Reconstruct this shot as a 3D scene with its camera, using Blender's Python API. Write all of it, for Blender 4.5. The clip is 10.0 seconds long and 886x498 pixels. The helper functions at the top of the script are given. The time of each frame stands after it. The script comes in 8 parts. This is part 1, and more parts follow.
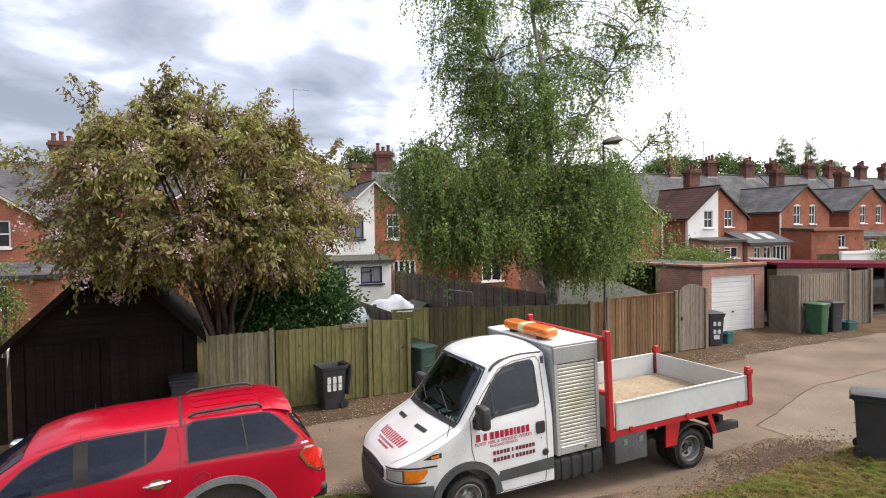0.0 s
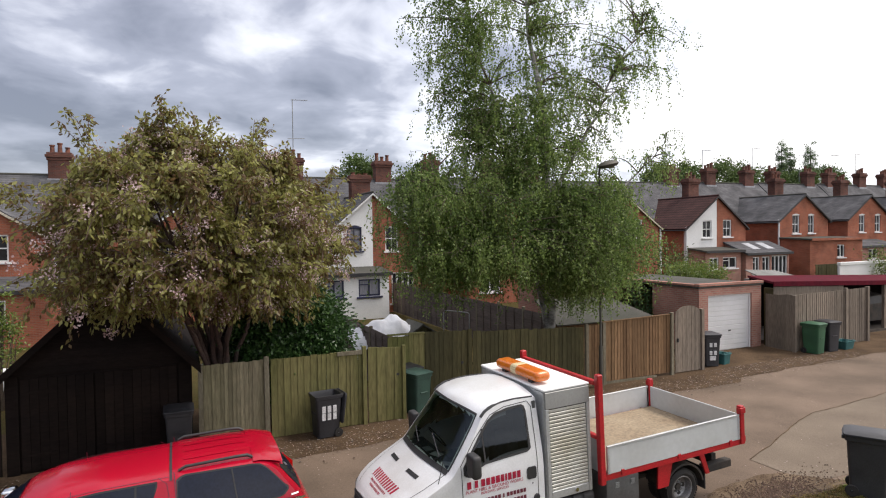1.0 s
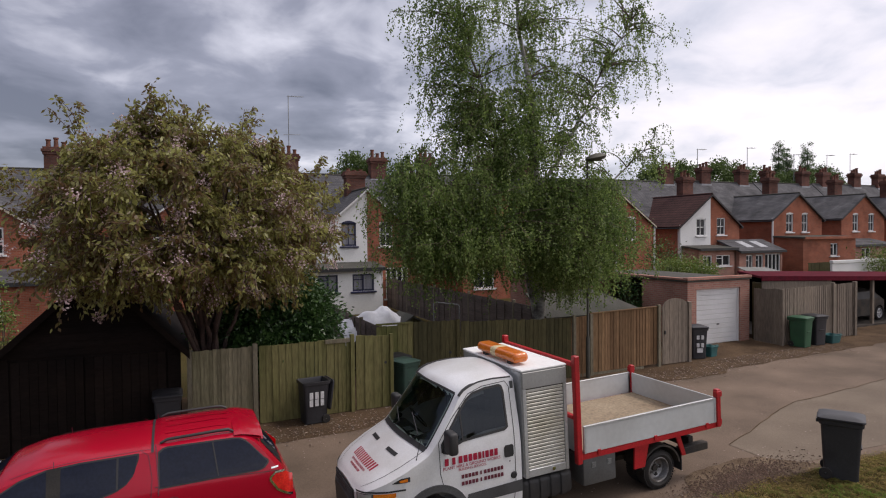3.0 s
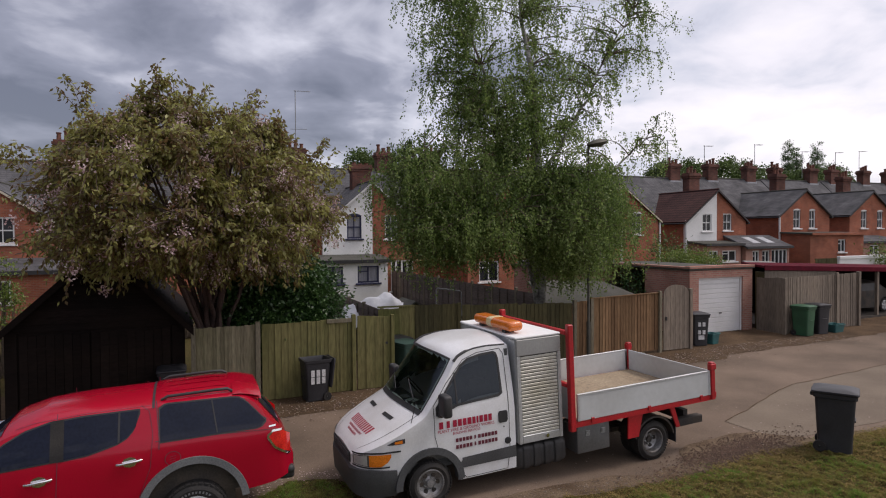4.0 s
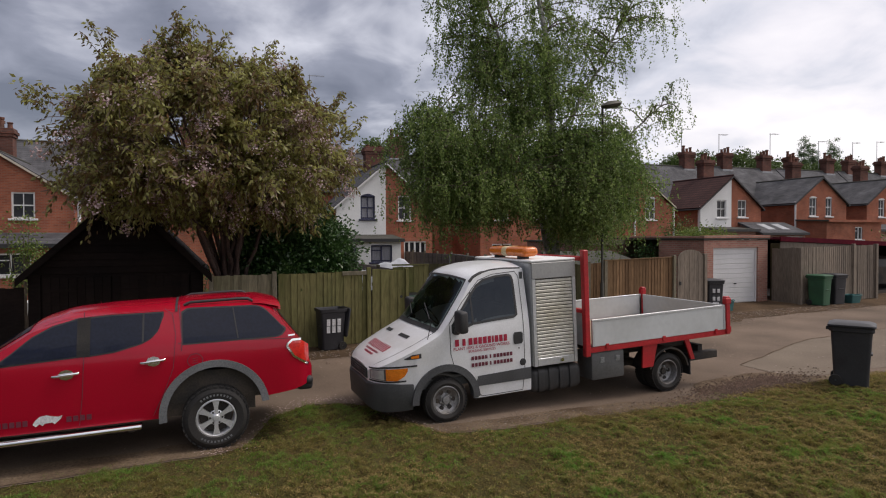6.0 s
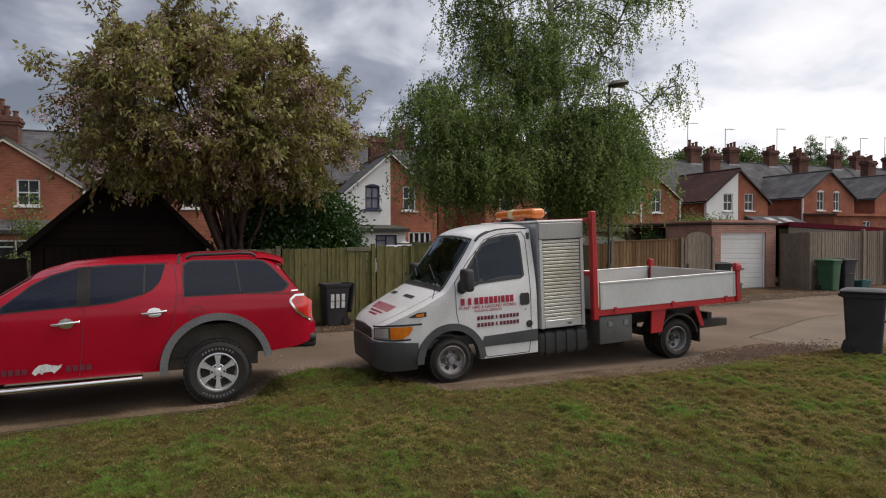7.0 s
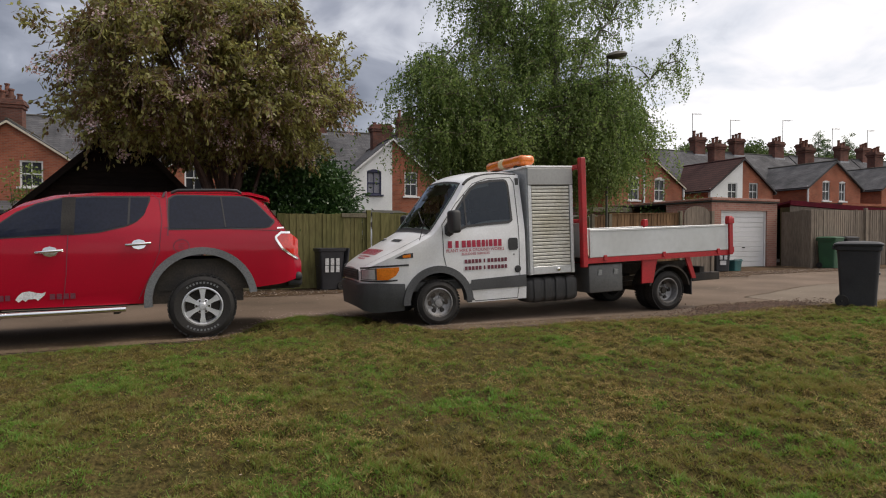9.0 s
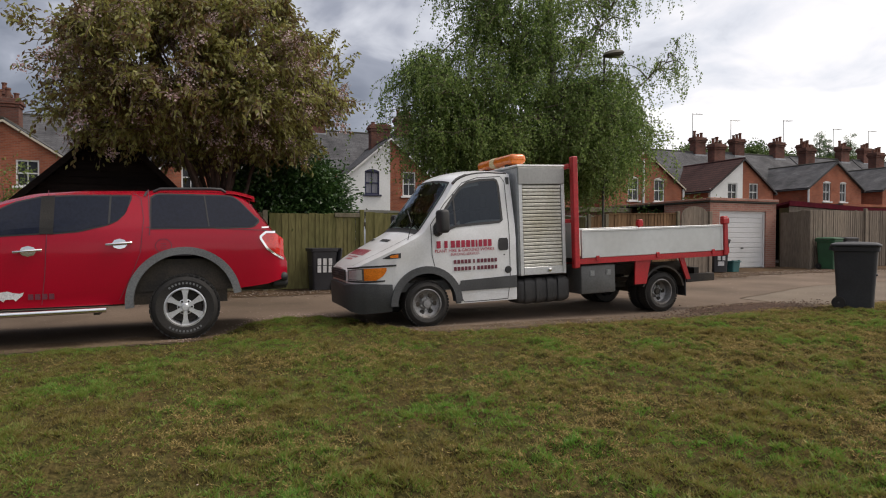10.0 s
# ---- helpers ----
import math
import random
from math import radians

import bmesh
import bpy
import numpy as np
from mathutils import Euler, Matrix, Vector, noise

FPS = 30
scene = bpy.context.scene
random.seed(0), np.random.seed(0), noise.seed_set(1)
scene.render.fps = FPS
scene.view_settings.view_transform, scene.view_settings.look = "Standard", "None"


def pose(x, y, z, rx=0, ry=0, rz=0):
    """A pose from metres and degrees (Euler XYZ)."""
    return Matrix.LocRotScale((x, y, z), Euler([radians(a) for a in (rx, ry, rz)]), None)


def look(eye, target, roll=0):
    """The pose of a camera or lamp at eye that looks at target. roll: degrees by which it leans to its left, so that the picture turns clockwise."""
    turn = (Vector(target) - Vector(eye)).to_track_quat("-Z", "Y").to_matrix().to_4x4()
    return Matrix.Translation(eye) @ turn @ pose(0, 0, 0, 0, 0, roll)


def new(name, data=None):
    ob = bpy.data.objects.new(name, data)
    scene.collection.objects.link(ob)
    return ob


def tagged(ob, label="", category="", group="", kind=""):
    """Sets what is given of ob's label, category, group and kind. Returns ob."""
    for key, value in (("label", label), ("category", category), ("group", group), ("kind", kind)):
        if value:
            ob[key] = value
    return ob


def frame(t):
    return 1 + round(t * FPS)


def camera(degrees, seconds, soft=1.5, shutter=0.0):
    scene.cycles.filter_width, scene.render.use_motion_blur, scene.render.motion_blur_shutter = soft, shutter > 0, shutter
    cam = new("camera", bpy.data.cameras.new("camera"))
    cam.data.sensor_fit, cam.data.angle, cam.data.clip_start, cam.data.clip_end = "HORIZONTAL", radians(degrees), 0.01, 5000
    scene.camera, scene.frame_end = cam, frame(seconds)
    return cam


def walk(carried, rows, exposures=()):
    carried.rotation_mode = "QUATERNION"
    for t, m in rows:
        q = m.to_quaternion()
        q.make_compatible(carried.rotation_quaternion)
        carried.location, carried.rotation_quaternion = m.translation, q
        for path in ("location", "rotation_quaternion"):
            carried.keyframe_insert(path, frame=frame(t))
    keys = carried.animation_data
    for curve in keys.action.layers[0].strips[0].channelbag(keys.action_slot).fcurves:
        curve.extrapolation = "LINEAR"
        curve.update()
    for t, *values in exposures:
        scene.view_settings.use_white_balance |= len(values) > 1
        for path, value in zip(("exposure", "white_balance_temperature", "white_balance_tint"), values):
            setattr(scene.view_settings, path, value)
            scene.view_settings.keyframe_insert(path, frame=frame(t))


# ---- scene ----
cam = camera(72.5, 10.0, soft=1.1)
METRES, EYE, TILT, LEAN, TURN = 4.72, 3.90, -1.6, 0.9, -24.0
ROWS = [
    (0.0, 0.0, 0.0, 0.0, -0.0, 0.0, 0.0),
    (0.5, 0.0149, -0.0025, 0.0951, 0.2, 0.02, -0.03),
    (1.0, 0.0256, -0.0035, 0.1368, 0.02, 0.08, -0.09),
    (1.5, 0.0359, -0.0113, 0.1423, -0.07, 0.08, -0.18),
    (2.0, 0.0466, -0.0217, 0.1378, -0.18, 0.07, -0.28),
    (3.5, 0.1073, -0.059, 0.0331, 0.11, 0.18, -0.48),
    (4.0, 0.1246, -0.079, -0.021, 0.66, 0.21, -0.53),
    (4.5, 0.1316, -0.095, -0.0691, 1.04, 0.24, -0.55),
    (5.0, 0.1249, -0.1048, -0.1363, 1.33, 0.26, -0.59),
    (5.5, 0.1149, -0.1086, -0.2054, 1.56, 0.26, -0.68),
    (7.0, 0.1114, -0.0709, -0.407, 2.2, 0.46, -0.88),
    (7.5, 0.1228, -0.0583, -0.4715, 2.37, 0.45, -0.97),
    (8.0, 0.1398, -0.0487, -0.537, 2.42, 0.45, -1.06),
    (8.5, 0.1542, -0.0468, -0.5653, 2.55, 0.45, -1.08),
    (9.0, 0.171, -0.0609, -0.5796, 2.78, 0.42, -1.09),
    (9.5, 0.1874, -0.0617, -0.5831, 2.97, 0.41, -1.12),
    (10.0, 0.2068, -0.0288, -0.5788, 2.89, 0.44, -1.18),
]
walk(cam, [(t, pose(0, 0, EYE, TILT, LEAN, TURN) @ pose(METRES * x, METRES * y, METRES * z, 90 + pitch, roll, yaw)) for t, x, y, z, yaw, pitch, roll in ROWS],
     [(0.0, 1.05, 6850, 12), (0.5, 0.86, 6800, 12), (1.0, 0.58, 6800, 13), (1.5, 0.38, 6780, 15), (2.0, 0.16, 6750, 17), (3.5, -0.04, 6700, 18), (5.5, -0.08, 6750, 17), (7.0, 0.02, 6880, 12), (10.0, 0.15, 7000, 12)])

# ---------- world and light ----------
SUN_AZ, SUN_EL = 106.0, 58.0   # degrees: azimuth from +y towards +x, elevation


def make_world():
    w = bpy.data.worlds.new("world")
    scene.world = w
    w.use_nodes = True
    nt = w.node_tree
    nt.nodes.clear()
    N, L = nt.nodes.new, nt.links.new
    out, bg = N("ShaderNodeOutputWorld"), N("ShaderNodeBackground")
    sky = N("ShaderNodeTexSky")
    sky.sky_type, sky.sun_disc = "NISHITA", False
    sky.sun_elevation, sky.sun_rotation = radians(SUN_EL), radians(SUN_AZ)
    tc, sep = N("ShaderNodeTexCoord"), N("ShaderNodeSeparateXYZ")
    L(tc.outputs["Generated"], sep.inputs[0])

    def m(op, a, b=None, clamp=False):
        n = N("ShaderNodeMath")
        n.operation, n.use_clamp = op, clamp
        for k, v in enumerate((a, b)):
            if v is None:
                continue
            if isinstance(v, (int, float)):
                n.inputs[k].default_value = v
            else:
                L(v, n.inputs[k])
        return n.outputs[0]
    # a flat cloud deck: the direction is laid out on a plane overhead
    den = m("ADD", m("MAXIMUM", sep.outputs[2], 0.0), 0.24)
    com = N("ShaderNodeCombineXYZ")
    L(m("DIVIDE", sep.outputs[0], den), com.inputs[0])
    L(m("DIVIDE", sep.outputs[1], den), com.inputs[1])
    big, fine = N("ShaderNodeTexNoise"), N("ShaderNodeTexNoise")
    for n, sc, det, dis in ((big, 1.0, 5, 0.35), (fine, 3.2, 7, 0.4)):
        n.inputs["Scale"].default_value, n.inputs["Detail"].default_value, n.inputs["Distortion"].default_value = sc, det, dis
        n.inputs["Roughness"].default_value = 0.52
        L(com.outputs[0], n.inputs["Vector"])
    dot = N("ShaderNodeVectorMath")
    dot.operation = "DOT_PRODUCT"
    L(tc.outputs["Generated"], dot.inputs[0])
    a, e = radians(SUN_AZ), radians(SUN_EL)
    dot.inputs[1].default_value = (math.sin(a) * math.cos(e), math.cos(a) * math.cos(e), math.sin(e))
    glow = m("MULTIPLY", m("SUBTRACT", dot.outputs["Value"], 0.02), 1.3)
    noisy = m("ADD", m("MULTIPLY", m("SUBTRACT", big.outputs[0], 0.5), 1.7), m("MULTIPLY", m("SUBTRACT", fine.outputs[0], 0.5), 1.0))
    low = m("MULTIPLY", m("SUBTRACT", 0.32, sep.outputs[2]), 0.55)
    f = m("ADD", m("ADD", glow, noisy), m("ADD", 0.16, low), True)
    ramp = N("ShaderNodeValToRGB")
    el = ramp.color_ramp.elements
    el[0].position, el[0].color = 0.0, (0.145, 0.16, 0.205, 1)
    el[1].position, el[1].color = 1.0, (1.02, 1.02, 1.04, 1)
    for p, c in ((0.3, (0.29, 0.315, 0.385, 1)), (0.55, (0.64, 0.68, 0.76, 1)), (0.75, (0.86, 0.87, 0.92, 1))):
        x = el.new(p)
        x.color = c
    L(f, ramp.inputs[0])
    mul = N("ShaderNodeMix")
    mul.data_type, mul.blend_type = "RGBA", "MIX"
    mul.inputs["Factor"].default_value = 0.02
    L(ramp.outputs[0], mul.inputs["A"])
    L(sky.outputs[0], mul.inputs["B"])
    L(mul.outputs["Result"], bg.inputs["Color"])
    bg.inputs["Strength"].default_value = 1.0
    L(bg.outputs[0], out.inputs["Surface"])


make_world()
sun_data = bpy.data.lights.new("sun", "SUN")
sun_data.energy, sun_data.angle, sun_data.color = 1.5, radians(16), (1.0, 0.96, 0.9)
sun = new("sun", sun_data)
_a, _e = radians(SUN_AZ), radians(SUN_EL)
sun.matrix_world = look((40 * math.sin(_a) * math.cos(_e), 40 * math.cos(_a) * math.cos(_e), 40 * math.sin(_e)), (0, 0, 0))


# ---------- materials ----------
def mat(name, col, col2=None, rough=0.6, metal=0.0, scale=1.2, fine=30.0, bump=0.15, dist=0.01, spread=0.16, obj=0.0, island=0.0, coat=0.0, grain=0.25, stretch=(1, 1, 1), spec=0.5):
    """Two-scale noise between two colours, with fine grain, bump and a random shade for each object or island."""
    mt = bpy.data.materials.new(name)
    mt.use_nodes = True
    nt = mt.node_tree
    N, L = nt.nodes.new, nt.links.new
    bsdf = nt.nodes["Principled BSDF"]
    geo, mp = N("ShaderNodeNewGeometry"), N("ShaderNodeMapping")
    mp.inputs["Scale"].default_value = stretch
    L(geo.outputs["Position"], mp.inputs["Vector"])
    n1, n2 = N("ShaderNodeTexNoise"), N("ShaderNodeTexNoise")
    n1.inputs["Scale"].default_value, n1.inputs["Detail"].default_value = scale, 5
    n2.inputs["Scale"].default_value, n2.inputs["Detail"].default_value = fine, 4
    L(mp.outputs[0], n1.inputs["Vector"])
    L(mp.outputs[0], n2.inputs["Vector"])
    mr = N("ShaderNodeMapRange")
    mr.inputs["From Min"].default_value, mr.inputs["From Max"].default_value = 0.5 - spread, 0.5 + spread
    L(n1.outputs[0], mr.inputs[0])
    mix = N("ShaderNodeMix")
    mix.data_type = "RGBA"
    mix.inputs["A"].default_value = (*col, 1)
    mix.inputs["B"].default_value = (*(col2 or tuple(c * 0.8 for c in col)), 1)
    L(mr.outputs[0], mix.inputs["Factor"])
    hs = N("ShaderNodeHueSaturation")
    L(mix.outputs["Result"], hs.inputs["Color"])
    v = N("ShaderNodeMapRange")
    v.inputs["From Min"].default_value, v.inputs["From Max"].default_value = 0.3, 0.7
    v.inputs["To Min"].default_value, v.inputs["To Max"].default_value = 1 - grain, 1 + grain
    L(n2.outputs[0], v.inputs[0])
    val = v.outputs[0]
    for amount, node, socket in ((obj, "ShaderNodeObjectInfo", "Random"), (island, "ShaderNodeNewGeometry", "Random Per Island")):
        if amount:
            info, r, mu = N(node), N("ShaderNodeMapRange"), N("ShaderNodeMath")
            r.inputs["To Min"].default_value, r.inputs["To Max"].default_value = 1 - amount, 1 + amount
            L(info.outputs[socket], r.inputs[0])
            mu.operation = "MULTIPLY"
            L(val, mu.inputs[0])
            L(r.outputs[0], mu.inputs[1])
            val = mu.outputs[0]
    L(val, hs.inputs["Value"])
    L(hs.outputs[0], bsdf.inputs["Base Color"])
    bsdf.inputs["Roughness"].default_value, bsdf.inputs["Metallic"].default_value = rough, metal
    bsdf.inputs["Coat Weight"].default_value, bsdf.inputs["Specular IOR Level"].default_value = coat, spec
    bsdf.inputs["Coat Roughness"].default_value = 0.06
    if bump:
        b = N("ShaderNodeBump")
        b.inputs["Strength"].default_value, b.inputs["Distance"].default_value = bump, dist
        L(n2.outputs[0], b.inputs["Height"])
        L(b.outputs[0], bsdf.inputs["Normal"])
    return mt


def brick_mat(name, c1, c2, mortar, w=0.225, h=0.075, joint=0.01, rough=0.85, stain=0.25, metal=0.0):
    """Courses of bricks or slates, laid out over x + y and height."""
    mt = bpy.data.materials.new(name)
    mt.use_nodes = True
    nt = mt.node_tree
    N, L = nt.nodes.new, nt.links.new
    bsdf = nt.nodes["Principled BSDF"]
    geo, sep, add, com = N("ShaderNodeNewGeometry"), N("ShaderNodeSeparateXYZ"), N("ShaderNodeMath"), N("ShaderNodeCombineXYZ")
    L(geo.outputs["Position"], sep.inputs[0])
    L(sep.outputs[0], add.inputs[0])
    L(sep.outputs[1], add.inputs[1])
    L(add.outputs[0], com.inputs[0])
    L(sep.outputs[2], com.inputs[1])
    br = N("ShaderNodeTexBrick")
    br.inputs["Scale"].default_value = 1.0
    br.inputs["Brick Width"].default_value, br.inputs["Row Height"].default_value = w, h
    br.inputs["Mortar Size"].default_value, br.inputs["Bias"].default_value = joint, -0.1
    br.inputs["Color1"].default_value, br.inputs["Color2"].default_value, br.inputs["Mortar"].default_value = (*c1, 1), (*c2, 1), (*mortar, 1)
    L(com.outputs[0], br.inputs["Vector"])
    n = N("ShaderNodeTexNoise")
    n.inputs["Scale"].default_value, n.inputs["Detail"].default_value = 0.9, 6
    L(geo.outputs["Position"], n.inputs["Vector"])
    v = N("ShaderNodeMapRange")
    v.inputs["From Min"].default_value, v.inputs["From Max"].default_value = 0.3, 0.7
    v.inputs["To Min"].default_value, v.inputs["To Max"].default_value = 1 - stain, 1 + stain
    L(n.outputs[0], v.inputs[0])
    hs = N("ShaderNodeHueSaturation")
    L(br.outputs["Color"], hs.inputs["Color"])
    L(v.outputs[0], hs.inputs["Value"])
    L(hs.outputs[0], bsdf.inputs["Base Color"])
    bsdf.inputs["Roughness"].default_value, bsdf.inputs["Specular IOR Level"].default_value = rough, 0.2
    b = N("ShaderNodeBump")
    b.inputs["Strength"].default_value, b.inputs["Distance"].default_value = 0.4, 0.008
    b.invert = True
    L(br.outputs["Fac"], b.inputs["Height"])
    L(b.outputs[0], bsdf.inputs["Normal"])
    return mt


def leaf_mat(name, c1, c2, c3, through_light=0.35, rough=0.5, patch=0.8, swing=0.35, detail=3, each=1.0):
    """Leaves: a random shade for each one, patches over the crown, and some light let through."""
    mt = bpy.data.materials.new(name)
    mt.use_nodes = True
    nt = mt.node_tree
    N, L = nt.nodes.new, nt.links.new
    bsdf, out = nt.nodes["Principled BSDF"], nt.nodes["Material Output"]
    geo, ramp, n, ad = N("ShaderNodeNewGeometry"), N("ShaderNodeValToRGB"), N("ShaderNodeTexNoise"), N("ShaderNodeMath")
    n.inputs["Scale"].default_value, n.inputs["Detail"].default_value = patch, detail
    L(geo.outputs["Position"], n.inputs["Vector"])
    mr = N("ShaderNodeMapRange")
    mr.inputs["From Min"].default_value, mr.inputs["From Max"].default_value = 0.3, 0.7
    mr.inputs["To Min"].default_value, mr.inputs["To Max"].default_value = -swing, swing
    L(n.outputs[0], mr.inputs[0])
    L(mr.outputs[0], ad.inputs[0])
    lo = N("ShaderNodeMapRange")
    lo.inputs["To Min"].default_value, lo.inputs["To Max"].default_value = 0.5 - each / 2, 0.5 + each / 2
    L(geo.outputs["Random Per Island"], lo.inputs[0])
    L(lo.outputs[0], ad.inputs[1])
    L(ad.outputs[0], ramp.inputs[0])
    e = ramp.color_ramp.elements
    e[0].position, e[0].color = 0.1, (*c1, 1)
    e[1].position, e[1].color = 0.9, (*c3, 1)
    x = e.new(0.5)
    x.color = (*c2, 1)
    L(ramp.outputs[0], bsdf.inputs["Base Color"])
    bsdf.inputs["Roughness"].default_value = rough
    tr, mx = N("ShaderNodeBsdfTranslucent"), N("ShaderNodeMixShader")
    L(ramp.outputs[0], tr.inputs["Color"])
    mx.inputs[0].default_value = through_light
    L(bsdf.outputs[0], mx.inputs[1])
    L(tr.outputs[0], mx.inputs[2])
    L(mx.outputs[0], out.inputs["Surface"])
    return mt


def glass_mat(name, tint, ior=1.5):
    """A clear or tinted pane: light passes with the tint, and the gloss follows the angle."""
    mt = bpy.data.materials.new(name)
    mt.use_nodes = True
    nt = mt.node_tree
    N, L = nt.nodes.new, nt.links.new
    out = nt.nodes["Material Output"]
    nt.nodes.remove(nt.nodes["Principled BSDF"])
    t, g, f, mx = N("ShaderNodeBsdfTransparent"), N("ShaderNodeBsdfGlossy"), N("ShaderNodeFresnel"), N("ShaderNodeMixShader")
    t.inputs[0].default_value = (*tint, 1)
    g.inputs["Color"].default_value, g.inputs["Roughness"].default_value = (0.72, 0.82, 0.95, 1), 0.02
    f.inputs[0].default_value = ior
    L(f.outputs[0], mx.inputs[0])
    L(t.outputs[0], mx.inputs[1])
    L(g.outputs[0], mx.inputs[2])
    L(mx.outputs[0], out.inputs["Surface"])
    return mt


M_RED = mat("red_car_paint", (0.41, 0.004, 0.022), (0.37, 0.004, 0.020), 0.22, 0.0, 0.7, 60, 0.0, grain=0.05, coat=0.4, spec=0.2)
M_REDPAINT = mat("red_steel_paint", (0.48, 0.012, 0.02), (0.36, 0.014, 0.016), 0.45, 0.0, 2.5, 40, 0.08, grain=0.18)
M_WHITE = mat("white_car_paint", (0.77, 0.78, 0.795), (0.65, 0.645, 0.63), 0.35, 0.0, 1.5, 40, 0.0, grain=0.05, coat=0.3)
M_BLACKPL = mat("black_plastic", (0.022, 0.022, 0.024), (0.035, 0.034, 0.034), 0.55, 0.0, 3, 80, 0.15, 0.003)
M_GREYPL = mat("grey_bumper_plastic", (0.075, 0.077, 0.08), (0.055, 0.056, 0.058), 0.6, 0.0, 2, 70, 0.15, 0.003)
M_ARCH = mat("grey_arch_plastic", (0.175, 0.18, 0.185), (0.125, 0.13, 0.135), 0.6, 0.0, 2, 70, 0.12, 0.003)
M_RUBBER = mat("tyre_rubber", (0.016, 0.015, 0.015), (0.030, 0.027, 0.024), 0.85, 0.0, 4, 60, 0.3, 0.006)
M_ALLOY = mat("alloy_rim", (0.74, 0.75, 0.77), (0.60, 0.61, 0.63), 0.36, 0.6, 4, 60, 0.05, 0.002, grain=0.08)
M_STEELRIM = mat("steel_rim", (0.30, 0.30, 0.305), (0.14, 0.125, 0.11), 0.5, 0.6, 6, 60, 0.1, 0.003)
M_CHROME = mat("chrome", (0.85, 0.85, 0.86), (0.8, 0.8, 0.8), 0.12, 1.0, 3, 50, 0.0, grain=0.02)
M_ALU = mat("aluminium_panel", (0.60, 0.61, 0.62), (0.50, 0.51, 0.51), 0.42, 0.55, 1.5, 30, 0.05, 0.003, grain=0.1)
M_ALUBED = mat("dropside_aluminium", (0.60, 0.62, 0.62), (0.52, 0.53, 0.52), 0.5, 0.15, 1.2, 12, 0.0, grain=0.04)
M_SHUTTER = mat("shutter_slat", (0.64, 0.64, 0.61), (0.43, 0.40, 0.31), 0.45, 0.35, 1.1, 30, 0.05, 0.003, grain=0.12)
M_BEDWOOD = mat("bed_plywood", (0.345, 0.27, 0.18), (0.255, 0.1875, 0.12), 0.8, 0.0, 1.6, 20, 0.2, 0.004)
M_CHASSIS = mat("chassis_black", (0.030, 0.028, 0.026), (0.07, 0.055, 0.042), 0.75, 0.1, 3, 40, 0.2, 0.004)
M_ORANGE = mat("amber_plastic", (0.75, 0.19, 0.015), (0.62, 0.14, 0.012), 0.35, 0.0, 3, 50, 0.05, 0.002, coat=0.5)
M_ALUDARK = mat("grey_header_panel", (0.38, 0.38, 0.37), (0.31, 0.31, 0.30), 0.5, 0.3, 1.5, 30, 0.03, 0.003, grain=0.08)
M_TOOLBOX = mat("grey_tool_box_steel", (0.150, 0.153, 0.155), (0.105, 0.105, 0.102), 0.5, 0.3, 3, 30, 0.05, 0.003, grain=0.12)
M_GREYROOF = mat("grey_roof_felt", (0.24, 0.24, 0.23), (0.18, 0.18, 0.165), 0.95, 0.0, 1.2, 30, 0.2, 0.004, spec=0.1)
M_CREAM = mat("cream_plastic", (0.70, 0.58, 0.34), (0.6, 0.48, 0.28), 0.4, 0.0, 3, 50, 0.05, 0.002)
M_INDICATOR = mat("amber_lens", (0.80, 0.22, 0.02), (0.7, 0.17, 0.015), 0.15, 0.0, 8, 80, 0.1, 0.002, coat=1.0)
M_LAMPGLASS = mat("headlamp_lens", (0.55, 0.56, 0.58), (0.28, 0.29, 0.3), 0.1, 0.6, 14, 60, 0.1, 0.002, coat=1.0)
M_TAIL = mat("tail_lens", (0.55, 0.012, 0.014), (0.7, 0.03, 0.02), 0.1, 0.0, 8, 60, 0.0, coat=1.0)
M_TINT = mat("privacy_glass", (0.010, 0.013, 0.026), (0.010, 0.013, 0.026), 0.03, 0.0, 2, 30, 0.0, spec=0.28)
M_GLASS = glass_mat("cab_glass", (0.11, 0.13, 0.135), 1.5)
M_SCREEN = glass_mat("windscreen_glass", (0.46, 0.54, 0.49), 1.5)
# opaque house panes, near-black to stand for the unlit rooms behind
M_PANE = mat("dark_room_window_glass", (0.016, 0.017, 0.02), (0.035, 0.036, 0.04), 0.08, 0.0, 1.1, 3, 0.0, spec=0.3)
M_SIGNRED = mat("sign_red", (0.42, 0.015, 0.05), None, 0.4, 0.0, 5, 60, 0.0)
M_SIGNDARK = mat("sign_dark", (0.16, 0.03, 0.05), None, 0.4, 0.0, 5, 60, 0.0)
M_INTERIOR = mat("seat_cloth", (0.075, 0.078, 0.078), (0.11, 0.112, 0.11), 0.9, 0.0, 4, 90, 0.2, 0.004)
M_FENCE_GREY = mat("weathered_fence_wood", (0.255, 0.222, 0.150), (0.175, 0.160, 0.092), 0.9, 0.0, 1.2, 26, 0.5, 0.01, obj=0.22, stretch=(1, 1, 0.16), spec=0.2)
M_FENCE_GREEN = mat("algae_green_fence_wood", (0.172, 0.155, 0.066), (0.112, 0.116, 0.040), 0.9, 0.0, 1.4, 26, 0.4, 0.008, spread=0.12, obj=0.10, stretch=(1, 1, 0.16), spec=0.2)
M_FENCE_DARK = mat("mossy_dark_fence_wood", (0.098, 0.086, 0.040), (0.062, 0.057, 0.029), 0.9, 0.0, 1.1, 26, 0.4, 0.008, obj=0.16, stretch=(1, 1, 0.16), spec=0.2)
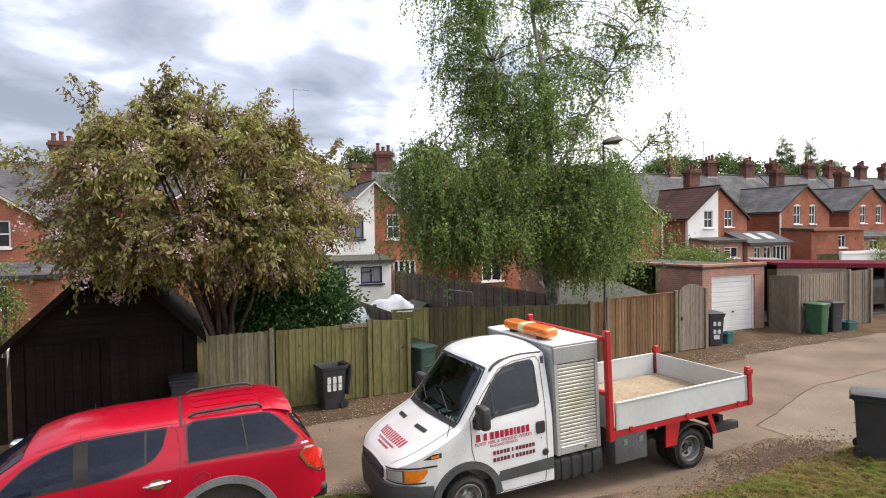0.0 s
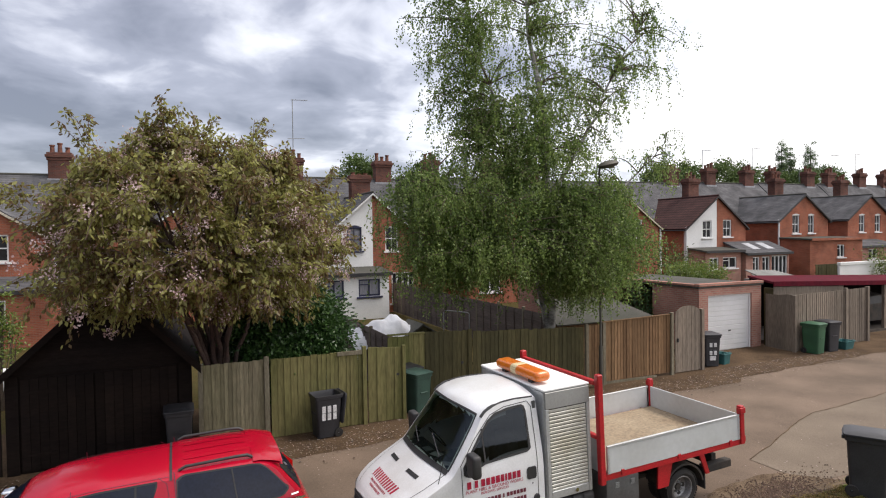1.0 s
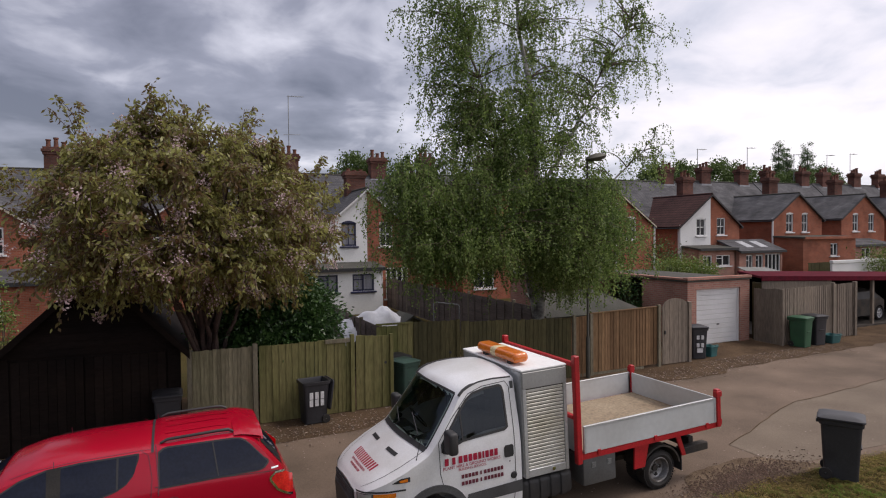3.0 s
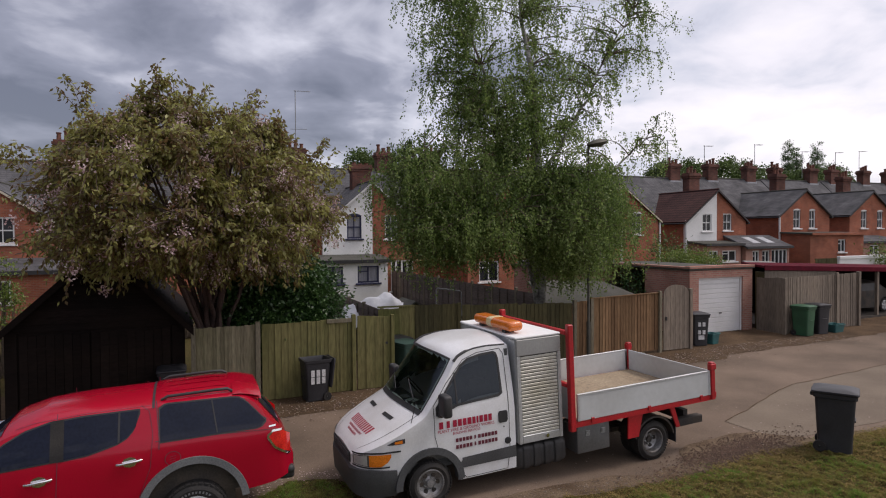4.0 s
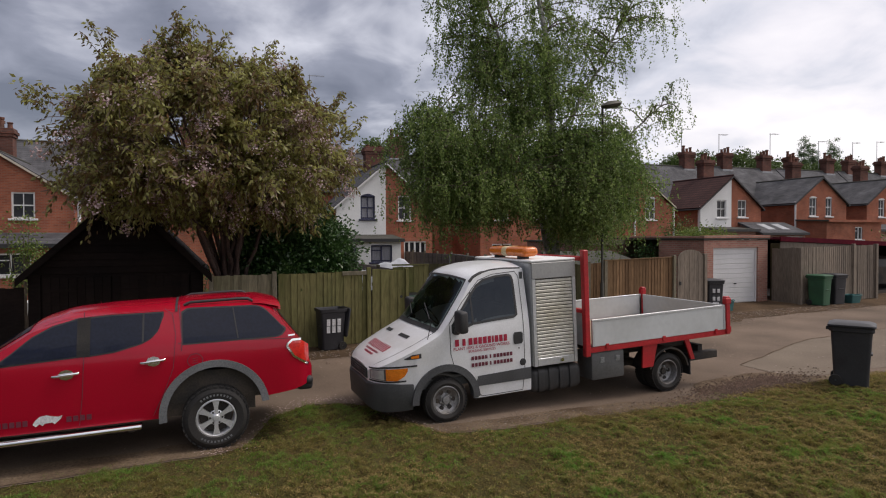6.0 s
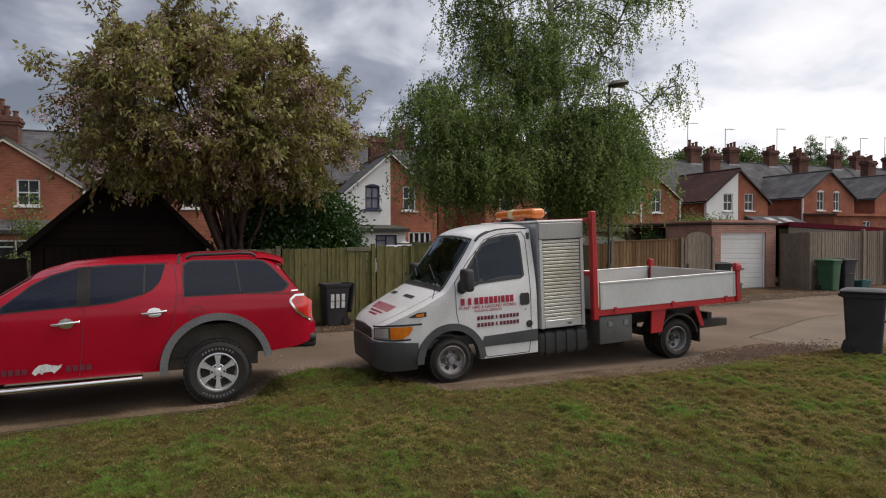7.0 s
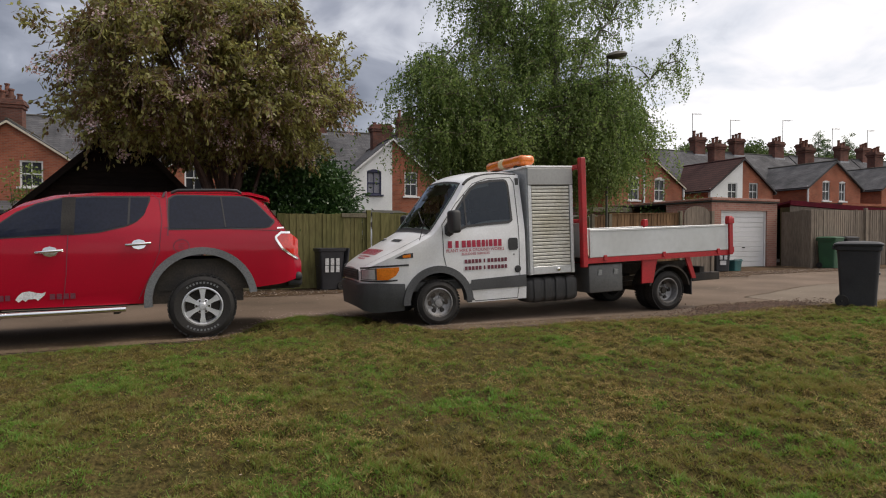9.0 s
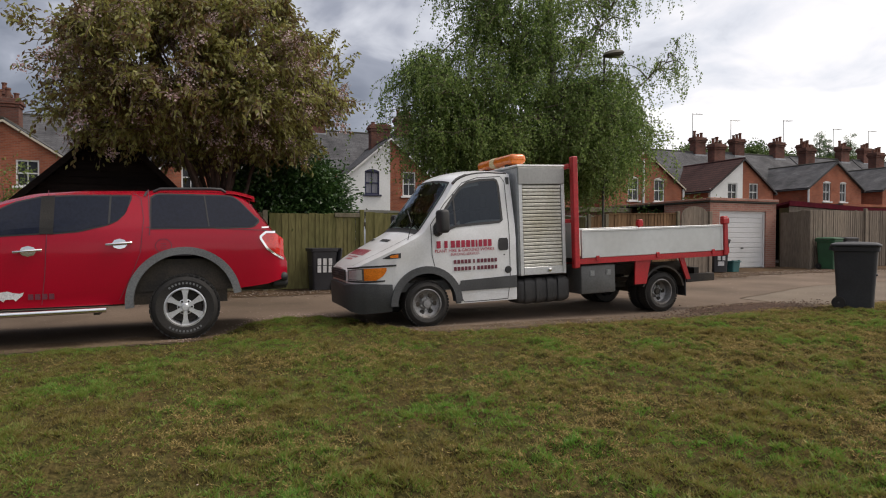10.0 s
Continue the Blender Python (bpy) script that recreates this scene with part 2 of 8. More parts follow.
M_FENCE_NEW = mat("orange_fence_wood", (0.248, 0.152, 0.080), (0.172, 0.100, 0.053), 0.85, 0.0, 1.6, 24, 0.4, 0.008, obj=0.2, stretch=(1, 1, 0.16), spec=0.2)
M_FENCE_SILVER = mat("silvered_fence_wood", (0.235, 0.190, 0.145), (0.170, 0.138, 0.108), 0.9, 0.0, 1.2, 26, 0.4, 0.008, obj=0.18, stretch=(1, 1, 0.16))
M_POST = mat("grey_fence_post", (0.21, 0.185, 0.13), (0.15, 0.13, 0.085), 0.9, 0.0, 3, 40, 0.4, 0.008, stretch=(1, 1, 0.2))
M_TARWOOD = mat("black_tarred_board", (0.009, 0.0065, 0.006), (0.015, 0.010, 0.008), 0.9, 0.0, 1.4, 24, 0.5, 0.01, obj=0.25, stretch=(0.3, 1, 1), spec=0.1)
M_BINBLACK = mat("black_bin_plastic", (0.022, 0.022, 0.026), (0.034, 0.034, 0.038), 0.5, 0.0, 2.5, 60, 0.15, 0.003)
M_BINGREEN = mat("green_bin_plastic", (0.030, 0.115, 0.052), (0.024, 0.085, 0.042), 0.5, 0.0, 2.5, 60, 0.15, 0.003)
M_BINTEAL = mat("dark_green_bin_plastic", (0.028, 0.070, 0.052), (0.022, 0.05, 0.04), 0.55, 0.0, 2.5, 60, 0.15, 0.003)
M_TEALBOX = mat("teal_plastic", (0.035, 0.15, 0.15), (0.03, 0.11, 0.11), 0.5, 0.0, 3, 60, 0.1, 0.003)
M_NUMWHITE = mat("white_paint_marks", (0.70, 0.70, 0.70), (0.55, 0.55, 0.55), 0.8, 0.0, 12, 60, 0.1, 0.002)
M_BRICK = brick_mat("orange_red_brick", (0.39, 0.122, 0.066), (0.28, 0.082, 0.048), (0.30, 0.17, 0.12))
M_BRICKRED = brick_mat("dull_red_brick", (0.43, 0.205, 0.155), (0.34, 0.150, 0.115), (0.36, 0.28, 0.23))
M_BRICKCHIM = brick_mat("soot_red_brick", (0.175, 0.068, 0.048), (0.105, 0.046, 0.037), (0.13, 0.095, 0.08), stain=0.4)
M_SLATE = brick_mat("grey_slate", (0.105, 0.103, 0.108), (0.074, 0.074, 0.080), (0.042, 0.042, 0.045), 0.3, 0.13, 0.008, 0.8, 0.35)
M_TILE = brick_mat("brown_roof_tile", (0.080, 0.036, 0.032), (0.060, 0.028, 0.025), (0.026, 0.013, 0.012), 0.3, 0.19, 0.02, 0.85, 0.2)
M_RENDERW = mat("white_render", (0.84, 0.84, 0.83), (0.74, 0.74, 0.72), 0.85, 0.0, 0.6, 18, 0.15, 0.006, grain=0.05)
M_FRAMEW = mat("white_window_paint", (0.78, 0.78, 0.77), (0.7, 0.7, 0.69), 0.5, 0.0, 2, 40, 0.0, grain=0.05)
M_FRAMEB = mat("dark_blue_window_paint", (0.024, 0.028, 0.085), (0.02, 0.022, 0.05), 0.5, 0.0, 2, 40, 0.0)
M_CURTAIN = mat("net_curtain", (0.30, 0.30, 0.33), (0.22, 0.22, 0.25), 0.9, 0.0, 8, 40, 0.3, 0.01, stretch=(4, 1, 0.3))
M_POT = mat("terracotta_pot", (0.21, 0.075, 0.045), (0.11, 0.055, 0.04), 0.8, 0.0, 4, 30, 0.2, 0.006)
M_LEAD = mat("lead_flashing", (0.42, 0.43, 0.45), (0.3, 0.31, 0.33), 0.6, 0.1, 3, 30, 0.1, 0.004)
M_CREAMTRIM = mat("cream_barge_board", (0.62, 0.56, 0.44), (0.5, 0.45, 0.35), 0.6, 0.0, 3, 40, 0.05, 0.003)
M_FELT = mat("roof_felt", (0.105, 0.10, 0.09), (0.07, 0.072, 0.06), 0.95, 0.0, 0.9, 30, 0.3, 0.006, spec=0.1)
M_MAROON = mat("maroon_fascia", (0.115, 0.014, 0.024), (0.085, 0.014, 0.022), 0.95, 0.0, 2, 30, 0.1, 0.004, spec=0.05)
M_GARDOOR = mat("white_garage_door", (0.74, 0.74, 0.74), (0.66, 0.66, 0.65), 0.5, 0.0, 1.2, 40, 0.03, 0.003, grain=0.05)
M_METALGREY = mat("galvanised_steel", (0.33, 0.34, 0.34), (0.24, 0.25, 0.25), 0.5, 0.6, 3, 40, 0.1, 0.003)
M_LAMPPOST = mat("lamp_post_paint", (0.070, 0.066, 0.050), (0.05, 0.047, 0.036), 0.6, 0.2, 3, 40, 0.1, 0.003)
M_TARP = mat("white_plastic_sheet", (0.78, 0.78, 0.80), (0.66, 0.67, 0.7), 0.45, 0.0, 2, 20, 0.2, 0.01, grain=0.05)
M_BARK_CHERRY = mat("cherry_bark", (0.085, 0.050, 0.040), (0.05, 0.032, 0.028), 0.85, 0.0, 4, 30, 0.6, 0.015)
M_BARK_BIRCH = mat("birch_bark", (0.42, 0.41, 0.38), (0.13, 0.12, 0.11), 0.8, 0.0, 2.6, 18, 0.5, 0.012, spread=0.1, stretch=(1, 1, 1.6))
M_TWIG = mat("twig_bark", (0.135, 0.100, 0.072), (0.09, 0.068, 0.05), 0.85, 0.0, 6, 40, 0.2, 0.004)
M_BIRCHLEAF = leaf_mat("birch_leaf", (0.0924, 0.1514, 0.03696), (0.1672, 0.2508, 0.06336), (0.2816, 0.3696, 0.1188), 0.58, 0.45, 0.7)
M_CHERRYLEAF = leaf_mat("cherry_leaf", (0.165, 0.102, 0.046), (0.228, 0.216, 0.066), (0.400, 0.400, 0.130), 0.52, 0.42, 1.1)
M_CHERRYTWIG = mat("cherry_twig_bark", (0.200, 0.140, 0.110), (0.125, 0.085, 0.070), 0.85, 0.0, 6, 40, 0.2, 0.004)
M_BLOSSOM = leaf_mat("pink_blossom", (0.38, 0.25, 0.24), (0.58, 0.41, 0.41), (0.80, 0.66, 0.66), 0.4, 0.7, 2.0)
M_LAURELLEAF = leaf_mat("dark_evergreen_leaf", (0.026, 0.066, 0.018), (0.044, 0.102, 0.027), (0.080, 0.155, 0.043), 0.25, 0.32, 1.2)
M_SHRUBLEAF = leaf_mat("bright_shrub_leaf", (0.085, 0.135, 0.025), (0.14, 0.20, 0.035), (0.21, 0.27, 0.06), 0.35, 0.5, 1.2)
M_FARLEAF = leaf_mat("far_tree_leaf", (0.06, 0.095, 0.025), (0.09, 0.14, 0.038), (0.13, 0.19, 0.055), 0.3, 0.6, 0.3)
M_POPLARLEAF = leaf_mat("poplar_leaf", (0.100, 0.150, 0.075), (0.140, 0.205, 0.105), (0.19, 0.26, 0.14), 0.5, 0.6, 0.5)
M_GRASSBLADE = leaf_mat("grass_blade", (0.250, 0.195, 0.058), (0.235, 0.258, 0.056), (0.150, 0.310, 0.042), 0.5, 0.6, 1.3, 0.55, 8, 0.75)
M_THATCH = leaf_mat("dry_thatch", (0.120, 0.085, 0.028), (0.300, 0.212, 0.070), (0.500, 0.380, 0.145), 0.4, 0.8, 4.0, 0.25, 4, 1.0)
M_LAWN = mat("lawn_soil_and_thatch", (0.060, 0.056, 0.018), (0.085, 0.060, 0.023), 0.95, 0.0, 6.0, 40, 0.8, 0.03, grain=0.6, spec=0.1)
M_LANE = mat("worn_lane_surface", (0.205, 0.150, 0.112), (0.122, 0.090, 0.066), 0.9, 0.0, 0.5, 45, 0.3, 0.006, grain=0.18, spec=0.2)
M_CONCRETE = mat("pale_concrete_apron", (0.200, 0.158, 0.118), (0.152, 0.118, 0.088), 0.9, 0.0, 0.7, 40, 0.25, 0.005, grain=0.18, spec=0.25)
M_DIRT = mat("earth_and_gravel_verge", (0.118, 0.078, 0.047), (0.072, 0.047, 0.029), 0.95, 0.0, 1.3, 30, 0.6, 0.02, grain=0.4, spec=0.1)
M_SAND = mat("sandy_trodden_earth", (0.185, 0.135, 0.092), (0.095, 0.064, 0.041), 0.95, 0.0, 1.6, 34, 0.5, 0.012, grain=0.35, spec=0.1)
M_STONE = mat("gravel_stone", (0.246, 0.205, 0.164), (0.1476, 0.1148, 0.0902), 0.9, 0.0, 6, 60, 0.3, 0.004, island=0.5)
M_PETAL = mat("fallen_petals", (0.52, 0.40, 0.36), (0.42, 0.30, 0.26), 0.8, 0.0, 6, 60, 0.0, island=0.25)
M_SOILLITTER = mat("brown_leaf_litter", (0.085, 0.05, 0.035), (0.13, 0.08, 0.055), 0.9, 0.0, 6, 60, 0.0, island=0.4)
# ---------- building helpers ----------
def gz(x):
    """Height of the gently rising ground along the lane."""
    return 0.011 * min(max(x, -60.0), 90.0) - 0.14


def make_mesh(name, geo, material, smooth=None):
    V, F = geo
    me = bpy.data.meshes.new(name)
    me.from_pydata([tuple(v) for v in V], [], [tuple(f) for f in F])
    me.materials.append(material)
    if smooth is not None:
        me.shade_smooth()
        me.set_sharp_from_angle(angle=radians(smooth))
    me.update()
    return me


def part(name, geo, material, parent=None, label="", smooth=None, m=None):
    """Links a piece of geometry as one mesh object under a thing or under a part."""
    ob = new(name, geo if isinstance(geo, bpy.types.Mesh) else make_mesh(name, geo, material, smooth))
    if m is not None:
        ob.matrix_basis = m
    if parent is not None:
        ob.parent = parent
    if label:
        ob["label"] = label
    return ob


def thing(name, label, category, m=None, group="", kind=""):
    ob = new(name)
    ob.empty_display_size = 0.2
    if m is not None:
        ob.matrix_basis = m
    return tagged(ob, label, category, group, kind)


def structure(name, geo, material, label, category, smooth=None):
    return tagged(part(name, geo, material, None, "", smooth), label, category, "", "structure")


def join(*geos):
    V, F = [], []
    for v, f in geos:
        n = len(V)
        V += [tuple(p) for p in v]
        F += [tuple(i + n for i in q) for q in f]
    return V, F


def xf(geo, m):
    return [tuple(m @ Vector(p)) for p in geo[0]], geo[1]


def flip(geo):
    return geo[0], [tuple(reversed(f)) for f in geo[1]]


def box(x0, x1, y0, y1, z0, z1, bevel=0.0, seg=1):
    if not bevel:
        V = [(x, y, z) for x in (x0, x1) for y in (y0, y1) for z in (z0, z1)]
        return V, [(0, 1, 3, 2), (4, 6, 7, 5), (0, 4, 5, 1), (2, 3, 7, 6), (0, 2, 6, 4), (1, 5, 7, 3)]
    bm = bmesh.new()
    bmesh.ops.create_cube(bm, size=1.0)
    for v in bm.verts:
        v.co = Vector(((x0 + x1) / 2 + v.co.x * (x1 - x0), (y0 + y1) / 2 + v.co.y * (y1 - y0), (z0 + z1) / 2 + v.co.z * (z1 - z0)))
    bmesh.ops.bevel(bm, geom=bm.edges[:], offset=bevel, segments=seg, affect="EDGES", profile=0.5)
    return drain(bm)


def drain(bm):
    bm.verts.index_update()
    V = [tuple(v.co) for v in bm.verts]
    F = [tuple(v.index for v in f.verts) for f in bm.faces]
    bm.free()
    return V, F


def tube(points, radii, n=8, caps=True):
    """A round bar along a line of points; radii: one number or one for each point."""
    P = [Vector(p) for p in points]
    R = [radii] * len(P) if isinstance(radii, (int, float)) else list(radii)
    V, F = [], []
    for i, p in enumerate(P):
        d = (P[min(i + 1, len(P) - 1)] - P[max(i - 1, 0)]).normalized()
        up = Vector((0, 0, 1)) if abs(d.z) < 0.9 else Vector((1, 0, 0))
        a = d.cross(up).normalized()
        b = d.cross(a)
        for k in range(n):
            t = 2 * math.pi * k / n
            V.append(tuple(p + (a * math.cos(t) + b * math.sin(t)) * R[i]))
    for i in range(len(P) - 1):
        for k in range(n):
            F.append((i * n + k, i * n + (k + 1) % n, (i + 1) * n + (k + 1) % n, (i + 1) * n + k))
    if caps:
        F.append(tuple(range(n - 1, -1, -1)))
        F.append(tuple((len(P) - 1) * n + k for k in range(n)))
    return V, flip((V, F))[1]


def lathe_y(profile, n=28):
    """Turns a profile of (radius, y) round the y axis."""
    V, F = [], []
    for r, y in profile:
        for k in range(n):
            t = 2 * math.pi * k / n
            V.append((r * math.cos(t), y, r * math.sin(t)))
    for i in range(len(profile) - 1):
        for k in range(n):
            F.append((i * n + k, (i + 1) * n + k, (i + 1) * n + (k + 1) % n, i * n + (k + 1) % n))
    return V, F


def lathe_z(profile, n=16):
    V, F = lathe_y([(r, z) for r, z in profile], n)
    return flip(([(x, -z, y) for x, y, z in V], F))[0], [tuple(f) for f in F]


def prism(poly, y0, y1):
    """A polygon in x, z pushed from y0 to y1."""
    n = len(poly)
    V = [(x, y0, z) for x, z in poly] + [(x, y1, z) for x, z in poly]
    F = [tuple(range(n)), tuple(range(2 * n - 1, n - 1, -1))]
    F += [(i, i + n, (i + 1) % n + n, (i + 1) % n) for i in range(n)]
    bm = bmesh.new()
    vs = [bm.verts.new(v) for v in V]
    for f in F:
        bm.faces.new([vs[i] for i in f])
    bmesh.ops.recalc_face_normals(bm, faces=bm.faces[:])
    return drain(bm)


def prism_x(poly, x0, x1):
    """A polygon in y, z pushed from x0 to x1."""
    V, F = prism(poly, x0, x1)
    return [(y, x, z) for x, y, z in V], [tuple(reversed(f)) for f in F]


# ---------- ground, lane, verge ----------
def strip(y_near, y_far, x0, x1, step, lift, ny=6, rough=0.0):
    """A sheet along the lane between two edges that are functions of x."""
    xs = np.arange(x0, x1 + 1e-6, step)
    V, F = [], []
    for x in xs:
        a, b = y_near(x), y_far(x)
        for j in range(ny + 1):
            y = a + (b - a) * j / ny
            V.append((x, y, gz(x) + lift + rough * noise.noise((x * 0.6, y * 0.6, 3))))
    w = ny + 1
    for i in range(len(xs) - 1):
        for j in range(ny):
            F.append((i * w + j, (i + 1) * w + j, (i + 1) * w + j + 1, i * w + j + 1))
    return V, F


def wob(x, k, amp, freq=1.0):
    return amp * noise.noise((x * freq, k * 7.3, 0.5)) + 0.35 * amp * noise.noise((x * freq * 3.7, k * 3.1, 2.5))


def bumpy(a, b, x):
    """A smooth hump that is 1 between a and b."""
    s = lambda t: min(max(t, 0.0), 1.0) ** 2 * (3 - 2 * min(max(t, 0.0), 1.0))
    return s((x - a) / 0.5 + 0.5) * s((b - x) / 0.5 + 0.5)


EDGE_X = (-60, -0.9, 0.45, 0.85, 1.28, 1.9, 2.6, 2.95, 3.35, 4.35, 6.3, 7.8, 9.25, 10.5, 12, 20, 80)
EDGE_Y = (7.45, 7.38, 7.36, 7.6, 8.75, 9.25, 8.95, 8.0, 7.0, 6.82, 6.78, 6.58, 6.9, 6.75, 6.75, 6.7, 6.7)


def grass_edge(x):
    """Where the lawn stops along the lane, with a tongue between the two vehicles."""
    return float(np.interp(x, EDGE_X, EDGE_Y)) + wob(x, 1, 0.10, 1.1)


def lane_near(x):
    return grass_edge(x) - 0.05


def lane_far(x):
    return 12.75 + wob(x, 2, 0.18, 0.5) + 0.4 * bumpy(15.5, 60, x)


def lawn_z(x, y):
    """The lawn's height: tufts and hollows that fade out at the lane."""
    k = min(max((grass_edge(x) - y) / 0.5, 0.0), 1.0)
    return gz(x) + k * (0.016 + 0.030 * noise.noise((x * 1.3, y * 1.3, 0.7)) + 0.020 * noise.noise((x * 4.1, y * 4.1, 4.7)) + 0.066 * noise.noise((x * 8.5, y * 8.5, 1.7)) + 0.026 * noise.noise((x * 19, y * 19, 8.7)))


def ground_sheet():
    xs = [-3000, -600, -200, -90, -60, -40, -25, -15, -11] + list(np.arange(-9, 17.01, 0.05)) + [20, 30, 45, 60, 75, 90, 120, 300, 900, 3000]
    ys = [-1500, -300, -80, -30, -10, -4, 0] + list(np.arange(1.2, 9.8, 0.05)) + [12, 14, 20, 30, 45, 70, 130, 400, 1200, 4000]
    V = [(x, y, lawn_z(x, y) if -9 < x < 17 and 1 < y < 9.8 else gz(x)) for x in xs for y in ys]
    n = len(ys)
    F = [(i * n + j, (i + 1) * n + j, (i + 1) * n + j + 1, i * n + j + 1) for i in range(len(xs) - 1) for j in range(n - 1)]
    return V, F


structure("ground", ground_sheet(), M_LAWN, "patchy mown lawn with brown thatch beside the lane", "lawn", 80)
structure("road", strip(lane_near, lane_far, -40, 70, 0.12, 0.008, 10, 0.004), M_LANE, "worn sandy tarmac back lane", "lane", 60)
structure("pavement", strip(lambda x: grass_edge(x) + 0.25, lambda x: 8.3 + 0.36 * min(x - 10.4, 3.9) + 0.062 * max(x - 14.3, 0) + wob(x, 6, 0.10, 0.9), 10.4, 60, 0.2, 0.015, 8, 0.002), M_CONCRETE, "cracked pale concrete apron joining the lane", "apron", 60)
structure("lane_crack", strip(lambda x: 8.27 + 0.36 * min(x - 10.4, 3.9) + 0.062 * max(x - 14.3, 0) + wob(x, 6, 0.10, 0.9), lambda x: 8.27 + 0.022 + 0.016 * noise.noise((x * 3, 1, 1)) + 0.36 * min(x - 10.4, 3.9) + 0.062 * max(x - 14.3, 0) + wob(x, 6, 0.10, 0.9), 10.4, 60, 0.2, 0.021, 1, 0.0), M_DIRT, "dark crack between lane and apron", "crack", 60)
structure("verge", strip(lambda x: lane_far(x) - 0.15 + wob(x, 3, 0.15, 1.1), lambda x: 17.5, -40, 70, 0.25, 0.016, 8, 0.003), M_DIRT, "bare earth verge strewn with gravel and petals", "verge", 60)
# dark strip along the pickup: underbody shade laid in as earth colour
structure("worn_ground", strip(lambda x: grass_edge(x) - 0.02, lambda x: grass_edge(x) + 0.55 * min(1, (0.95 - x) * 2) + wob(x, 11, 0.12, 1.4), -14, 0.9, 0.12, 0.0165, 6, 0.0), M_SAND, "bare damp earth, darkened for the shade under the pickup", "earth", 60)
structure("worn_ground", strip(lambda x: grass_edge(x) - 0.02, lambda x: grass_edge(x) + (0.34 + 0.5 * bumpy(8.2, 10.6, x)) * min(1, (x - 2.95) * 2, (11.2 - x) * 2) + wob(x, 9, 0.12, 1.4), 3.0, 11.1, 0.12, 0.0165, 6, 0.0), M_SAND, "bare trodden earth at the lawn's edge", "earth", 60)


# ---------- houses ----------
def window(parent, x0, x1, z0, z1, y, frame_mat, style="sash", sill=None, arch=0.0, curtain=False):
    """A window set in a wall that faces the lane; y: the wall's face."""
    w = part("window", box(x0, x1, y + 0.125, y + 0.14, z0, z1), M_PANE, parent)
    t = 0.075
    fr = [box(x0, x0 + t, y + 0.05, y + 0.124, z0, z1), box(x1 - t, x1, y + 0.05, y + 0.124, z0, z1),
          box(x0 + t, x1 - t, y + 0.052, y + 0.122, z1 - t, z1), box(x0 + t, x1 - t, y + 0.052, y + 0.122, z0, z0 + t)]
    zm, xm = (z0 + z1) / 2, (x0 + x1) / 2
    if style == "sash":
        fr += [box(x0 + t, x1 - t, y + 0.06, y + 0.12, zm - 0.03, zm + 0.03), box(xm - 0.018, xm + 0.018, y + 0.07, y + 0.118, z0 + t, z1 - t)]
    elif style == "case":
        fr += [box(xm - 0.035, xm + 0.035, y + 0.058, y + 0.12, z0 + t, z1 - t), box(x0 + t, xm - 0.035, y + 0.06, y + 0.118, z0 + (z1 - z0) * 0.66, z0 + (z1 - z0) * 0.66 + 0.05)]
    elif style == "french":
        k = 4
        for i in range(1, k):
            xx = x0 + (x1 - x0) * i / k
            fr.append(box(xx - 0.05, xx + 0.05, y + 0.058, y + 0.12, z0 + t, z1 - t))
    part("frame", join(*fr), frame_mat, w)
    part("sill", box(x0 - 0.12, x1 + 0.12, y - 0.11, y - 0.003, z0 - 0.1, z0 - 0.004, 0.012), sill or frame_mat, w)
    if arch:
        pts = [(x0 + (x1 - x0) * i / 8, z1 + 0.004 + arch * math.sin(math.pi * i / 8)) for i in range(9)]
        part("arch", prism(pts + [(x1, z1 - 0.02), (x0, z1 - 0.02)], y - 0.02, y - 0.003), frame_mat, w)
    if curtain:
        for a, b in ((x0 + t, xm - 0.02), (xm + 0.02, x1 - t)):
            n = 14
            V = [(a + (b - a) * i / n, y + 0.119 + 0.004 * (i % 2), z) for i in range(n + 1) for z in (z0 + t + 0.02, z1 - t)]
            part("curtain", (V, [(2 * i, 2 * i + 2, 2 * i + 3, 2 * i + 1) for i in range(n)]), M_CURTAIN, w)
    return w


def pierced_wall(x0, x1, top, z0, holes, y0, y1):
    """A wall along x with its openings left free, all in one piece; top: the height of its upper edge at x."""
    cx = sorted({x0, x1, *(v for h in holes for v in h[:2] if x0 < v < x1)})
    cz = sorted({z0, *(v for h in holes for v in h[2:4] if v > z0)})
    V, ids, F = [], {}, []

    def vid(i, k, y):
        if (i, k, y) not in ids:
            ids[i, k, y] = len(V)
            V.append((cx[i], y, min(cz[k], top(cx[i])) if k < len(cz) else top(cx[i])))
        return ids[i, k, y]
    solid = lambda i, k: 0 <= i < len(cx) - 1 and 0 <= k < len(cz) and not any(h[0] < (cx[i] + cx[i + 1]) / 2 < h[1] and h[2] < (cz[k] + (cz[k + 1] if k + 1 < len(cz) else cz[k] + 0.02)) / 2 < h[3] for h in holes)
    for i in range(len(cx) - 1):
        for k in range(len(cz)):
            if not solid(i, k):
                continue
            c = [(i, k), (i + 1, k), (i + 1, k + 1), (i, k + 1)]
            F.append(tuple(vid(*q, y0) for q in c))
            F.append(tuple(vid(*q, y1) for q in reversed(c)))
            for (p, q), (di, dk) in zip(zip(c, c[1:] + c[:1]), ((0, -1), (1, 0), (0, 1), (-1, 0))):
                if not solid(i + di, k + dk):
                    F.append((vid(*q, y0), vid(*p, y0), vid(*p, y1), vid(*q, y1)))
    return V, F


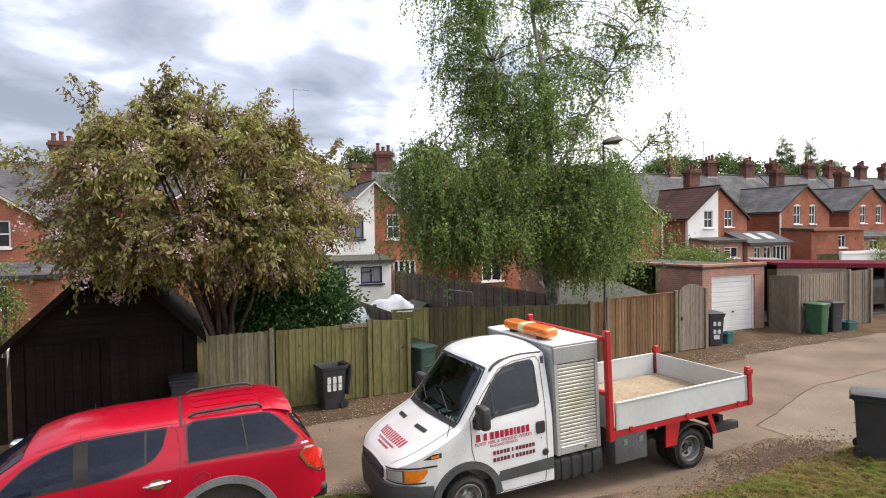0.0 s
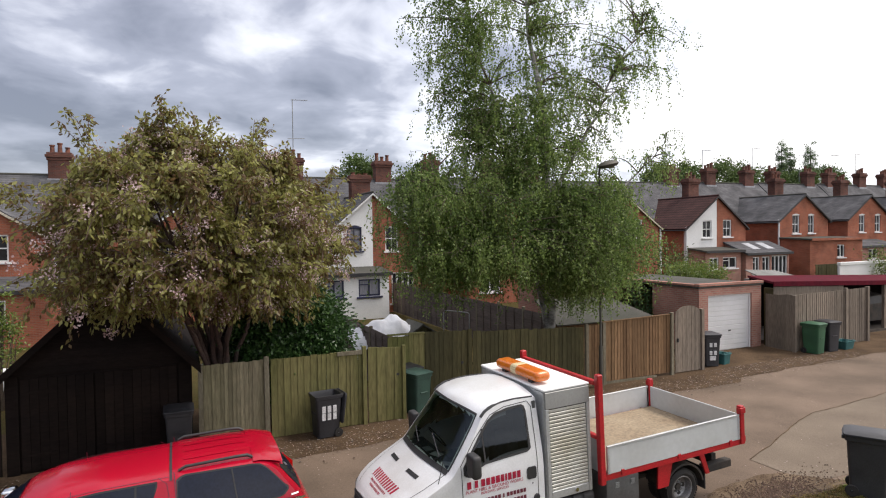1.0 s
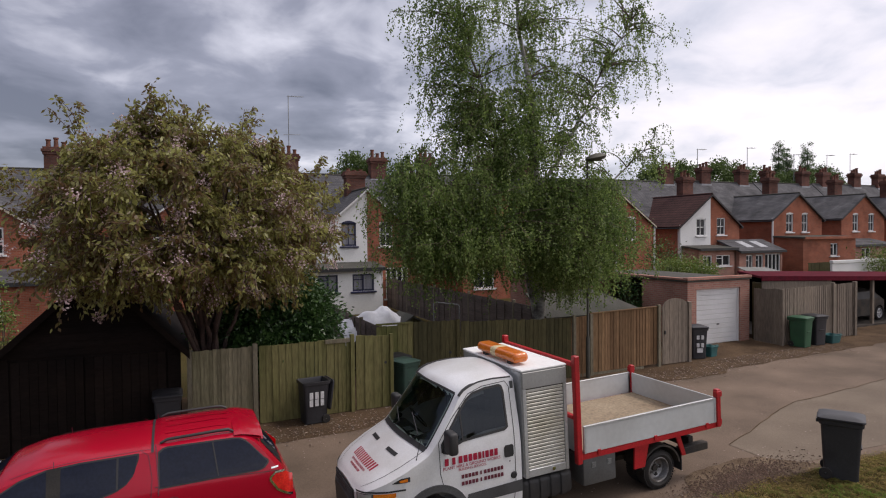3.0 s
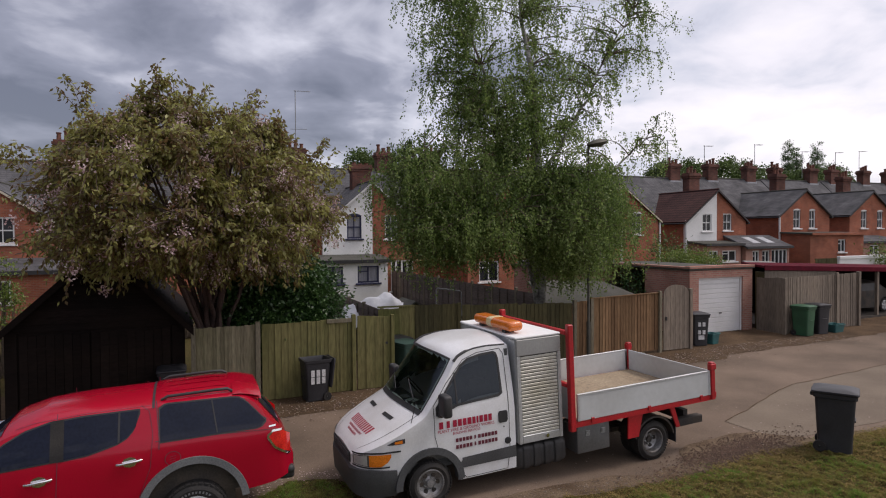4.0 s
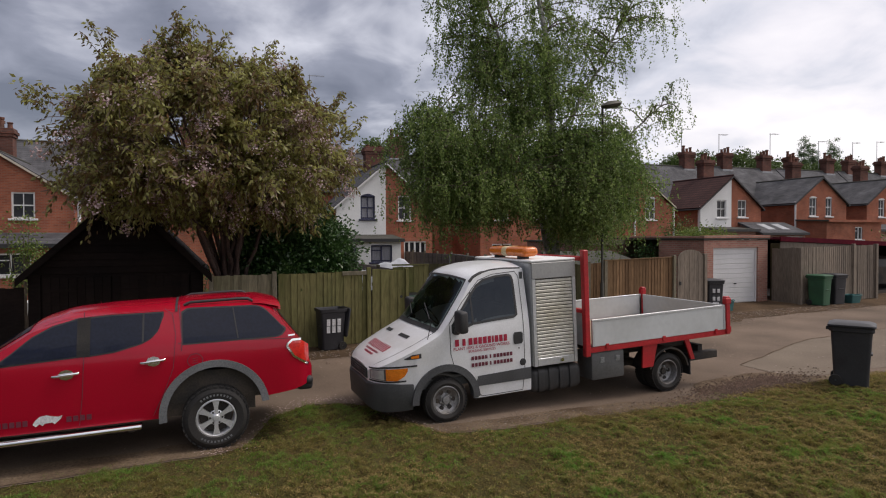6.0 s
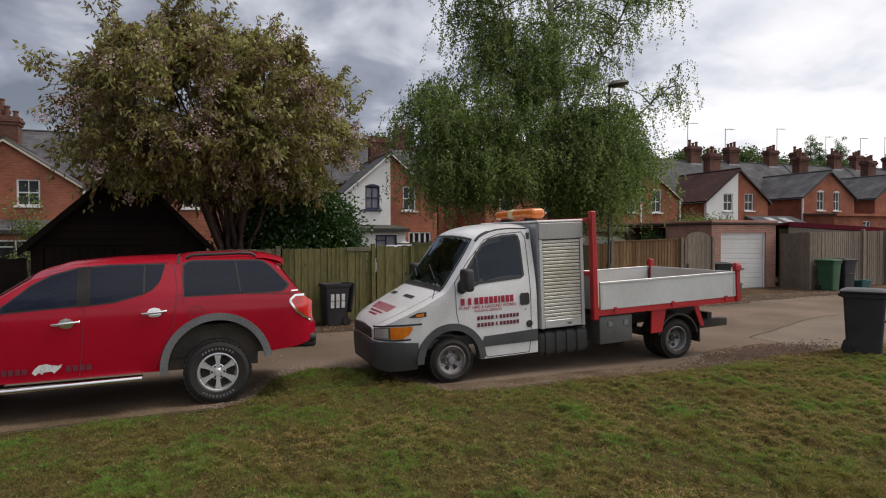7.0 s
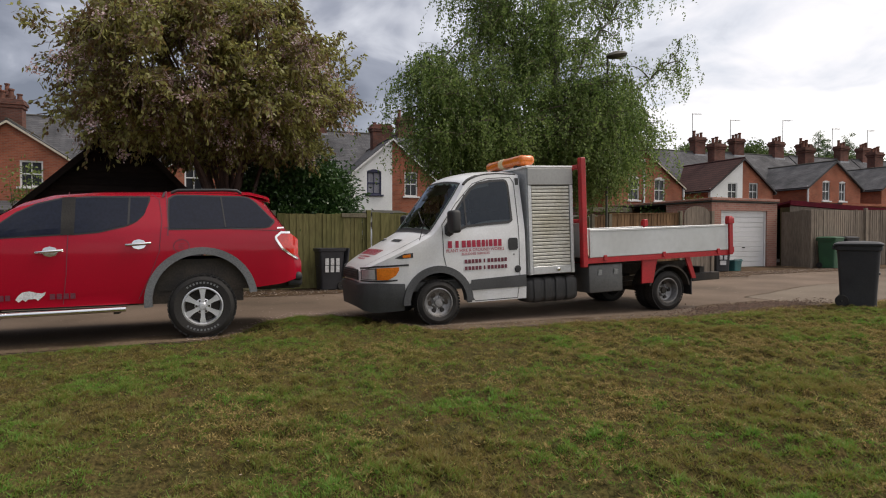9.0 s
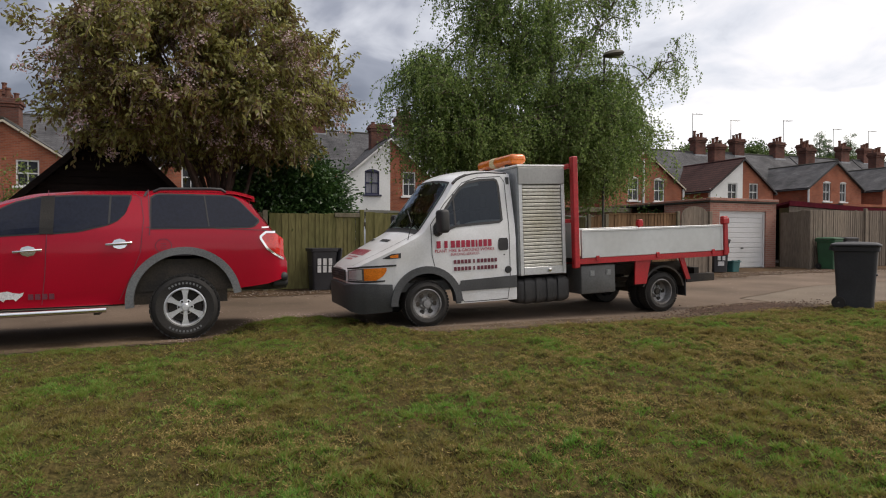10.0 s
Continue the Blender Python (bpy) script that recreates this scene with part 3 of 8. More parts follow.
def chimney(parent, x, y, z0, z1, wx=1.1, wy=0.7, pots=3, tall=1.0):
    c = part("chimney", join(box(x - wx / 2, x + wx / 2, y - wy / 2, y + wy / 2, z0, z1, 0.01),
                             box(x - wx / 2 - 0.06, x + wx / 2 + 0.06, y - wy / 2 - 0.06, y + wy / 2 + 0.06, z1 - 0.42, z1 - 0.27, 0.01),
                             box(x - wx / 2 - 0.12, x + wx / 2 + 0.12, y - wy / 2 - 0.12, y + wy / 2 + 0.12, z1 - 0.264, z1 - 0.1, 0.01),
                             box(x - wx / 2 - 0.05, x + wx / 2 + 0.05, y - wy / 2 - 0.05, y + wy / 2 + 0.05, z1 - 0.096, z1 + 0.03, 0.01)), M_BRICKCHIM, parent)
    for i in range(pots):
        px = x + (i - (pots - 1) / 2) * wx / pots
        h = tall * (0.34 + 0.12 * ((i * 7 + int(x * 3)) % 3))
        part("chimney_pot", xf(lathe_z([(0.13, 0), (0.11, h * 0.8), (0.145, h * 0.86), (0.145, h), (0.1, h), (0.095, h * 0.5)], 12), Matrix.Translation((px, y, z1 + 0.02))), M_POT, c)
    part("flashing", box(x - wx / 2 - 0.05, x + wx / 2 + 0.05, y - wy / 2 - 0.05, y + wy / 2 + 0.05, z0, z0 + 0.22), M_LEAD, c)
    return c


def roof_slab(p, q, r, s, thick=0.1):
    """A sloping slab over four corners."""
    P = [Vector(v) for v in (p, q, r, s)]
    n = (P[1] - P[0]).cross(P[3] - P[0]).normalized() * thick
    V = [tuple(v) for v in P] + [tuple(v - n) for v in P]
    return V, [(0, 1, 2, 3), (7, 6, 5, 4), (0, 4, 5, 1), (1, 5, 6, 2), (2, 6, 7, 3), (3, 7, 4, 0)]


def aerial(parent, x, y, z0, z1, boom=1.0):
    g = [tube([(x, y, z0), (x, y, z1)], 0.03, 6), tube([(x - 0.1, y, z1 - 0.06), (x + boom, y - 0.1, z1 - 0.04)], 0.02, 5)]
    if z1 > 13:
        g.append(tube([(x - 0.35, y, 11.0), (x + 0.75, y - 0.1, 11.04)], 0.02, 5))
    for i in range(6):
        xx = x + boom * (0.2 + 0.15 * i)
        g.append(tube([(xx, y - 0.3, z1 - 0.045), (xx, y + 0.25, z1 - 0.045)], 0.007, 4))
    part("aerial", join(*g), M_METALGREY, parent)


YF, YB, YR = 33.2, 37.6, 41.0     # gable face, terrace's rear wall, terrace ridge


def house_pair(xa, zr, ze, half_l, half_r, left_mat, right_mat, wing_roof, label, wins, span=(4.7, 4.7), main_ridge=8.8, chim_wing=(0.9,), chim_main=(-2.2, 2.6), trim=M_CREAMTRIM, frame_l=M_FRAMEW, frame_r=M_FRAMEW, aer=(), curtain=False, stack=(1.6, 1.1, 1.0)):
    """A pair of back-to-back terraced houses: a gabled wing towards the lane and the terrace's range behind it."""
    g0 = gz(xa) - 0.1
    h = thing("terraced_house", label, "house", Matrix.Translation((xa, YF, gz(xa))), "terraced houses")
    inv = Matrix.Translation((-xa, -YF, -gz(xa)))
    add = lambda name, geo, m, par=None, lab="", sm=None: part(name, xf(geo, inv) if par is None else geo, m, par or h, lab, sm)
    xl, xr = xa - half_l, xa + half_r
    main_eave = 5.5
    # wing walls with the gable, one half each side of the party line
    add("wall", pierced_wall(xl, xa, lambda x: zr - 0.05 - (zr - 0.05 - ze) * (xa - x) / half_l, g0, [w[:4] for w in wins], YF, YF + 0.25), left_mat)
    add("wall", pierced_wall(xa, xr, lambda x: zr - 0.05 - (zr - 0.05 - ze) * (x - xa) / half_r, g0, [w[:4] for w in wins], YF, YF + 0.25), right_mat)
    add("wall", box(xl, xl + 0.25, YF + 0.25, YB, g0, ze), M_BRICK)
    add("wall", box(xr - 0.25, xr, YF + 0.25, YB, g0, ze), M_BRICK)
    # terrace range
    a, b = xa - span[0], xa + span[1]
    add("wall", box(a, b, YB, YB + 0.3, g0, main_eave), M_BRICK)
    add("wall", box(a, b, 2 * YR - YB - 0.3, 2 * YR - YB, g0, main_eave), M_BRICK)
    add("roof", roof_slab((a, YB - 0.3, main_eave - 0.1), (b, YB - 0.3, main_eave - 0.1), (b, YR, main_ridge), (a, YR, main_ridge)), M_SLATE)
    add("roof", roof_slab((a, YR, main_ridge), (b, YR, main_ridge), (b, 2 * YR - YB + 0.3, main_eave - 0.1), (a, 2 * YR - YB + 0.3, main_eave - 0.1)), M_SLATE)
    add("ridge_tiles", tube([(a, YR, main_ridge + 0.01), (b, YR, main_ridge + 0.01)], 0.07, 8), M_FELT)
    # wing roof runs back into the terrace's slope
    sl, sr = (zr - ze) / half_l, (zr - ze) / half_r
    yb = YB + (YR - YB) * min(max((zr - main_eave) / (main_ridge - main_eave), 0), 1) + 0.5
    ov = 0.22
    add("roof", roof_slab((xl - ov, YF - 0.18, ze - ov * sl + 0.08), (xa, YF - 0.18, zr + 0.08), (xa, yb, zr + 0.08), (xl - ov, yb, ze - ov * sl + 0.08)), wing_roof)
    add("roof", roof_slab((xa, YF - 0.18, zr + 0.08), (xr + ov, YF - 0.18, ze - ov * sr + 0.08), (xr + ov, yb, ze - ov * sr + 0.08), (xa, yb, zr + 0.08)), wing_roof)
    add("ridge_tiles", tube([(xa, YF - 0.18, zr + 0.08), (xa, yb, zr + 0.08)], 0.07, 8), M_TILE if wing_roof is M_TILE else M_FELT)
    for s, half, sl_ in ((-1, half_l, sl), (1, half_r, sr)):
        xo = xa + s * (half + ov)
        zo = ze - ov * sl_
        pts = [(xa, zr + 0.02), (xo, zo + 0.03), (xo, zo - 0.08), (xa, zr - 0.09)]
        add("barge_board", prism(pts, YF - 0.21, YF - 0.17), trim)
        add("gutter", tube([(xo, YF - 0.1, zo - 0.06), (xo, YB, zo - 0.06)], 0.06, 6), M_BLACKPL)
    for (x0, x1, z0, z1, style, fm, arch) in wins:
        w = window(h, x0, x1, z0, z1, YF, fm, style, None, arch, curtain and fm is M_FRAMEB)
        w.matrix_basis = inv
    for dx in chim_wing:
        chimney(h, xa + dx, 36.6, zr - 0.9, zr + stack[0], stack[1], tall=stack[2]).matrix_basis = inv
    for dx in chim_main:
        chimney(h, xa + dx, YR, main_ridge - 0.45, main_ridge + 1.25, 1.15).matrix_basis = inv
    for dx, z1 in aer:
        aerial(h, xa + dx, YR + 0.2, main_ridge + 0.3, z1)
    for o in h.children:
        if o.name.startswith("aerial"):
            o.matrix_basis = inv
    return h, inv


W, B = M_FRAMEW, M_FRAMEB
house_pair(-8.2, 6.55, 4.55, 2.9, 3.0, M_BRICK, M_BRICK, M_SLATE, "orange brick terraced house with pale barge boards and slate roof", [(-7.75, -6.8, 3.5, 4.75, "sash", W, 0), (-10.4, -9.5, 3.5, 4.75, "sash", W, 0), (-7.9, -6.4, 0.9, 2.0, "case", W, 0)], main_ridge=8.2, chim_wing=(-0.7,), chim_main=(-2.4, 2.4), trim=M_CREAMTRIM)
house_pair(1.2, 6.6, 4.5, 2.9, 2.9, M_BRICK, M_BRICK, M_SLATE, "orange brick terraced house half hidden by the cherry tree", [(1.9, 2.8, 3.5, 4.9, "sash", W, 0), (-0.6, 0.3, 3.5, 4.9, "sash", W, 0)], main_ridge=8.3, trim=M_FRAMEW, chim_main=(-1.2, 3.4), aer=((6.35, 13.65),))
wh, wh_inv = house_pair(10.5, 6.85, 4.35, 2.9, 2.9, M_RENDERW, M_BRICK, M_SLATE, "terraced house half white rendered and half orange brick", [(9.0, 9.85, 3.6, 4.92, "sash", B, 0.12), (11.25, 12.05, 3.55, 4.98, "sash", W, 0), (11.6, 13.0, 0.5, 2.3, "french", W, 0)], main_ridge=8.4, chim_wing=(0.25,), chim_main=(-3.0, 3.2), trim=M_FRAMEW, curtain=True, stack=(1.33, 1.2, 0.3))
house_pair(19.6, 7.0, 4.6, 3.0, 3.0, M_BRICK, M_BRICK, M_SLATE, "orange brick terraced house behind the birch", [(17.6, 18.6, 3.6, 5.1, "sash", W, 0), (20.4, 21.4, 3.6, 5.1, "sash", W, 0), (17.4, 18.8, 0.8, 2.1, "case", W, 0), (20.2, 21.8, 0.8, 2.1, "case", W, 0)], main_ridge=8.6)
house_pair(28.5, 7.1, 4.75, 3.3, 3.3, M_BRICK, M_BRICK, M_TILE, "orange brick terraced house with a brown tiled wing", [(27.2, 28.1, 3.7, 5.2, "sash", W, 0.14), (29.4, 30.3, 3.7, 5.2, "sash", W, 0.14), (26.6, 28.0, 0.9, 2.2, "case", W, 0)], main_ridge=8.6, chim_wing=(), chim_main=(-2.4,), aer=((4.2, 12.0),))
w2, w2_inv = house_pair(37.5, 7.0, 4.7, 3.05, 3.05, M_RENDERW, M_BRICK, M_TILE, "terraced house with white gable half and brown tiled roof", [(36.05, 36.98, 3.9, 5.2, "sash", W, 0), (38.15, 39.05, 3.95, 5.25, "sash", W, 0)], main_ridge=8.68, chim_wing=(0.9,), chim_main=(3.2,), trim=M_BLACKPL, aer=((2.8, 12.1),))
b2, b2_inv = house_pair(47.3, 7.25, 5.2, 3.0, 3.0, M_BRICK, M_BRICK, M_SLATE, "orange brick terraced house with slate roof and paired windows", [(45.9, 46.75, 4.1, 5.6, "sash", W, 0.1), (47.8, 48.55, 4.1, 5.6, "sash", W, 0.1)], span=(5.1, 4.4), main_ridge=8.82, chim_wing=(1.1,), chim_main=(-2.1, 2.85, 6.4), trim=M_BLACKPL, aer=((-2.6, 11.85), (3.9, 12.3)))
house_pair(55.9, 7.3, 5.3, 3.0, 3.0, M_BRICK, M_BRICK, M_SLATE, "orange brick terraced house with slate roof", [(54.4, 55.2, 4.1, 5.6, "sash", W, 0.1), (56.6, 57.4, 4.1, 5.6, "sash", W, 0.1), (54.2, 55.4, 1.6, 2.7, "case", W, 0)], span=(4.2, 4.4), main_ridge=8.92, chim_wing=(1.3,), chim_main=(3.0, 6.2), trim=M_BLACKPL, aer=((2.0, 11.95), (7.1, 12.1)))
house_pair(64.8, 7.4, 5.4, 3.0, 3.0, M_BRICK, M_BRICK, M_SLATE, "orange brick terraced house at the far end", [(63.4, 64.2, 4.2, 5.7, "sash", W, 0.1), (65.4, 66.2, 4.2, 5.7, "sash", W, 0.1)], span=(4.5, 6.0), main_ridge=9.0, chim_wing=(0.4,), chim_main=(2.4, 6.5), trim=M_BLACKPL, aer=((2.0, 12.4),))
house_pair(-17.6, 6.5, 4.5, 2.9, 2.9, M_BRICK, M_BRICK, M_SLATE, "orange brick terraced house at the near end", [(-17.0, -16.1, 3.5, 4.75, "sash", W, 0)], main_ridge=8.1, trim=M_FRAMEW)


def extension(xc, x0, x1, yf, z_low, z_high, wall_mat, roof_mat, label, wins, yback=YF - 0.02, edge_mat=None, net=False):
    """A single-storey lean-to against the gable."""
    g0 = gz(xc) - 0.1
    h = thing("lean_to", label, "extension", Matrix.Translation((xc, yf, gz(xc))))
    inv = Matrix.Translation((-xc, -yf, -gz(xc)))
    for geo in (pierced_wall(x0, x1, lambda x: z_low, g0, [w[:4] for w in wins], yf, yf + 0.2), prism_x([(yf + 0.2, g0), (yback, g0), (yback, z_high), (yf + 0.2, z_low)], x0, x0 + 0.2), prism_x([(yf + 0.2, g0), (yback, g0), (yback, z_high), (yf + 0.2, z_low)], x1 - 0.2, x1)):
        part("wall", xf(geo, inv), wall_mat, h)
    part("roof", xf(roof_slab((x0 - 0.15, yf - 0.25, z_low), (x1 + 0.15, yf - 0.25, z_low), (x1 + 0.15, yback, z_high + 0.08), (x0 - 0.15, yback, z_high + 0.08), 0.12), inv), roof_mat, h)
    part("fascia", xf(box(x0 - 0.15, x1 + 0.15, yf - 0.29, yf - 0.255, z_low - 0.16, z_low + 0.02), inv), edge_mat or M_BLACKPL, h)
    for (a, b, c, d, style, fm) in wins:
        window(h, a, b, c, d, yf, fm, style, None, 0.0, net).matrix_basis = inv
    return h, inv


extension(9.4, 6.9, 10.75, 31.2, 2.45, 2.62, M_RENDERW, M_FELT, "white rendered lean-to with grey felt roof", [(7.2, 8.25, 1.2, 2.12, "case", B), (9.05, 10.25, 1.2, 2.12, "case", B)], net=True)
extension(-7.0, -10.5, -4.6, 31.4, 2.3, 2.75, M_BRICK, M_SLATE, "brick lean-to with white fascia behind the shed", [(-8.2, -6.6, 0.9, 1.9, "case", W)])
extension(36.4, 34.6, 38.15, 31.6, 3.0, 3.12, M_BRICKRED, M_FELT, "low brick lean-to with a flat dark roof", [(35.0, 35.9, 1.6, 2.5, "case", W), (36.3, 37.7, 1.7, 2.5, "case", W)])
ext, ext_inv = extension(40.6, 38.3, 42.9, 31.3, 2.75, 3.5, M_BRICKRED, M_SLATE, "brick lean-to with dark slate roof and rooflights", [(39.0, 39.7, 1.2, 2.45, "case", W), (40.0, 40.8, 1.2, 2.45, "case", W), (41.0, 42.7, 0.7, 2.5, "french", W)])
for xx in (39.6, 41.1):
    part("rooflight", xf(roof_slab((xx, 31.7, 3.02), (xx + 0.75, 31.7, 3.02), (xx + 0.75, 32.8, 3.45), (xx, 32.8, 3.45), 0.05), ext_inv), M_LEAD, ext)
extension(47.4, 44.3, 50.6, 30.6, 3.72, 3.74, M_BRICK, M_FELT, "orange brick flat-roofed extension with a white window", [(47.5, 48.4, 2.2, 3.2, "case", W)], edge_mat=M_BRICK)
extension(54.2, 51.0, 56.6, 31.2, 3.0, 3.4, M_BRICKRED, M_SLATE, "brick lean-to with a small window", [(52.4, 53.6, 1.9, 2.7, "case", W)])
for xx, zt, zb, yy in ((34.35, 4.7, 0.4, YF - 0.08), (-4.98, 4.3, 0.0, YF - 0.08), (31.9, 4.6, 0.3, YF - 0.06), (28.45, 6.5, 0.3, YF - 0.06), (44.2, 5.2, 0.5, YF - 0.08)):
    tagged(part("drain_pipe", tube([(xx, yy, zb), (xx, yy, zt - 0.12), (xx + 0.04, yy + 0.05, zt)], 0.072, 8), M_FRAMEW), "white plastic drain pipe on a house wall", "pipe")
# ---------- fences, shed, garage, carport ----------
BOARDS = {}


def board_meshes(material, h, w=0.1):
    """Five alike feather-edged boards, a little uneven, shared by all the boards of a fence."""
    key = (material.name, round(h, 2), round(w, 3))
    if key not in BOARDS:
        rnd = random.Random(len(BOARDS) + 5)
        BOARDS[key] = []
        for i in range(5):
            t0, t1, top = 0.022 + rnd.uniform(-0.003, 0.004), 0.009, h + rnd.uniform(-0.012, 0.012)
            V = [(0, 0, 0), (w, 0, 0), (w, 0, top), (0, 0, top - rnd.uniform(-0.008, 0.008)), (0, -t0, 0.0), (w, -t1, 0.0), (w, -t1, top), (0, -t0, top)]
            BOARDS[key].append(make_mesh("board", (V, [(0, 3, 2, 1), (4, 5, 6, 7), (0, 4, 7, 3), (1, 2, 6, 5), (3, 7, 6, 2), (0, 1, 5, 4)]), material))
    return BOARDS[key]


def board_fence(name, label, p, q, h0, h1, material, post_mat=None, posts=(), pitch=0.098, rail=True, seed=1, cap=False, gap=0.0, base=0.03, back_rails=(0.3, 0.9, 1.45), prefix="fence"):
    """Upright boards from p to q (x, y), each a piece of its own, on rails between posts."""
    rnd = random.Random(seed)
    P, Q = Vector((*p, 0)), Vector((*q, 0))
    d = (Q - P)
    n = max(1, int(round(d.length / pitch)))
    step = d.length / n
    ang = math.atan2(d.y, d.x)
    g = gz((p[0] + q[0]) / 2)
    f = thing(name, label, prefix, Matrix.Translation((p[0], p[1], g)) @ Matrix.Rotation(ang, 4, "Z"))
    slope = (gz(q[0]) - gz(p[0])) / max(d.length, 0.1)
    off = gz(p[0]) - g
    for i in range(n):
        k = i / max(n - 1, 1)
        h = round((h0 + (h1 - h0) * k) / 0.03) * 0.03
        ms = board_meshes(material, h - base, step + 0.012 - gap)
        m = Matrix.Translation((i * step, rnd.uniform(-0.006, 0.004), base + off + slope * i * step)) @ Matrix.Rotation(radians(rnd.uniform(-0.35, 0.35)), 4, "Y")
        part("board", ms[rnd.randrange(5)], None, f, m=m)
    if rail:
        for z in back_rails:
            if z < min(h0, h1):
                part("rail", box(0, d.length, 0.004, 0.06, z + off, z + 0.08 + off), post_mat or material, f)
    for x, hh, w in posts:
        part("post", xf(box(-w / 2, w / 2, -w / 2 - 0.025, w / 2 - 0.025, 0, hh, 0.008), Matrix.Translation((x, 0, off + slope * x))), post_mat or M_POST, f)
    if cap:
        part("capping", roof_slab((0, -0.05, h0 + off + 0.02), (d.length, -0.05, h1 + off + 0.02 + slope * d.length), (d.length, 0.05, h1 + off + 0.02 + slope * d.length), (0, 0.05, h0 + off + 0.02), 0.03), material, f)
    return f


F1 = board_fence("fence", "grey weathered upright board fence beside the lane", (0.55, 14.2), (2.0, 14.15), 1.84, 1.83, M_FENCE_GREY, M_POST, ((0.02, 1.88, 0.1), (1.42, 1.9, 0.11)), 0.085, seed=2)
F2 = board_fence("fence", "algae-green smooth board fence beside the lane", (2.06, 14.12), (3.12, 14.1), 1.83, 1.83, M_FENCE_GREEN, M_FENCE_GREEN, (), 0.145, seed=3)
F3 = board_fence("fence", "algae-green slatted board fence beside the lane", (3.14, 14.1), (4.3, 14.1), 1.83, 1.83, M_FENCE_GREEN, M_FENCE_GREEN, ((1.12, 1.92, 0.1),), 0.1, seed=4, gap=0.006)
part("capping", box(0.45, 1.1, -0.05, -0.022, 1.74, 1.84, 0.005), M_POST, F3, "broken grey rail end")
G1 = board_fence("gate", "algae-green boarded garden gate with latch hole", (4.36, 14.1), (5.24, 14.05), 1.85, 1.84, M_FENCE_GREEN, M_FENCE_GREEN, ((0.9, 1.86, 0.09),), 0.22, seed=5, prefix="gate")
part("latch", xf(tube([(0, -0.035, 0), (0, -0.018, 0)], 0.035, 10), Matrix.Translation((0.75, 0, 1.15))), M_BLACKPL, G1)
F4 = board_fence("fence", "olive green board fence set back from the lane", (5.3, 15.4), (6.35, 15.35), 1.82, 1.86, M_FENCE_GREEN, M_FENCE_GREEN, (), 0.16, seed=6)
part("capping", box(0.0, 1.06, -0.05, 0.05, 1.86, 1.9), M_FENCE_GREEN, F4)
F5 = board_fence("gate", "dark mossy boarded gate with latch hole", (6.38, 15.32), (7.6, 15.0), 1.9, 1.9, M_FENCE_DARK, M_FENCE_DARK, ((1.24, 1.92, 0.11),), 0.13, seed=7, prefix="gate")
part("latch", xf(tube([(0, -0.035, 0), (0, -0.018, 0)], 0.04, 10), Matrix.Translation((1.02, 0, 1.0))), M_BLACKPL, F5)
F6 = board_fence("fence", "dark mossy board fence below the birch", (7.66, 14.98), (10.92, 14.3), 1.85, 1.78, M_FENCE_DARK, M_FENCE_DARK, (), 0.13, seed=8)
board_fence("fence", "narrow orange board fence by the lamp post", (10.98, 14.28), (11.5, 14.26), 1.8, 1.8, M_FENCE_NEW, M_POST, ((0.03, 1.86, 0.1),), 0.1, seed=9)
board_fence("fence", "orange-brown board fence with pale posts beside the lane", (11.56, 14.25), (14.2, 14.2), 1.86, 1.9, M_FENCE_NEW, M_POST, ((0.03, 1.86, 0.11), (2.62, 1.96, 0.11)), 0.11, seed=10, cap=True, base=0.1)
part("gravel_board", box(0.08, 2.58, -0.02, 0.012, 0.0, 0.1), M_POST, bpy.data.objects["fence.005"])


def arched_gate():
    """A boarded gate with a rounded top."""
    f = thing("gate", "arch-topped boarded wooden garden gate beside the garage", "gate", Matrix.Translation((14.34, 14.2, gz(14.9))))
    n, w = 11, 1.06
    for i in range(n):
        x0, x1 = w * i / n, w * (i + 1) / n - 0.006
        top = lambda x: 1.84 + 0.28 * math.sqrt(max(0.0, 1 - ((x - w / 2) / (w / 2)) ** 2))
        part("board", prism([(x0, 0.05), (x1, 0.05), (x1, top(x1)), ((x0 + x1) / 2, top((x0 + x1) / 2)), (x0, top(x0))], -0.02 - 0.004 * (i % 2), 0.0), M_FENCE_SILVER, f)
    for z in (0.4, 1.6):
        part("rail", box(0.02, w - 0.02, 0.003, 0.05, z, z + 0.1), M_FENCE_SILVER, f)
    part("latch", box(0.06, 0.12, -0.06, -0.026, 1.0, 1.12, 0.005), M_BLACKPL, f)
    part("post", box(w + 0.02, w + 0.14, -0.06, 0.06, 0, 1.98, 0.008), M_FENCE_SILVER, f)
    return f


arched_gate()
board_fence("fence", "silver-grey board fence returning to the garage", (20.35, 15.7), (20.3, 14.6), 2.0, 2.08, M_FENCE_SILVER, M_FENCE_SILVER, (), 0.12, seed=12)
board_fence("fence", "silver-grey upright board fence behind the bins", (20.3, 14.55), (23.2, 14.58), 2.06, 2.06, M_FENCE_SILVER, M_FENCE_SILVER, ((0.02, 2.05, 0.11), (2.9, 2.15, 0.1)), 0.11, seed=13)
board_fence("gate", "silver-grey boarded gate at the carport", (23.25, 14.58), (24.5, 14.6), 2.06, 2.06, M_FENCE_SILVER, M_FENCE_SILVER, ((1.27, 2.12, 0.13),), 0.115, seed=14, prefix="gate")


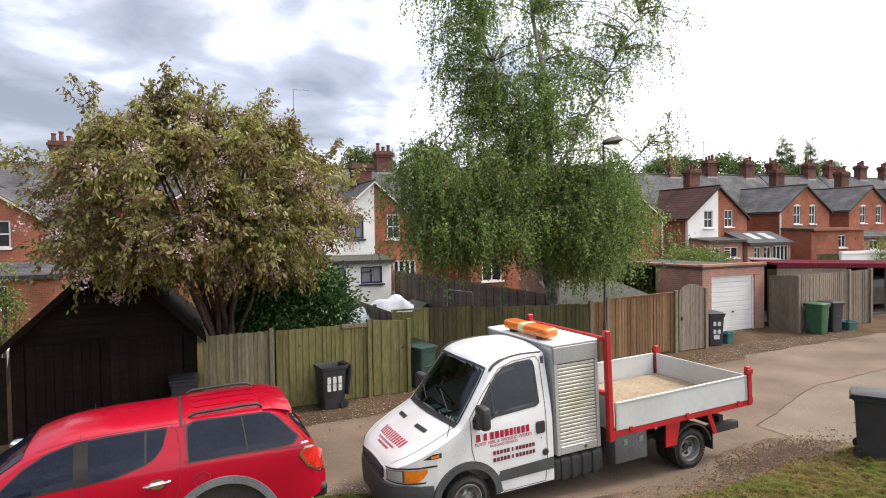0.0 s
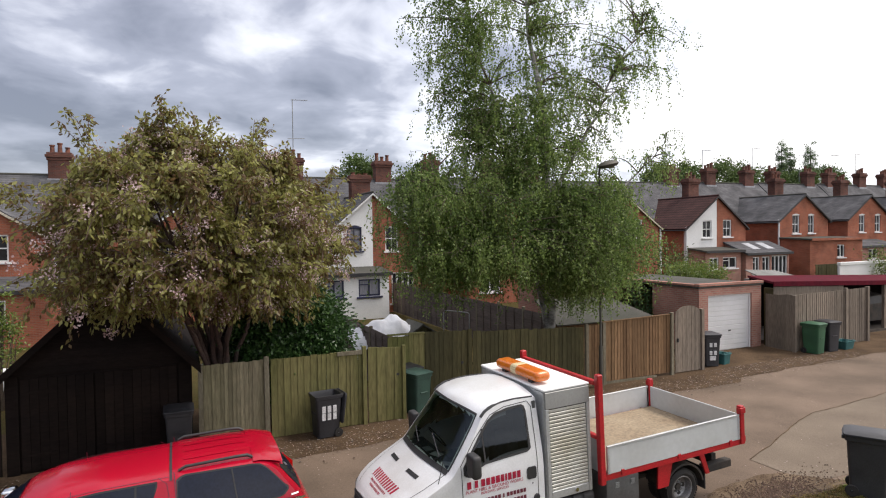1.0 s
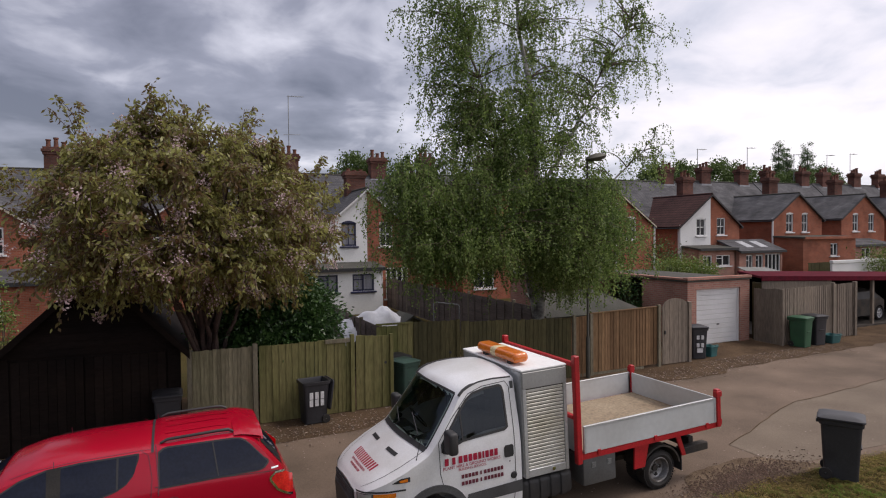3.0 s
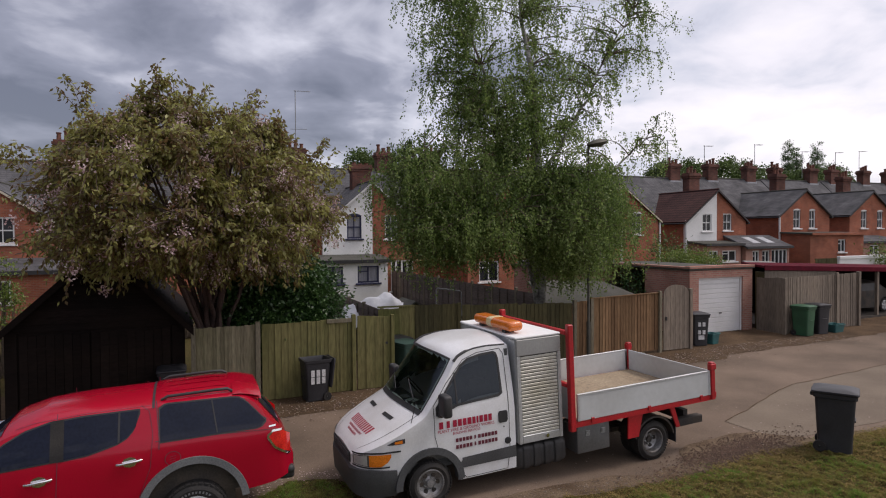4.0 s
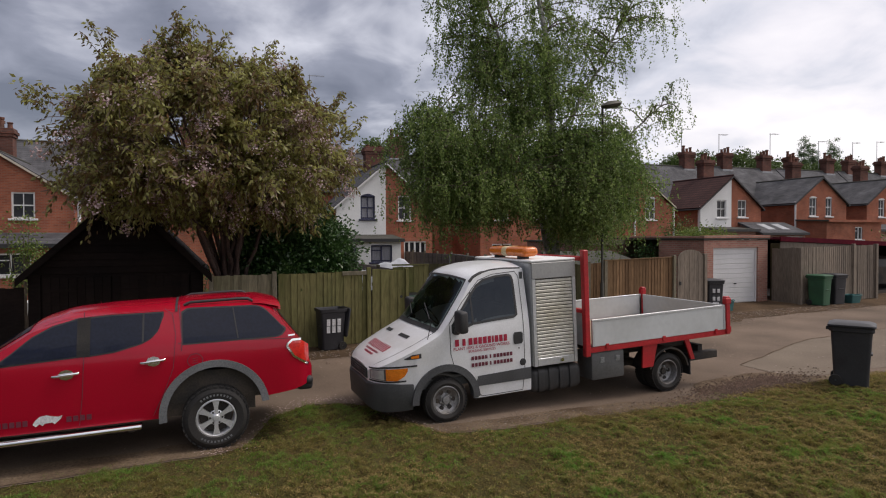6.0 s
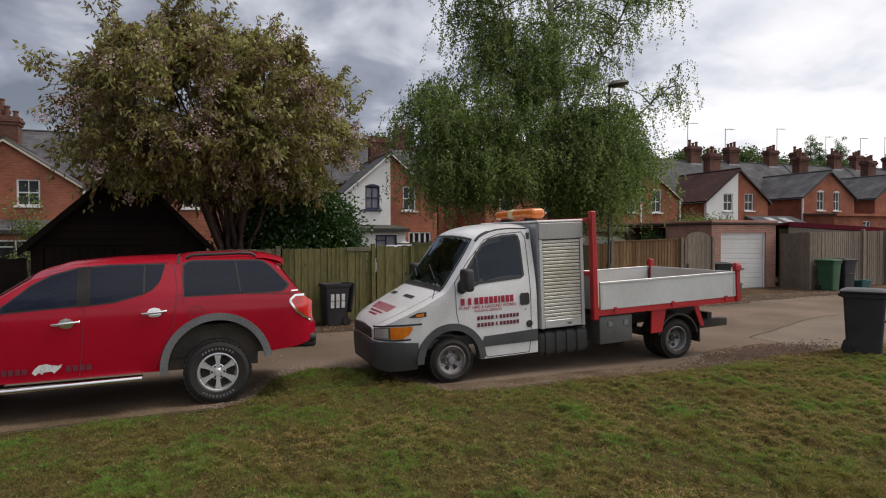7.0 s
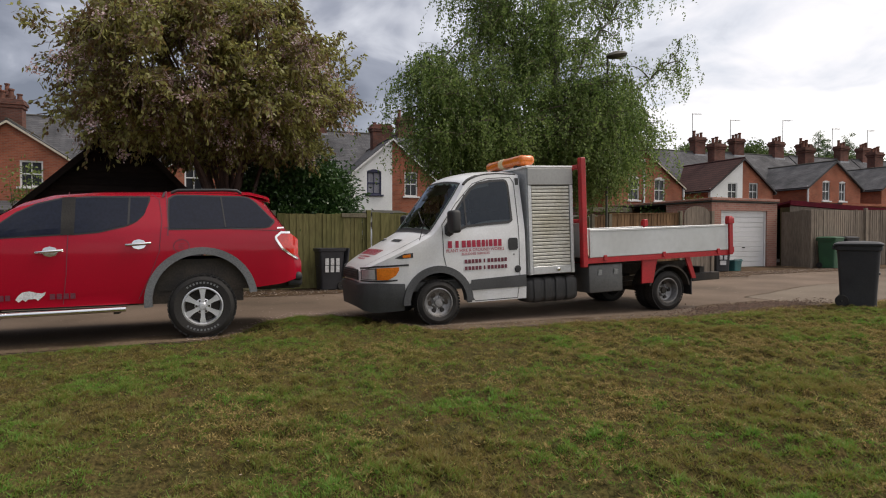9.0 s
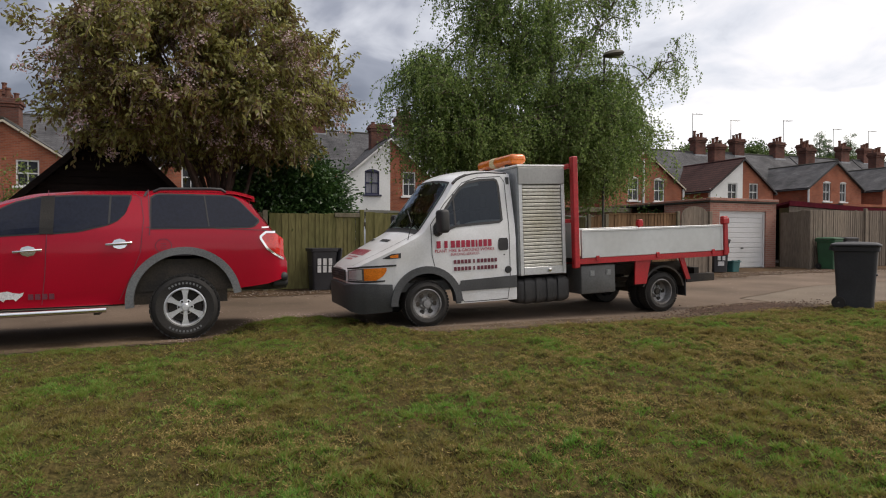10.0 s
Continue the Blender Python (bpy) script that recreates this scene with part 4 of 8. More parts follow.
def panel_fence(x, y0, y1, h, label, material, pitch=1.85, toward=-1):
    """A side fence of lapped panels between posts, running away from the lane."""
    f = thing("fence", label, "fence", Matrix.Translation((x, y0, gz(x))))
    n = int(round((y1 - y0) / pitch))
    lap = make_mesh("lapped_board", roof_slab((-0.030, 0, 0), (-0.030, pitch - 0.1, 0), (0.0, pitch - 0.1, 0.155), (0.0, 0, 0.155), 0.012), material)
    for i in range(n):
        yy = i * pitch
        part("post", box(-0.05, 0.05, yy - 0.05, yy + 0.05, 0, h + 0.08, 0.006), M_POST, f)
        for k in range(int(h / 0.14)):
            part("lapped_board", lap, None, f, m=Matrix.Translation((0.0, yy + 0.05, 0.03 + k * 0.14)))
        for k in (0.32, 0.66):
            part("batten", box(-0.065, -0.035, yy + pitch * k, yy + pitch * k + 0.04, 0.04, h - 0.02), material, f)
    return f


M_PANEL = mat("lapped_panel_wood", (0.135, 0.105, 0.090), (0.10, 0.08, 0.07), 0.9, 0.0, 1.0, 26, 0.4, 0.008, obj=0.18, stretch=(1, 0.16, 1))
panel_fence(11.7, 17.0, 33.0, 1.75, "brown lapped panel fence between gardens", M_PANEL)
panel_fence(5.6, 16.0, 31.0, 1.7, "brown lapped panel fence between two gardens", M_PANEL)
panel_fence(-3.4, 16.5, 31.0, 1.6, "low wooden garden fence behind the shed", M_PANEL)
panel_fence(21.0, 18.0, 31.0, 1.7, "brown garden fence behind the garage", M_PANEL)
board_fence("fence", "dark wooden garden fence in front of the houses", (42.6, 29.0), (58.0, 29.0), 1.5, 1.5, M_FENCE_DARK, M_FENCE_DARK, (), 0.3, seed=15)


def tarred_shed():
    """The black timber garage with a steep gable."""
    x0, x1, xa, y0, y1 = -3.0, 0.40, -1.22, 14.25, 19.2
    g = gz(xa)
    s = thing("shed", "black tarred timber garage with a steep gable", "shed", Matrix.Translation((xa, y0, g)))
    L = lambda x: x - xa
    ze, za = 1.86 - g, 3.56 - g
    lm, rm = L(x0), L(x1)
    zt = lambda x: za + (ze - za) * (x / lm if x < 0 else x / rm)
    part("frame", prism([(lm, 0), (rm, 0), (rm, ze - 0.05), (0, za - 0.05), (lm, ze - 0.05)], 0.04, 0.12), M_TARWOOD, s)
    for a, b in ((lm, lm + 0.1), (rm - 0.1, rm)):
        part("side_wall", box(a, b, 0.12, y1 - y0, 0, ze - 0.06), M_TARWOOD, s)
    part("rear_wall", prism([(lm, 0), (rm, 0), (rm, ze - 0.05), (0, za - 0.05), (lm, ze - 0.05)], y1 - y0, y1 - y0 + 0.08), M_TARWOOD, s)
    z, k = 1.98, 0
    while z < za - 0.15:
        f = lambda zz: (max(lm, lm * (za - zz) / (za - ze)), min(rm, rm * (za - zz) / (za - ze)))
        a, b = f(z + 0.15)
        part("cladding_board", roof_slab((a, -0.005, z), (b, -0.005, z), (b, 0.03, z + 0.16), (a, 0.03, z + 0.16), 0.02), M_TARWOOD, s)
        z += 0.15
        k += 1
    # doors: upright boards in two leaves, with ledges
    for leaf, (a, b) in enumerate(((lm + 0.25, -0.25), (-0.23, rm - 0.3))):
        d = part("door", box(a, b, 0.012, 0.038, 0.05, 1.92), M_TARWOOD, s)
        n = int((b - a) / 0.16)
        for i in range(n):
            xx = a + (b - a) * i / n
            part("board", box(xx + 0.004, xx + (b - a) / n - 0.004, -0.012 - 0.004 * (i % 2), 0.01, 0.06, 1.91, 0.003), M_TARWOOD, d)
        for zz in (0.35, 1.6):
            part("hinge", box(a + 0.02, a + 0.6, -0.03, -0.018, zz, zz + 0.05), M_TARWOOD, d)
    for a, b in ((lm, lm + 0.22), (rm - 0.27, rm)):
        part("door_post", box(a, b, -0.02, 0.035, 0, ze - 0.03, 0.006), M_TARWOOD, s)
    ov = 0.18
    for s_, m_ in ((-1, lm), (1, rm)):
        k = (za - ze) / abs(m_)
        xo, zo = m_ + s_ * ov, ze - ov * k
        c = [(xo, -0.22, zo + 0.06), (0, -0.22, za + 0.06), (0, y1 - y0 + 0.2, za + 0.06), (xo, y1 - y0 + 0.2, zo + 0.06)]
        part("roof", roof_slab(*(c if s_ < 0 else [c[1], c[0], c[3], c[2]]), 0.06), M_TARWOOD, s, "dark felt")
        part("barge_board", prism([(0, za + 0.07), (xo, zo + 0.07), (xo, zo - 0.1), (0, za - 0.1)], -0.25, -0.222), M_TARWOOD, s)
    return s


tarred_shed()
board_fence("fence", "black tarred board fence beyond the shed", (-9.5, 14.35), (-3.1, 14.3), 1.75, 1.75, M_TARWOOD, M_TARWOOD, (), 0.16, seed=21)


def brick_garage():
    x0, x1, y0, y1, zt = 17.18, 20.34, 15.9, 21.6, 2.44
    g = gz(18.7)
    h = thing("garage", "red brick single garage with a white up-and-over door", "garage", Matrix.Translation((18.76, y0, g)))
    inv = Matrix.Translation((-18.76, -y0, -g))
    add = lambda n, geo, m, par=None: part(n, xf(geo, inv) if par is None else geo, m, par or h)
    d0, d1, dz = 17.62, 19.84, 2.14
    add("pier", box(x0, d0, y0, y0 + 0.23, g - 0.1, zt - 0.02), M_BRICKRED)
    add("pier", box(d1, x1, y0, y0 + 0.23, g - 0.1, zt - 0.02), M_BRICKRED)
    add("lintel", box(d0, d1, y0 + 0.003, y0 + 0.2, dz, zt - 0.02), M_BRICKRED)
    # side wall with a gap that ivy has filled
    add("side_wall", box(x0, x0 + 0.23, y0 + 0.23, 18.2, g - 0.1, zt - 0.02), M_BRICKRED)
    add("side_wall", box(x0, x0 + 0.23, 18.2, y1, g - 0.1, 1.0), M_BRICKRED)
    add("side_wall", box(x0, x0 + 0.23, 20.4, y1, 1.0, zt - 0.02), M_BRICKRED)
    add("side_wall", box(x1 - 0.23, x1, y0 + 0.23, y1, g - 0.1, zt - 0.02), M_BRICKRED)
    add("rear_wall", box(x0 + 0.23, x1 - 0.23, y1 - 0.23, y1, g - 0.1, zt - 0.02), M_BRICKRED)
    add("roof", box(x0 - 0.06, x1 + 0.06, y0 - 0.05, y1 + 0.2, zt, zt + 0.05), M_FELT)
    add("coping", join(box(x0 - 0.06, x1 + 0.06, y0 - 0.07, y0 + 0.16, zt + 0.054, zt + 0.15, 0.01), box(x0 - 0.07, x0 + 0.14, y0 + 0.165, y1 + 0.1, zt + 0.054, zt + 0.13, 0.01)), M_BRICKRED)
    part("door_frame", xf(join(box(d0, d0 + 0.06, y0 + 0.06, y0 + 0.16, g, dz), box(d1 - 0.06, d1, y0 + 0.06, y0 + 0.16, g, dz), box(d0 + 0.06, d1 - 0.06, y0 + 0.063, y0 + 0.157, dz - 0.07, dz)), inv), M_FRAMEW, h)
    door = part("garage_door", xf(box(d0 + 0.06, d1 - 0.06, y0 + 0.11, y0 + 0.14, g + 0.02, dz - 0.07), inv), M_GARDOOR, h)
    n = 11
    for i in range(n):
        z0 = g + 0.03 + (dz - 0.1 - g) * i / n
        z1 = g + 0.03 + (dz - 0.1 - g) * (i + 1) / n
        part("door_panel", box(d0 + 0.07 - 18.76, d1 - 0.07 - 18.76, 0.085, 0.109, z0 + 0.012 - g, z1 - g, 0.008), M_GARDOOR, door)
    part("handle", box(-0.05, 0.07, 0.05, 0.085, 0.72, 0.76, 0.008), M_BLACKPL, door)
    return h


brick_garage()


def low_garage():
    """The long flat-roofed store behind the fence, beside the garage."""
    h = thing("outbuilding", "low brick outbuilding with a pale flat roof edge", "outbuilding", Matrix.Translation((15.2, 22.0, gz(15.2))))
    part("roof", box(-0.6, 1.9, -1.8, 2.4, 2.3, 2.38, 0.01), M_FELT, h)
    part("fascia", box(-0.62, 1.92, -1.86, -1.803, 2.18, 2.36, 0.006), M_POST, h)
    part("wall", box(-0.5, 1.8, -1.6, 2.2, -0.05, 2.295), M_BRICKRED, h)
    return h


low_garage()


def carport():
    x0, x1, y0, y1 = 20.62, 33.0, 15.6, 18.6
    g = gz(26)
    c = thing("carport", "flat-roofed carport with a maroon fascia over dark bays", "carport", Matrix.Translation((26, y0, g)))
    inv = Matrix.Translation((-26, -y0, -g))
    add = lambda n, geo, m: part(n, xf(geo, inv), m, c)
    add("roof", roof_slab((x0, y0, 2.53), (x1, y0, 2.05), (x1, y1, 2.13), (x0 + 2.3, y1, 2.50), 0.08), M_MAROON)
    add("fascia", prism([(x0 - 0.02, 2.37), (x1, 1.90), (x1, 2.07), (x0 - 0.02, 2.55)], y0 - 0.05, y0 - 0.006), M_MAROON)
    # near-black rear wall and floor: the bays' shade is put into their colour
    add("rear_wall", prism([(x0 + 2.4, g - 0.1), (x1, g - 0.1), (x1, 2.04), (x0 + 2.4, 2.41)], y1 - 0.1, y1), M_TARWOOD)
    add("side_wall", box(x0, x0 + 0.1, y0 + 0.02, y0 + 0.4, g - 0.1, 2.29), M_FENCE_DARK)
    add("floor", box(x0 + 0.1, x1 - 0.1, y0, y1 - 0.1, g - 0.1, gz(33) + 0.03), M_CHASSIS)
    # end wall and partition added to close the bays to light
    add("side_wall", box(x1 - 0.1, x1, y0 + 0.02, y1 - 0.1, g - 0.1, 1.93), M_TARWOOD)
    add("side_wall", box(24.45, 24.55, y0 + 0.02, y1 - 0.1, g - 0.1, 2.2), M_TARWOOD)
    for x in (24.7, 27.5, 30.3, 32.9):
        add("post", box(x - 0.06, x + 0.06, y0 + 0.03, y0 + 0.15, g - 0.05, 2.36 - (x - x0) * 0.038, 0.006), M_FENCE_SILVER)
    add("infill_board", prism([(x0 + 0.02, 1.95), (24.6, 1.9), (24.6, 2.2), (x0 + 0.02, 2.35)], y0 - 0.004, y0 + 0.016), M_FENCE_SILVER)
    return c


carport()
gh = thing("greenhouse", "pale glass and plastic lean-to roof beyond the garages", "greenhouse", Matrix.Translation((31.5, 24.0, gz(31))))
part("roof", roof_slab((-1.6, -0.6, 1.62), (1.7, -0.6, 1.50), (1.3, 0.9, 1.86), (-1.1, 0.9, 1.96), 0.05), M_GREYROOF, gh)
part("frame", box(-1.3, 1.3, -0.5, 0.8, 0, 1.45), M_METALGREY, gh)
wr = thing("wall", "long low white garden wall in the distance", "wall", Matrix.Translation((45.5, 27.5, gz(45))))
part("coping", box(-2.6, 9, -0.1, 0.15, 1.5, 1.72, 0.02), M_RENDERW, wr)
part("panel", box(-2.6, 9, -0.05, 0.1, 0, 1.495), M_RENDERW, wr)
gs = thing("shed", "small garden shed with a pale grey sloping roof", "shed", Matrix.Translation((13.6, 18.6, gz(13))))
part("roof", roof_slab((-1.5, -1.3, 1.3), (2.9, -1.3, 1.3), (2.0, 0.6, 2.0), (-1.2, 0.6, 2.0), 0.05), M_FELT, gs, "grey felt")
part("wall", box(-1.2, 2.4, -1.0, 0.6, 0, 1.28), M_FENCE_NEW, gs)


def street_lamp():
    x, y = 11.35, 14.05
    l = thing("street_lamp", "slim dark steel street lamp with an oval head", "street lamp", Matrix.Translation((x, y, gz(x))))
    part("pole", tube([(0, 0, 0), (0, 0, 1.2), (0, 0, 1.25), (0, 0, 6.35)], [0.06, 0.06, 0.036, 0.03], 12), M_LAMPPOST, l, "", 40)
    head = part("head", xf(lathe_z([(0.001, -0.06), (0.07, -0.06), (0.13, -0.03), (0.15, 0.02), (0.12, 0.07), (0.06, 0.1), (0.001, 0.11)], 14), Matrix.Translation((0.28, -0.05, 6.45)) @ Matrix.Rotation(radians(-12), 4, "Y") @ Matrix.Diagonal((2.4, 1.4, 1.25, 1))), M_LAMPPOST, l, "", 50)
    part("bracket", tube([(0, 0, 6.3), (0.03, 0, 6.4), (0.15, -0.02, 6.43)], 0.03, 8), M_LAMPPOST, l)
    part("lens", xf(lathe_z([(0.001, -0.035), (0.06, -0.03), (0.1, 0.0)], 12), Matrix.Translation((0.34, -0.05, 6.40)) @ Matrix.Diagonal((2.2, 1.0, 1, 1))), M_LAMPGLASS, head)
    return l


street_lamp()
# ---------- vehicles ----------
def curve(points, s=0.04):
    """A line through points, with its corners eased over s."""
    xs, ys = [p[0] for p in points], [p[1] for p in points]
    return lambda x: float(np.mean(np.interp([x - s, x - s / 2, x, x + s / 2, x + s], xs, ys)))


def hull(xs, zb, zt, edge, hw, rows=14, cross=12, skip=None, round_pow=2.6, over=None):
    """A car body: rings across the length, up one side, over the top and down the other."""
    V, F = [], []
    n = 2 * rows + cross + 1
    for x in xs:
        bot, top = zb(x), zt(x)
        ze = max(over(x, 1.0) if over else top - edge(x), bot + 0.01)
        side = [(hw(x, bot + (ze - bot) * k / rows), bot + (ze - bot) * k / rows) for k in range(rows + 1)]
        V += [(x, -y, z) for y, z in side]
        ye = side[-1][0]
        for j in range(1, cross):
            u = -1 + 2 * j / cross
            u = math.copysign(abs(u) ** 0.8, u)
            V.append((x, ye * u, max(over(x, u), ze) if over else ze + (top - ze) * (1 - abs(u) ** round_pow)))
        V += [(x, y, z) for y, z in reversed(side)]
    for i in range(len(xs) - 1):
        for k in range(n - 1):
            f = (i * n + k, (i + 1) * n + k, (i + 1) * n + k + 1, i * n + k + 1)
            c = [sum(V[q][a] for q in f) / 4 for a in range(3)]
            if skip and skip(*c):
                continue
            F.append(f)
    F.append(tuple(range(n)))
    F.append(tuple((len(xs) - 1) * n + k for k in range(n - 1, -1, -1)))
    return V, F


def side_patch(lower, upper, hw, off, nx=22, nz=5, side=-1):
    """A patch on the body's side between two lines of (x, z)."""
    x0, x1 = max(lower[0][0], upper[0][0]), min(lower[-1][0], upper[-1][0])
    V, F = [], []
    for i in range(nx + 1):
        x = x0 + (x1 - x0) * i / nx
        a = np.interp(x, [p[0] for p in lower], [p[1] for p in lower])
        b = np.interp(x, [p[0] for p in upper], [p[1] for p in upper])
        for k in range(nz + 1):
            z = a + (b - a) * k / nz
            V.append((x, side * (hw(x, z) + off), z))
    w = nz + 1
    for i in range(nx):
        for k in range(nz):
            f = (i * w + k, (i + 1) * w + k, (i + 1) * w + k + 1, i * w + k + 1)
            F.append(f if side < 0 else tuple(reversed(f)))
    return V, F


def side_line(points, hw, width, off, side=-1, steps=10):
    """A thin strip along a line on the body's side: a shut line, a seal or a moulding."""
    P = []
    for (x0, z0), (x1, z1) in zip(points, points[1:]):
        for k in range(steps):
            P.append((x0 + (x1 - x0) * k / steps, z0 + (z1 - z0) * k / steps))
    P.append(points[-1])
    V, F = [], []
    for i, (x, z) in enumerate(P):
        a, b = P[max(i - 1, 0)], P[min(i + 1, len(P) - 1)]
        dx, dz = b[0] - a[0], b[1] - a[1]
        l = math.hypot(dx, dz) or 1
        nx, nz = -dz / l * width / 2, dx / l * width / 2
        for s in (-1, 1):
            xx, zz = x + s * nx, z + s * nz
            V.append((xx, side * (hw(xx, zz) + off), zz))
    for i in range(len(P) - 1):
        F.append((2 * i, 2 * i + 1, 2 * i + 3, 2 * i + 2))
    return V, F


def top_patch(x0, x1, y0, y1, zf, off, nx=14, ny=10):
    """A patch on the top of the body; y0 and y1 are functions of x, zf of x and y."""
    V, F = [], []
    for i in range(nx + 1):
        x = x0 + (x1 - x0) * i / nx
        for k in range(ny + 1):
            y = y0(x) + (y1(x) - y0(x)) * k / ny
            V.append((x, y, zf(x, y) + off))
    w = ny + 1
    return V, [(i * w + k, (i + 1) * w + k, (i + 1) * w + k + 1, i * w + k + 1) for i in range(nx) for k in range(ny)]


def arc_band(cx, cz, r0, r1, a0, a1, y0, y1, n=20):
    """A curved bar of rectangular section round a wheel."""
    V, F = [], []
    for i in range(n + 1):
        t = radians(a0 + (a1 - a0) * i / n)
        for r, y in ((r0, y0), (r1, y0), (r1, y1), (r0, y1)):
            V.append((cx + r * math.cos(t), y, cz + r * math.sin(t)))
    for i in range(n):
        for k in range(4):
            F.append((4 * i + k, 4 * i + (k + 1) % 4, 4 * i + 4 + (k + 1) % 4, 4 * i + 4 + k))
    F += [(0, 1, 2, 3), (4 * n + 3, 4 * n + 2, 4 * n + 1, 4 * n)]
    return V, flip((V, F))[1]


def wheel(parent, x, y, z, R, width, rim_r, rim_mat, spokes=6, lettered=False, side=-1, blocks=34, holes=0, lug=0.005, deep=0.0):
    """A wheel whose outer face looks along side * y."""
    w = thing("wheel", "", "", Matrix.Translation((x, y, z)) @ (Matrix.Identity(4) if side < 0 else Matrix.Rotation(math.pi, 4, "Z")))
    w.parent = parent
    h = width / 2
    tyre = part("tyre", lathe_y([(rim_r, -h + 0.02), (rim_r + 0.02, -h), (R - 0.07, -h - 0.012), (R - 0.02, -h + 0.015), (R, -h + 0.05), (R, h - 0.05), (R - 0.03, h), (rim_r, h)], 48), M_RUBBER, w, "", 35)
    tread = []
    for i in range(blocks):
        t = 2 * math.pi * i / blocks
        for a, b, s in ((-h + 0.008, -h * 0.35, 0), (-h * 0.25, h * 0.25, 0.5), (h * 0.35, h - 0.008, 0)):
            tread.append(xf(box(-math.pi * R / blocks * 0.72, math.pi * R / blocks * 0.72, a, b, -0.012, lug), Matrix.Rotation(t + s * 2 * math.pi / blocks, 4, "Y") @ Matrix.Translation((0, 0, R))))
    part("tread", join(*tread), M_RUBBER, w)
    if lettered:
        marks = []
        for c in (90, 270):
            for k in range(10):
                a = radians(c - 36 + k * 8)
                marks.append(xf(box(-0.011, 0.011, -0.002, 0.002, -0.013, 0.013), Matrix.Translation(((R - 0.105) * math.cos(a), -h - 0.009, (R - 0.105) * math.sin(a))) @ Matrix.Rotation(math.pi / 2 - a, 4, "Y")))
        tagged(part("tyre_marking", join(*marks), M_ARCH, w, "raised pale marks"), "", "", "", "stuff")
    part("rim", lathe_y([(rim_r, h - 0.02), (rim_r - 0.012, -h + 0.05), (rim_r + 0.012, -h + 0.012), (rim_r - 0.008, -h + 0.008), (rim_r - 0.022, -h + 0.03), (rim_r - 0.03, 0.05)], 40), rim_mat, w, "", 35)
    if spokes:
        for i in range(spokes):
            a = 2 * math.pi * i / spokes + math.pi / 2
            s = prism([(-0.020, 0.05), (0.020, 0.05), (0.027, rim_r * 0.62), (0.046, rim_r - 0.012), (-0.046, rim_r - 0.012), (-0.027, rim_r * 0.62)], -h + 0.022, -h + 0.06)
            part("spoke", xf(s, Matrix.Rotation(math.pi / 2 - a, 4, "Y")), rim_mat, w)
        part("hub", lathe_y([(0.001, -h + 0.008), (0.034, -h + 0.01), (0.05, -h + 0.028), (0.098, -h + 0.05)], 20), rim_mat, w, "", 40)
        part("brake_disc", lathe_y([(0.001, 0.0), (rim_r - 0.04, 0.0)], 24), M_CHASSIS, w)
        for i in range(spokes):
            a = 2 * math.pi * (i + 0.5) / spokes + math.pi / 2
            part("wheel_nut", xf(lathe_y([(0.001, -h + 0.026), (0.012, -h + 0.028), (0.013, -h + 0.05)], 8), Matrix.Translation((0.076 * math.cos(a), 0, 0.076 * math.sin(a)))), M_CHASSIS, w)
    else:
        # a pressed steel disc with oval holes round the edge, set back by deep
        k = -h + deep
        dish = [(0.001, k + 0.055), (0.07, k + 0.05), (0.1, k + 0.075), (rim_r - 0.07, k + 0.065), (rim_r - 0.035, k + 0.04), (rim_r - 0.022, -h + 0.03)]
        part("disc", lathe_y(dish, 32), rim_mat, w, "", 40)
        part("hub", lathe_y([(0.001, k + 0.02), (0.05, k + 0.022), (0.062, k + 0.06)], 16), M_CHASSIS if deep else rim_mat, w, "", 40)
        for i in range(holes):
            a = 2 * math.pi * i / holes
            part("rim_hole", xf(lathe_y([(0.001, k + 0.052), (0.033, k + 0.052), (0.035, k + 0.07)], 12), Matrix.Translation(((rim_r - 0.075) * math.cos(a), 0, (rim_r - 0.075) * math.sin(a)))), M_CHASSIS, w)
        for i in range(6):
            a = 2 * math.pi * i / 6 + 0.3
            part("wheel_nut", xf(lathe_y([(0.001, k + 0.03), (0.013, k + 0.032), (0.014, k + 0.06)], 8), Matrix.Translation((0.085 * math.cos(a), 0, 0.085 * math.sin(a)))), M_METALGREY, w)
    return w


def bars(name, geo, material, parent):
    return tagged(part(name, geo, material, parent), "", "", "", "stuff")


def letter_bars(x0, x1, z, h, y, widths):
    """A row of upright bars, one for each character."""
    total = sum(widths) + 0.35 * (len(widths) - 1)
    k = (x1 - x0) / total
    g, x = [], x0
    for w in widths:
        if w > 0.4:
            g.append(box(x, x + w * k, y, y + 0.003, z, z + h))
        x += (w + 0.35) * k
    return join(*g)


def lettering(body, size, m, material, parent, name="lettering"):
    c = bpy.data.curves.new(name, "FONT")
    c.body, c.size, c.extrude, c.align_x = body, size, 0.0008, "CENTER"
    c.materials.append(material)
    ob = new(name, c)
    ob.matrix_basis, ob.parent = m, parent
    return ob


